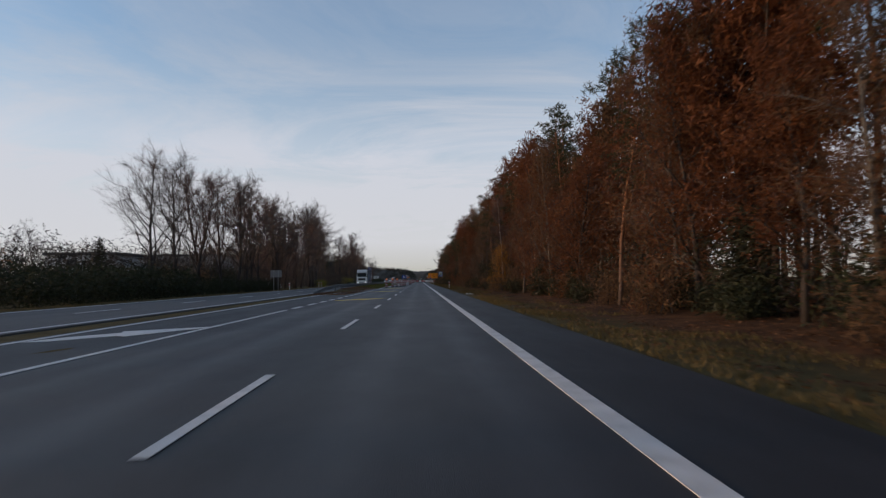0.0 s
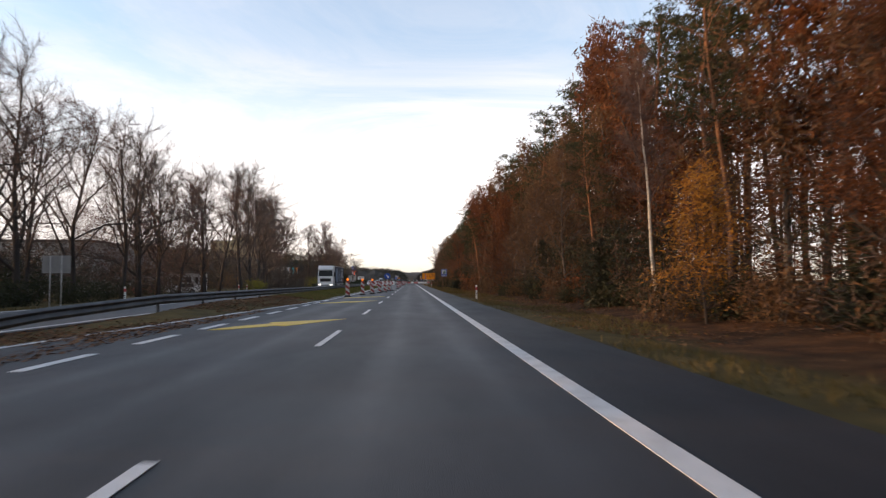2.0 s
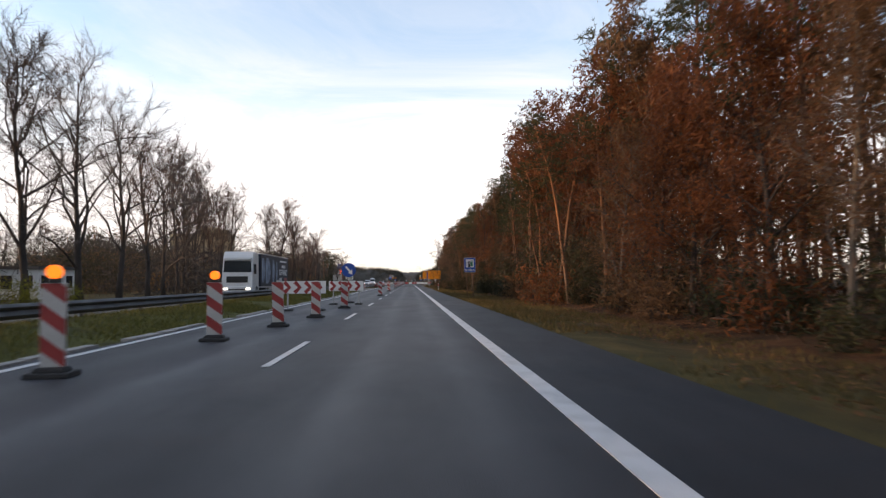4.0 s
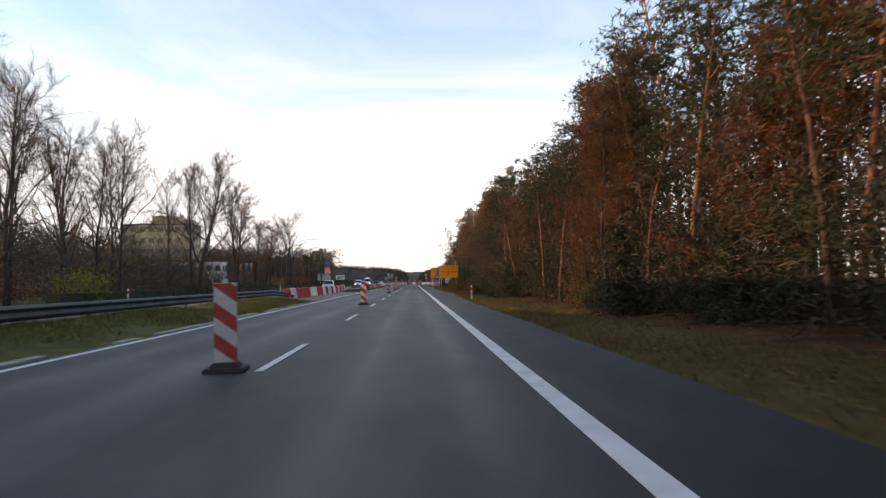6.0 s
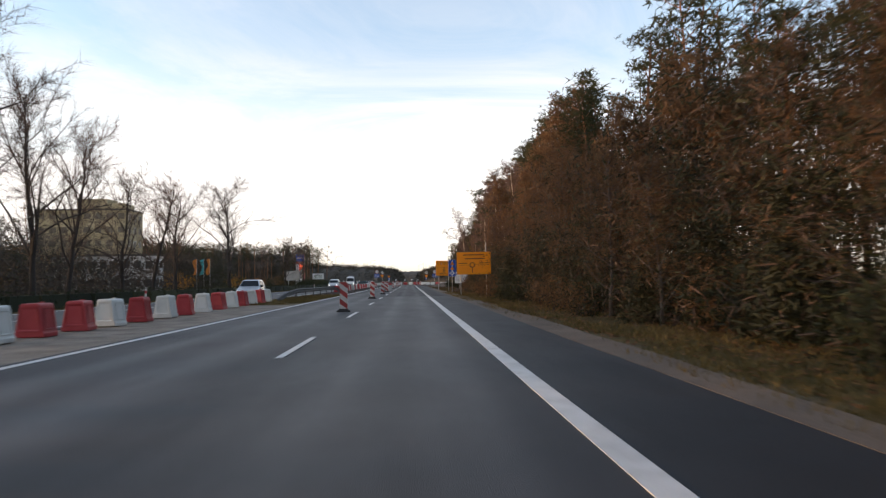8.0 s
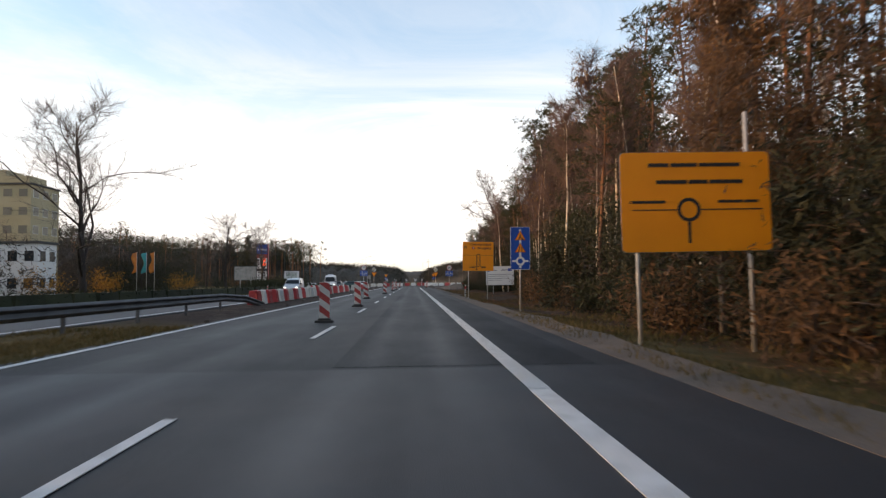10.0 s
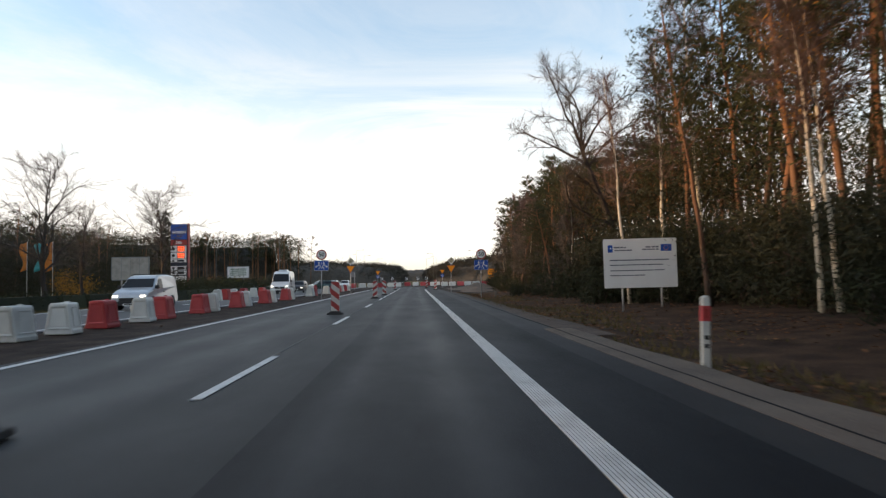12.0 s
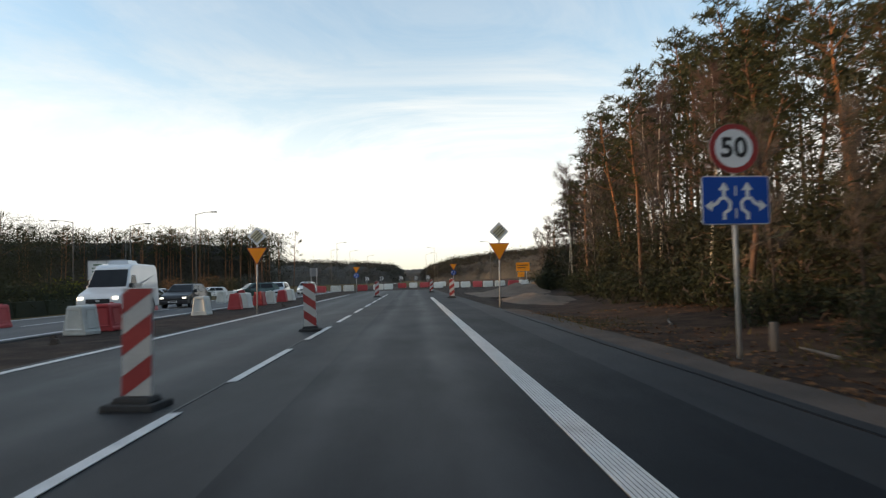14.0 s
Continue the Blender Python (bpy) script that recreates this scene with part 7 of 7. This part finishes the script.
def building(name, label, x0, x1, y0, y1, h, wall, floors, bays, side_bays, z0=-0.5, roof_block=None):
    """A flat-roofed block with a wall body, a parapet roof, and a framed window for each bay."""
    root = thing(name, label, "building", at=pose(x0, y0, z0))
    w, d = x1 - x0, y1 - y0
    part("wall", Build().box(0, w, 0, d, -0.5, h), wall, root)
    part("roof", Build().box(-0.25, w + 0.25, -0.25, d + 0.25, h, h + 0.35), ROOF_DARK, root)
    if roof_block:
        for bx0, bx1, bh in roof_block:
            part("roof_block", Build().box(bx0, bx1, 2, d - 2, h + 0.35, h + 0.35 + bh), wall, root)
        part("antenna", Build().tube([(bx0 - 6.5, d / 2, h + 0.3), (bx0 - 6.5, d / 2, h + 7.5)], [0.09, 0.05], 6), GALV, root, "thin roof mast")
    glass = frame_mesh = glass_s = frame_s = None
    for f in range(floors):
        z = h * (f + 0.35) / floors
        wh = min(1.5, h / floors * 0.48)
        for i in range(bays):
            cx = w * (i + 0.5) / bays
            ww = min(1.7, w / bays * 0.55)
            if frame_mesh is None:
                frame_mesh = Build().box(-ww / 2 - 0.08, ww / 2 + 0.08, -0.05, 0.02, -0.08, wh + 0.08).mesh("window_frame", PLASTER_CREAM if wall is PLASTER_CREAM else PLASTER_WHITE)
                glass = Build().box(-ww / 2, ww / 2, -0.07, -0.052, 0, wh).mesh("pane", GLASS_DULL if wall is PLASTER_CREAM else GLASS_DARK)
            win = new("window", frame_mesh)
            win.parent, win.location = root, (cx, 0, z)
            pn = new("pane", glass)
            pn.parent = win
        for i in range(side_bays):
            cy = d * (i + 0.5) / side_bays
            ww = min(1.7, d / side_bays * 0.55)
            if frame_s is None:
                frame_s = Build().box(-0.02, 0.05, -ww / 2 - 0.08, ww / 2 + 0.08, -0.08, wh + 0.08).mesh("window_frame", PLASTER_WHITE)
                glass_s = Build().box(0.052, 0.07, -ww / 2, ww / 2, 0, wh).mesh("pane", GLASS_DULL if wall is PLASTER_CREAM else GLASS_DARK)
            win = new("window", frame_s)
            win.parent, win.location = root, (w, cy, z)
            pn = new("pane", glass_s)
            pn.parent = win
    return root


building("apartment_block", "cream rendered multi-storey block with a flat roof", -97.5, -74, 372, 382, 21.6, PLASTER_CREAM, 6, 8, 3, roof_block=[(9.6, 17.5, 2.9), (17.5, 22, 1.7)])
building("office_building", "grey rendered two-storey building behind the trees", -64, -46.5, 148, 176, 7.6, PLASTER_GREY, 1, 0, 2)
building("low_building", "low white building with a flat roof in the yard", -50.5, -41.5, 178, 186, 3.4, PLASTER_WHITE, 1, 4, 3)
building("white_office", "white two-storey building with rows of windows behind the trees", -76, -54.5, 340, 345, 8.0, PLASTER_WHITE, 2, 9, 2)
building("white_house", "small white house half hidden by shrubs", -44, -36, 78, 88, 5.0, PLASTER_WHITE, 1, 3, 3)


def price_pylon():
    root = thing("price_pylon", "tall fuel price pylon, blue top, red band and glowing red digits", "sign pylon", at=pose(-27.6, 365.0, -0.35))
    body = part("body", Build().box(-1.05, 1.05, -0.25, 0.25, 0.0, 8.9), TRAILER_NAVY, root, "dark blue pylon body")
    rim(body, 0.04)
    part("red_edge", Build().box(0.95, 1.06, -0.28, 0.28, 0.4, 8.95), RED_SHEET, body)
    part("top_field", Build().box(-1.03, 0.86, -0.29, -0.252, 7.05, 8.85), BLUE_SIGN, body)
    for i in range(7):
        part("logo_bar", Build().box(-0.85 + 0.24 * i, -0.68 + 0.24 * i, -0.30, -0.291, 7.75, 8.05), SIGN_WHITE, body)
    part("red_field", Build().box(-1.03, 0.86, -0.29, -0.252, 6.35, 6.98), RED_SHEET, body)
    lettering("24h", 0.5, -0.1, 6.66, -0.293, SIGN_WHITE, body)
    for k, (z0, z1) in enumerate(((5.55, 6.28), (4.75, 5.48), (4.30, 4.68), (3.35, 3.85), (2.80, 3.28), (2.05, 2.65), (1.35, 1.95))):
        part("price_field", Build().box(-1.03, 0.80, -0.29, -0.252, z0, z1), SIGN_WHITE, body)
        if k < 2:
            part("price_display", Build().box(-0.28, 0.62, -0.30, -0.291, z0 + 0.06, z1 - 0.06), SIGN_BLACK, body)
            for d in range(3):
                x = -0.22 + 0.28 * d
                seg = Build().box(x, x + 0.20, -0.306, -0.301, z0 + 0.10, z0 + 0.17).box(x, x + 0.20, -0.306, -0.301, z1 - 0.17, z1 - 0.10).box(x + 0.13, x + 0.20, -0.306, -0.301, z0 + 0.18, z1 - 0.18).box(x, x + 0.12, -0.306, -0.301, (z0 + z1) / 2 - 0.035, (z0 + z1) / 2 + 0.035)
                part("led_digit", seg, LED_RED, body, "glowing red digit")
        elif k < 5:
            part("dark_display", Build().box(-0.25, 0.55, -0.30, -0.291, z0 + 0.07, z1 - 0.07), SIGN_BLACK, body)
        part("grade_mark", Build().disc(-0.72, (z0 + z1) / 2, min(0.2, (z1 - z0) * 0.33), -0.30, -0.291, 14), SIGN_BLACK, body)
    return root


price_pylon()


def billboard(x, y, w, h, z0, turn, label, scribble=False):
    root = thing("billboard", label, "billboard", at=pose(x, y, ground_z(x, y), 0, 0, turn))
    for px in (-w * 0.25, w * 0.25):
        part("post", Build().box(px - 0.07, px + 0.07, 0.05, 0.19, -0.3, z0 + h * 0.9), STEEL_POLE, root)
    back = part("sheet", Build().box(-w / 2, w / 2, -0.03, 0.03, z0, z0 + h), SIGN_WHITE if scribble else CONCRETE, root)
    for name, args in (("frame_bar", (-w / 2 - 0.06, w / 2 + 0.06, -0.06, 0.06, z0 - 0.08, z0)), ("frame_bar", (-w / 2 - 0.06, w / 2 + 0.06, -0.06, 0.06, z0 + h, z0 + h + 0.08)), ("frame_bar", (-w / 2 - 0.08, -w / 2, -0.06, 0.06, z0, z0 + h)), ("frame_bar", (w / 2, w / 2 + 0.08, -0.06, 0.06, z0, z0 + h))):
        part(name, Build().box(*args), ALU, root)
    for i in range(1, 4):
        px = -w / 2 + w * i / 4
        part("seam", Build().box(px - 0.015, px + 0.015, -0.036, -0.031, z0, z0 + h), ALU, back)
    if scribble:
        rng = random.Random(9)
        for i in range(4):
            bars(-w * 0.4, w * 0.4, z0 + h * (0.25 + 0.18 * i), 0.13, -0.042, HEDGE_SIGN, back, rng, 4)
    return root


HEDGE_SIGN = material("green_print", [(0.05, 0.12, 0.06), (0.10, 0.18, 0.10)], 2.0, 0.7)
billboard(-27.0, 350.0, 3.35, 2.1, 2.1, 4, "grey billboard frame with blank panels above the hedge")
billboard(-25.6, 383.0, 3.1, 1.6, 2.4, 0, "white billboard with faded green print", True)


def flag(x, y, mat, label, lean):
    root = thing("flag", label, "flag", "flags at the fuel station", at=pose(x, y, ground_z(x, y)))
    part("pole", Build().tube([(0, 0, -0.2), (0, 0, 9.4)], [0.06, 0.04], 8), WHITE_SHEET, root, smooth=True)
    b = Build()
    rows, cols = 9, 4
    for j in range(rows + 1):
        for i in range(cols + 1):
            u, v = i / cols, j / rows
            b.v.append((-0.04 - 1.25 * u * (0.75 + 0.25 * math.sin(v * 7 + lean)), 0.16 * math.sin(u * 5 + v * 3 + lean), 9.3 - 4.6 * v - 0.35 * u))
    for j in range(rows):
        for i in range(cols):
            q = j * (cols + 1) + i
            b.f.append((q, q + cols + 1, q + cols + 2, q + 1))
    cloth = part("cloth", b, mat, root, smooth=True)
    mod = cloth.modifiers.new("thickness", "SOLIDIFY")
    mod.thickness = 0.015
    return root


flag(-63.6, 396, ORANGE, "orange flag hanging from a white pole", 0.0)
flag(-61.8, 397, TEAL, "teal flag hanging from a white pole", 1.4)
flag(-60.0, 397, ORANGE, "orange flag hanging from a white pole", 2.6)


def street_lamp(x, y, h, arm=1.6, side=1):
    root = thing("street_lamp", "tall slim grey street lamp with a short arm", "street lamp", "street lamps round the junction", at=pose(x, y, ground_z(x, y)))
    part("mast", Build().tube([(0, 0, -0.3), (0, 0, h * 0.5), (0, 0, h)], [0.07, 0.055, 0.035], 8), GALV, root, smooth=True)
    part("arm", Build().tube([(0, 0, h - 0.05), (side * arm * 0.6, 0, h + 0.15), (side * arm, 0, h + 0.18)], [0.035, 0.03, 0.025], 6), GALV, root)
    rim(part("lamp_head", Build().box(min(side * arm, side * (arm + 0.6)), max(side * arm, side * (arm + 0.6)), -0.13, 0.13, h + 0.12, h + 0.24), ALU, root), 0.03)


for x, y, h, s in ((-21, 500, 10, 1), (-17, 510, 10, 1), (-16, 470, 10, 1), (7.2, 520, 11, -1), (9.5, 560, 11, -1), (18, 470, 9, -1), (-33, 392, 8.5, -1), (-30, 398, 8.5, 1), (-40, 420, 9, 1), (-22, 395, 9, 1), (5.2, 545, 10, 1), (-14.5, 545, 10, 1)):
    street_lamp(x, y, h, 1.6, s)


# ---- clipped hedge, shrubs, mounds and distant hills ----
def low_hedge():
    rng = random.Random(21)
    root = thing("hedge", "long clipped dark hedge beside the oncoming road", "hedge", kind="stuff")
    b = Build()
    core = Build()
    y = 190.0
    while y < 392:
        x = -20.6 + 0.15 * wobble(1, y, 0.2)
        core.box(x - 0.45, x + 0.45, y, y + 3.0, -0.15, 0.75, 0.85)
        for _ in range(95):
            p = Vector((x + rng.gauss(0, 0.34), y + rng.random() * 3.0, -0.05 + 1.02 * rng.random() ** 0.7))
            leaf_card(b, p, 0.22, rng)
        y += 3.0
    tagged(part("foliage", b, HEDGE, root), kind="stuff")
    tagged(part("core", core, HEDGE, root), kind="stuff")


low_hedge()
YELLOW_SHRUB = shrub(301, 2.5, 3.4, SHRUB_YELLOW, "yellow-green shrub beside the oncoming road", 1500, 0.17)
place(YELLOW_SHRUB, -21.2, 194.5)
place(YELLOW_SHRUB, -20.8, 139.0, 40, 0.7)
place(YELLOW_SHRUB, -21.6, 145.5, 80, 0.6)
drop(YELLOW_SHRUB)
ORANGE_BUSH = shrub(302, 4.4, 4.6, LEAF_GOLD, "round orange-brown ornamental bush", 1500, 0.26)
place(ORANGE_BUSH, -60.0, 372.0, 0, 1.15)
place(ORANGE_BUSH, -47.0, 378.0, 50, 0.95)
place(ORANGE_BUSH, -44.0, 322.0, 50, 0.9)
place(ORANGE_BUSH, -52.0, 240.0, 90, 0.9)
drop(ORANGE_BUSH)
GREEN_BUSH = shrub(303, 2.6, 4.6, SHRUB_YELLOW, "broad green shrub on the forecourt edge", 900, 0.24)
place(GREEN_BUSH, -25.5, 376.0, 0, 1.0)
place(GREEN_BUSH, -23.5, 371.0, 70, 0.8)
drop(GREEN_BUSH)


def mound(x, y, w, d, h, mat, seed, label):
    """A heap of earth: an uneven dome that runs out flat."""
    b = Build()
    n = 30
    for j in range(n + 1):
        for i in range(n + 1):
            u, v = 2 * i / n - 1, 2 * j / n - 1
            r = min(1.0, math.hypot(u, v))
            z = h * (0.5 + 0.5 * math.cos(math.pi * r)) * (0.75 + 0.7 * noise.noise((u * 2.3 + seed, v * 2.3, seed * 1.7)))
            z += (0.30 * h * noise.noise((u * 7, v * 7, seed)) + 0.16 * h * noise.noise((u * 17, v * 17, seed))) * (1 - r)
            b.v.append((u * w / 2, v * d / 2, max(0.0, z) - 0.12))
    for j in range(n):
        for i in range(n):
            q = j * (n + 1) + i
            b.f.append((q, q + 1, q + n + 2, q + n + 1))
    ob = part("earth_mound", b, mat, None, smooth=True)
    ob.location = (x, y, ground_z(x, y) + 0.05)
    return tagged(ob, label, "earth mound")


SAND = material("sandy_earth", [(0.070, 0.050, 0.037), (0.13, 0.094, 0.068), (0.20, 0.15, 0.11)], 0.7, 0.95, bump=0.9, bump_scale=12, fine=0.5)
mound(15.5, 392, 9, 12, 1.9, SAND, 1, "heap of sandy earth at the edge of the works")
mound(10.0, 382, 9, 18, 1.0, SAND, 2, "low bank of dug-over sandy earth")
mound(8.2, 366, 6, 18, 0.55, SAND, 3, "low ridge of loose earth beside the road")
mound(-5.0, 444, 16, 9, 1.3, DIRT, 4, "earth island inside the roundabout")


def canopy_hill(name, label, spine, depth, seed):
    """A wooded rise: a ridge whose top is the uneven canopy of its trees. spine: (x, y, height)."""
    b = Build()
    pts = []
    for a, c in zip(spine, spine[1:]):
        k = max(1, int((Vector(c) - Vector(a)).length / 3.0))
        pts += [Vector(a).lerp(Vector(c), i / k) for i in range(k)]
    pts.append(Vector(spine[-1]))
    cross = [(-1.0, 0.0), (-0.93, 0.38), (-0.82, 0.66), (-0.65, 0.82), (-0.45, 0.90), (-0.2, 0.96), (0.0, 1.0), (0.3, 0.95), (0.7, 0.8), (1.0, 0.3)]
    for i, p in enumerate(pts):
        for j, (u, v) in enumerate(cross):
            n1 = noise.noise((p.x * 0.16 + seed, u * 4.0, p.y * 0.05))
            n2 = noise.noise((p.x * 0.55 + seed, u * 9.0, 1.3))
            z = p.z * v + (2.2 * n1 + 1.5 * n2) * (0.0 if j == 0 else 1.0)
            b.v.append((p.x + 1.5 * n2, p.y + u * depth + 2.5 * n1, max(-1.0, z)))
    k = len(cross)
    for i in range(len(pts) - 1):
        for j in range(k - 1):
            b.f.append((i * k + j, (i + 1) * k + j, (i + 1) * k + j + 1, i * k + j + 1))
    return tagged(part(name, b, FAR_WOOD_HAZED, None), label, "wooded hill", kind="structure")


# bare-wood brown, lightened and greyed in the colour to stand for distance haze
FAR_WOOD_HAZED = material("distant_woods", [(0.040, 0.039, 0.035), (0.062, 0.058, 0.051), (0.090, 0.081, 0.069)], 0.12, 0.95, bump=1.0, bump_scale=0.9, fine=0.5)
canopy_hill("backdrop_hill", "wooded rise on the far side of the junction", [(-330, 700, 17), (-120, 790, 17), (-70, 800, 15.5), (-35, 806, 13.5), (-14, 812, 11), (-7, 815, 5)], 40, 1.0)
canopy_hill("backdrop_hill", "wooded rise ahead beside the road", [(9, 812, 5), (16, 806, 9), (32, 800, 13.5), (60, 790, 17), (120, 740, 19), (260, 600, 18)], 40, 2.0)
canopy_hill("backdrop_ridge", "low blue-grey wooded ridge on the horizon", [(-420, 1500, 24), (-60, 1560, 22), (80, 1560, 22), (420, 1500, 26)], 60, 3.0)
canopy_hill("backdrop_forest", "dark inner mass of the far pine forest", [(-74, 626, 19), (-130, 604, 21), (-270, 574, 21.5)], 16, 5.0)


def on_hill(spine, depth):
    """Places on the near slope and along the crest of a wooded rise."""
    def where(g, n):
        seg = g.integers(0, len(spine) - 1, n)
        u = g.random(n)
        a, c = np.array(spine)[seg], np.array(spine)[seg + 1]
        p = a + (c - a) * u[:, None]
        v = g.random(n) ** 0.8
        return np.stack([p[:, 0], p[:, 1] - depth * (1.02 - v), p[:, 2] * 1.04 * v ** 0.38 + 0.5], 1)
    return where


LEFT_RISE = [(-260, 728, 17), (-190, 760, 17), (-120, 790, 17), (-70, 800, 15.5), (-35, 806, 13.5), (-14, 812, 10.5), (-8, 815, 5)]
RIGHT_RISE = [(10, 812, 5), (16, 806, 9), (32, 800, 13.5), (60, 790, 16.5), (90, 765, 18), (120, 740, 18.5)]
thicket("far_woods", "distant mixed wood on the rises beside the road", "forest", [
    ("brown_crowns", TWIG_GREY, 1500, 26, (1.8, 1.8, 1.2), 1.0, on_hill(LEFT_RISE, 38)),
    ("dark_crowns", NEEDLE_DARK, 1700, 26, (1.6, 1.6, 1.5), 1.0, on_hill(LEFT_RISE, 38)),
    ("brown_crowns", TWIG_DARK, 1900, 26, (1.8, 1.8, 1.2), 1.0, on_hill(RIGHT_RISE, 38)),
    ("dark_crowns", NEEDLE_DARK, 1500, 26, (1.6, 1.6, 1.5), 1.0, on_hill(RIGHT_RISE, 38))], 9)


# ---- turf, fallen leaves and small litter ----
def scatter(name, label, category, mat, count, area, shape, seed, keep=None):
    """Many small blades or leaves on the ground, joined into one mesh of kind stuff."""
    rng = np.random.default_rng(seed)
    x0, x1, y0, y1 = area
    xs, ys = rng.uniform(x0, x1, count), rng.uniform(y0, y1, count)
    if keep is not None:
        ok = keep(xs, ys, rng)
        xs, ys = xs[ok], ys[ok]
    zs = np.array([ground_z(x, y) for x, y in zip(xs, ys)])
    n = len(xs)
    a = rng.uniform(0, 2 * math.pi, n)
    if shape == "blade":
        h, w = rng.uniform(0.05, 0.17, n), rng.uniform(0.010, 0.022, n)
        lean = rng.normal(0, 0.06, (n, 2))
        v = np.stack([np.stack([xs - w * np.cos(a), ys - w * np.sin(a), zs - 0.01], 1), np.stack([xs + w * np.cos(a), ys + w * np.sin(a), zs - 0.01], 1), np.stack([xs + lean[:, 0], ys + lean[:, 1], zs + h], 1)], 1).reshape(-1, 3)
        k = 3
    else:
        s = rng.uniform(0.035, 0.085, n)
        tip = rng.uniform(0.005, 0.05, (n, 4))
        c, q = np.cos(a), np.sin(a)
        corners = []
        for i, (u, t) in enumerate(((-1, 0), (0, -0.6), (1, 0), (0, 0.6))):
            corners.append(np.stack([xs + s * (u * c - t * q), ys + s * (u * q + t * c), zs + 0.01 + tip[:, i]], 1))
        v = np.stack(corners, 1).reshape(-1, 3)
        k = 4
    me = bpy.data.meshes.new(name)
    me.vertices.add(len(v))
    me.vertices.foreach_set("co", v.ravel())
    me.loops.add(len(v))
    me.loops.foreach_set("vertex_index", np.arange(len(v), dtype=np.int32))
    me.polygons.add(n)
    me.polygons.foreach_set("loop_start", np.arange(0, len(v), k, dtype=np.int32))
    me.update(calc_edges=True)
    me.materials.append(mat)
    return tagged(part(name, me, None), label, category, kind="stuff")


def patchy(scale, level):
    def keep(xs, ys, rng):
        n = np.array([noise.noise((x * scale, y * scale * 0.5, 7.1)) for x, y in zip(xs, ys)])
        return n + rng.normal(0, 0.12, len(xs)) > level
    return keep


scatter("verge_grass", "thin dull green and straw-coloured verge grass", "grass", GRASS, 40000, (3.8, 8.2, -6, 125), "blade", 12, patchy(0.35, -0.02))
scatter("verge_grass", "tufted dull green and straw-coloured verge grass", "grass", GRASS, 70000, (3.8, 8.4, 125, 268), "blade", 1, patchy(0.35, -0.22))
scatter("verge_grass", "thin tufts of brown grass among fallen leaves", "grass", GRASS, 14000, (4.4, 8.5, 262, 352), "blade", 11, patchy(0.35, 0.05))
scatter("median_grass", "mossy yellow-green grass on the central strip", "grass", GRASS_GREEN, 60000, (-9.9, -6.1, 96, 195), "blade", 2, patchy(0.4, -0.2))
scatter("median_grass", "thin grass on the central strip by the guard rail", "grass", GRASS, 16000, (-9.9, -6.0, 236, 262), "blade", 3, patchy(0.4, -0.1))
scatter("outer_verge_grass", "rough grass beside the oncoming road", "grass", GRASS, 26000, (-20.5, -17.9, 20, 330), "blade", 4, patchy(0.3, -0.1))
scatter("fallen_leaf_cover", "brown and orange fallen leaves along the forest edge", "fallen leaves", LITTER, 46000, (4.4, 11.5, -6, 352), "leaf", 5, patchy(0.3, -0.12))
scatter("fallen_leaf_cover", "brown fallen leaves along the kerb of the central strip", "fallen leaves", LITTER, 16000, (-10.0, -6.2, 56, 108), "leaf", 6, patchy(0.4, -0.1))


def kerb_edge():
    """Broken pale concrete edge strip beside the left line."""
    rng = random.Random(31)
    root = thing("edge_strip", "broken pale concrete edging along the central strip", "kerb", kind="structure")
    y = 100.0
    while y < 197:
        ln = rnd(rng, 0.7, 1.6)
        if rng.random() < 0.8:
            x = outer_left(y) - 0.36 + rnd(rng, -0.05, 0.05)
            b = Build().box(x - rnd(rng, 0.10, 0.2), x + 0.10, y, y + ln - 0.06, -0.06, rnd(rng, 0.012, 0.05), 0.96)
            part("edging_slab", b, CONCRETE, root)
        y += ln


kerb_edge()


def roadside_litter():
    crumpled = Build()
    rng = random.Random(17)
    for i in range(4):
        x, y = 0.16 * i, 0.05 * rng.random()
        crumpled.box(x, x + 0.17, y, y + 0.16, 0.0, rnd(rng, 0.05, 0.12), 0.6)
    ob = part("plastic_bag", crumpled, WHITE_SHEET, None)
    rim(ob, 0.02)
    ob.location = (4.15, 56.6, ground_z(4.15, 56.6))
    tagged(ob, "crumpled white plastic bag on the verge", "litter")
    for x, y, l, a in ((7.2, 336.8, 1.5, 80), (8.0, 345, 2.2, 70), (7.0, 240, 1.8, 20), (8.2, 330.5, 1.2, 40)):
        b = Build().tube([(-l / 2, 0, 0.05), (0, 0.05, 0.07), (l / 2, 0, 0.05)], [0.035, 0.03, 0.02], 6)
        ob = part("fallen_branch", b, BARK_GREY, None)
        ob.matrix_basis = pose(x, y, ground_z(x, y), 0, 0, a)
        tagged(ob, "pale fallen branch lying on the forest floor", "branch")
    stump = part("wooden_post", Build().tube([(0, 0, -0.2), (0.01, 0, 0.52)], [0.075, 0.07], 10), BARK_GREY, None, smooth=True)
    stump.location = (6.9, 337.6, ground_z(6.9, 337.6))
    tagged(stump, "short weathered wooden post at the forest edge", "post")
    for i in range(26):
        x, y = rnd(rng, -9.6, -6.1), rnd(rng, 262, 372)
        r = rnd(rng, 0.05, 0.13)
        b = Build().box(-r, r, -r * 0.8, r * 0.8, 0, r * 1.1, 0.6)
        ob = part("clod", b, DIRT, None)
        ob.matrix_basis = pose(x, y, -0.03, 0, 0, rnd(rng, 0, 180))
        tagged(ob, "clod of dark earth on the bare central strip", "clod of earth", "clods on the bare strip")


roadside_litter()
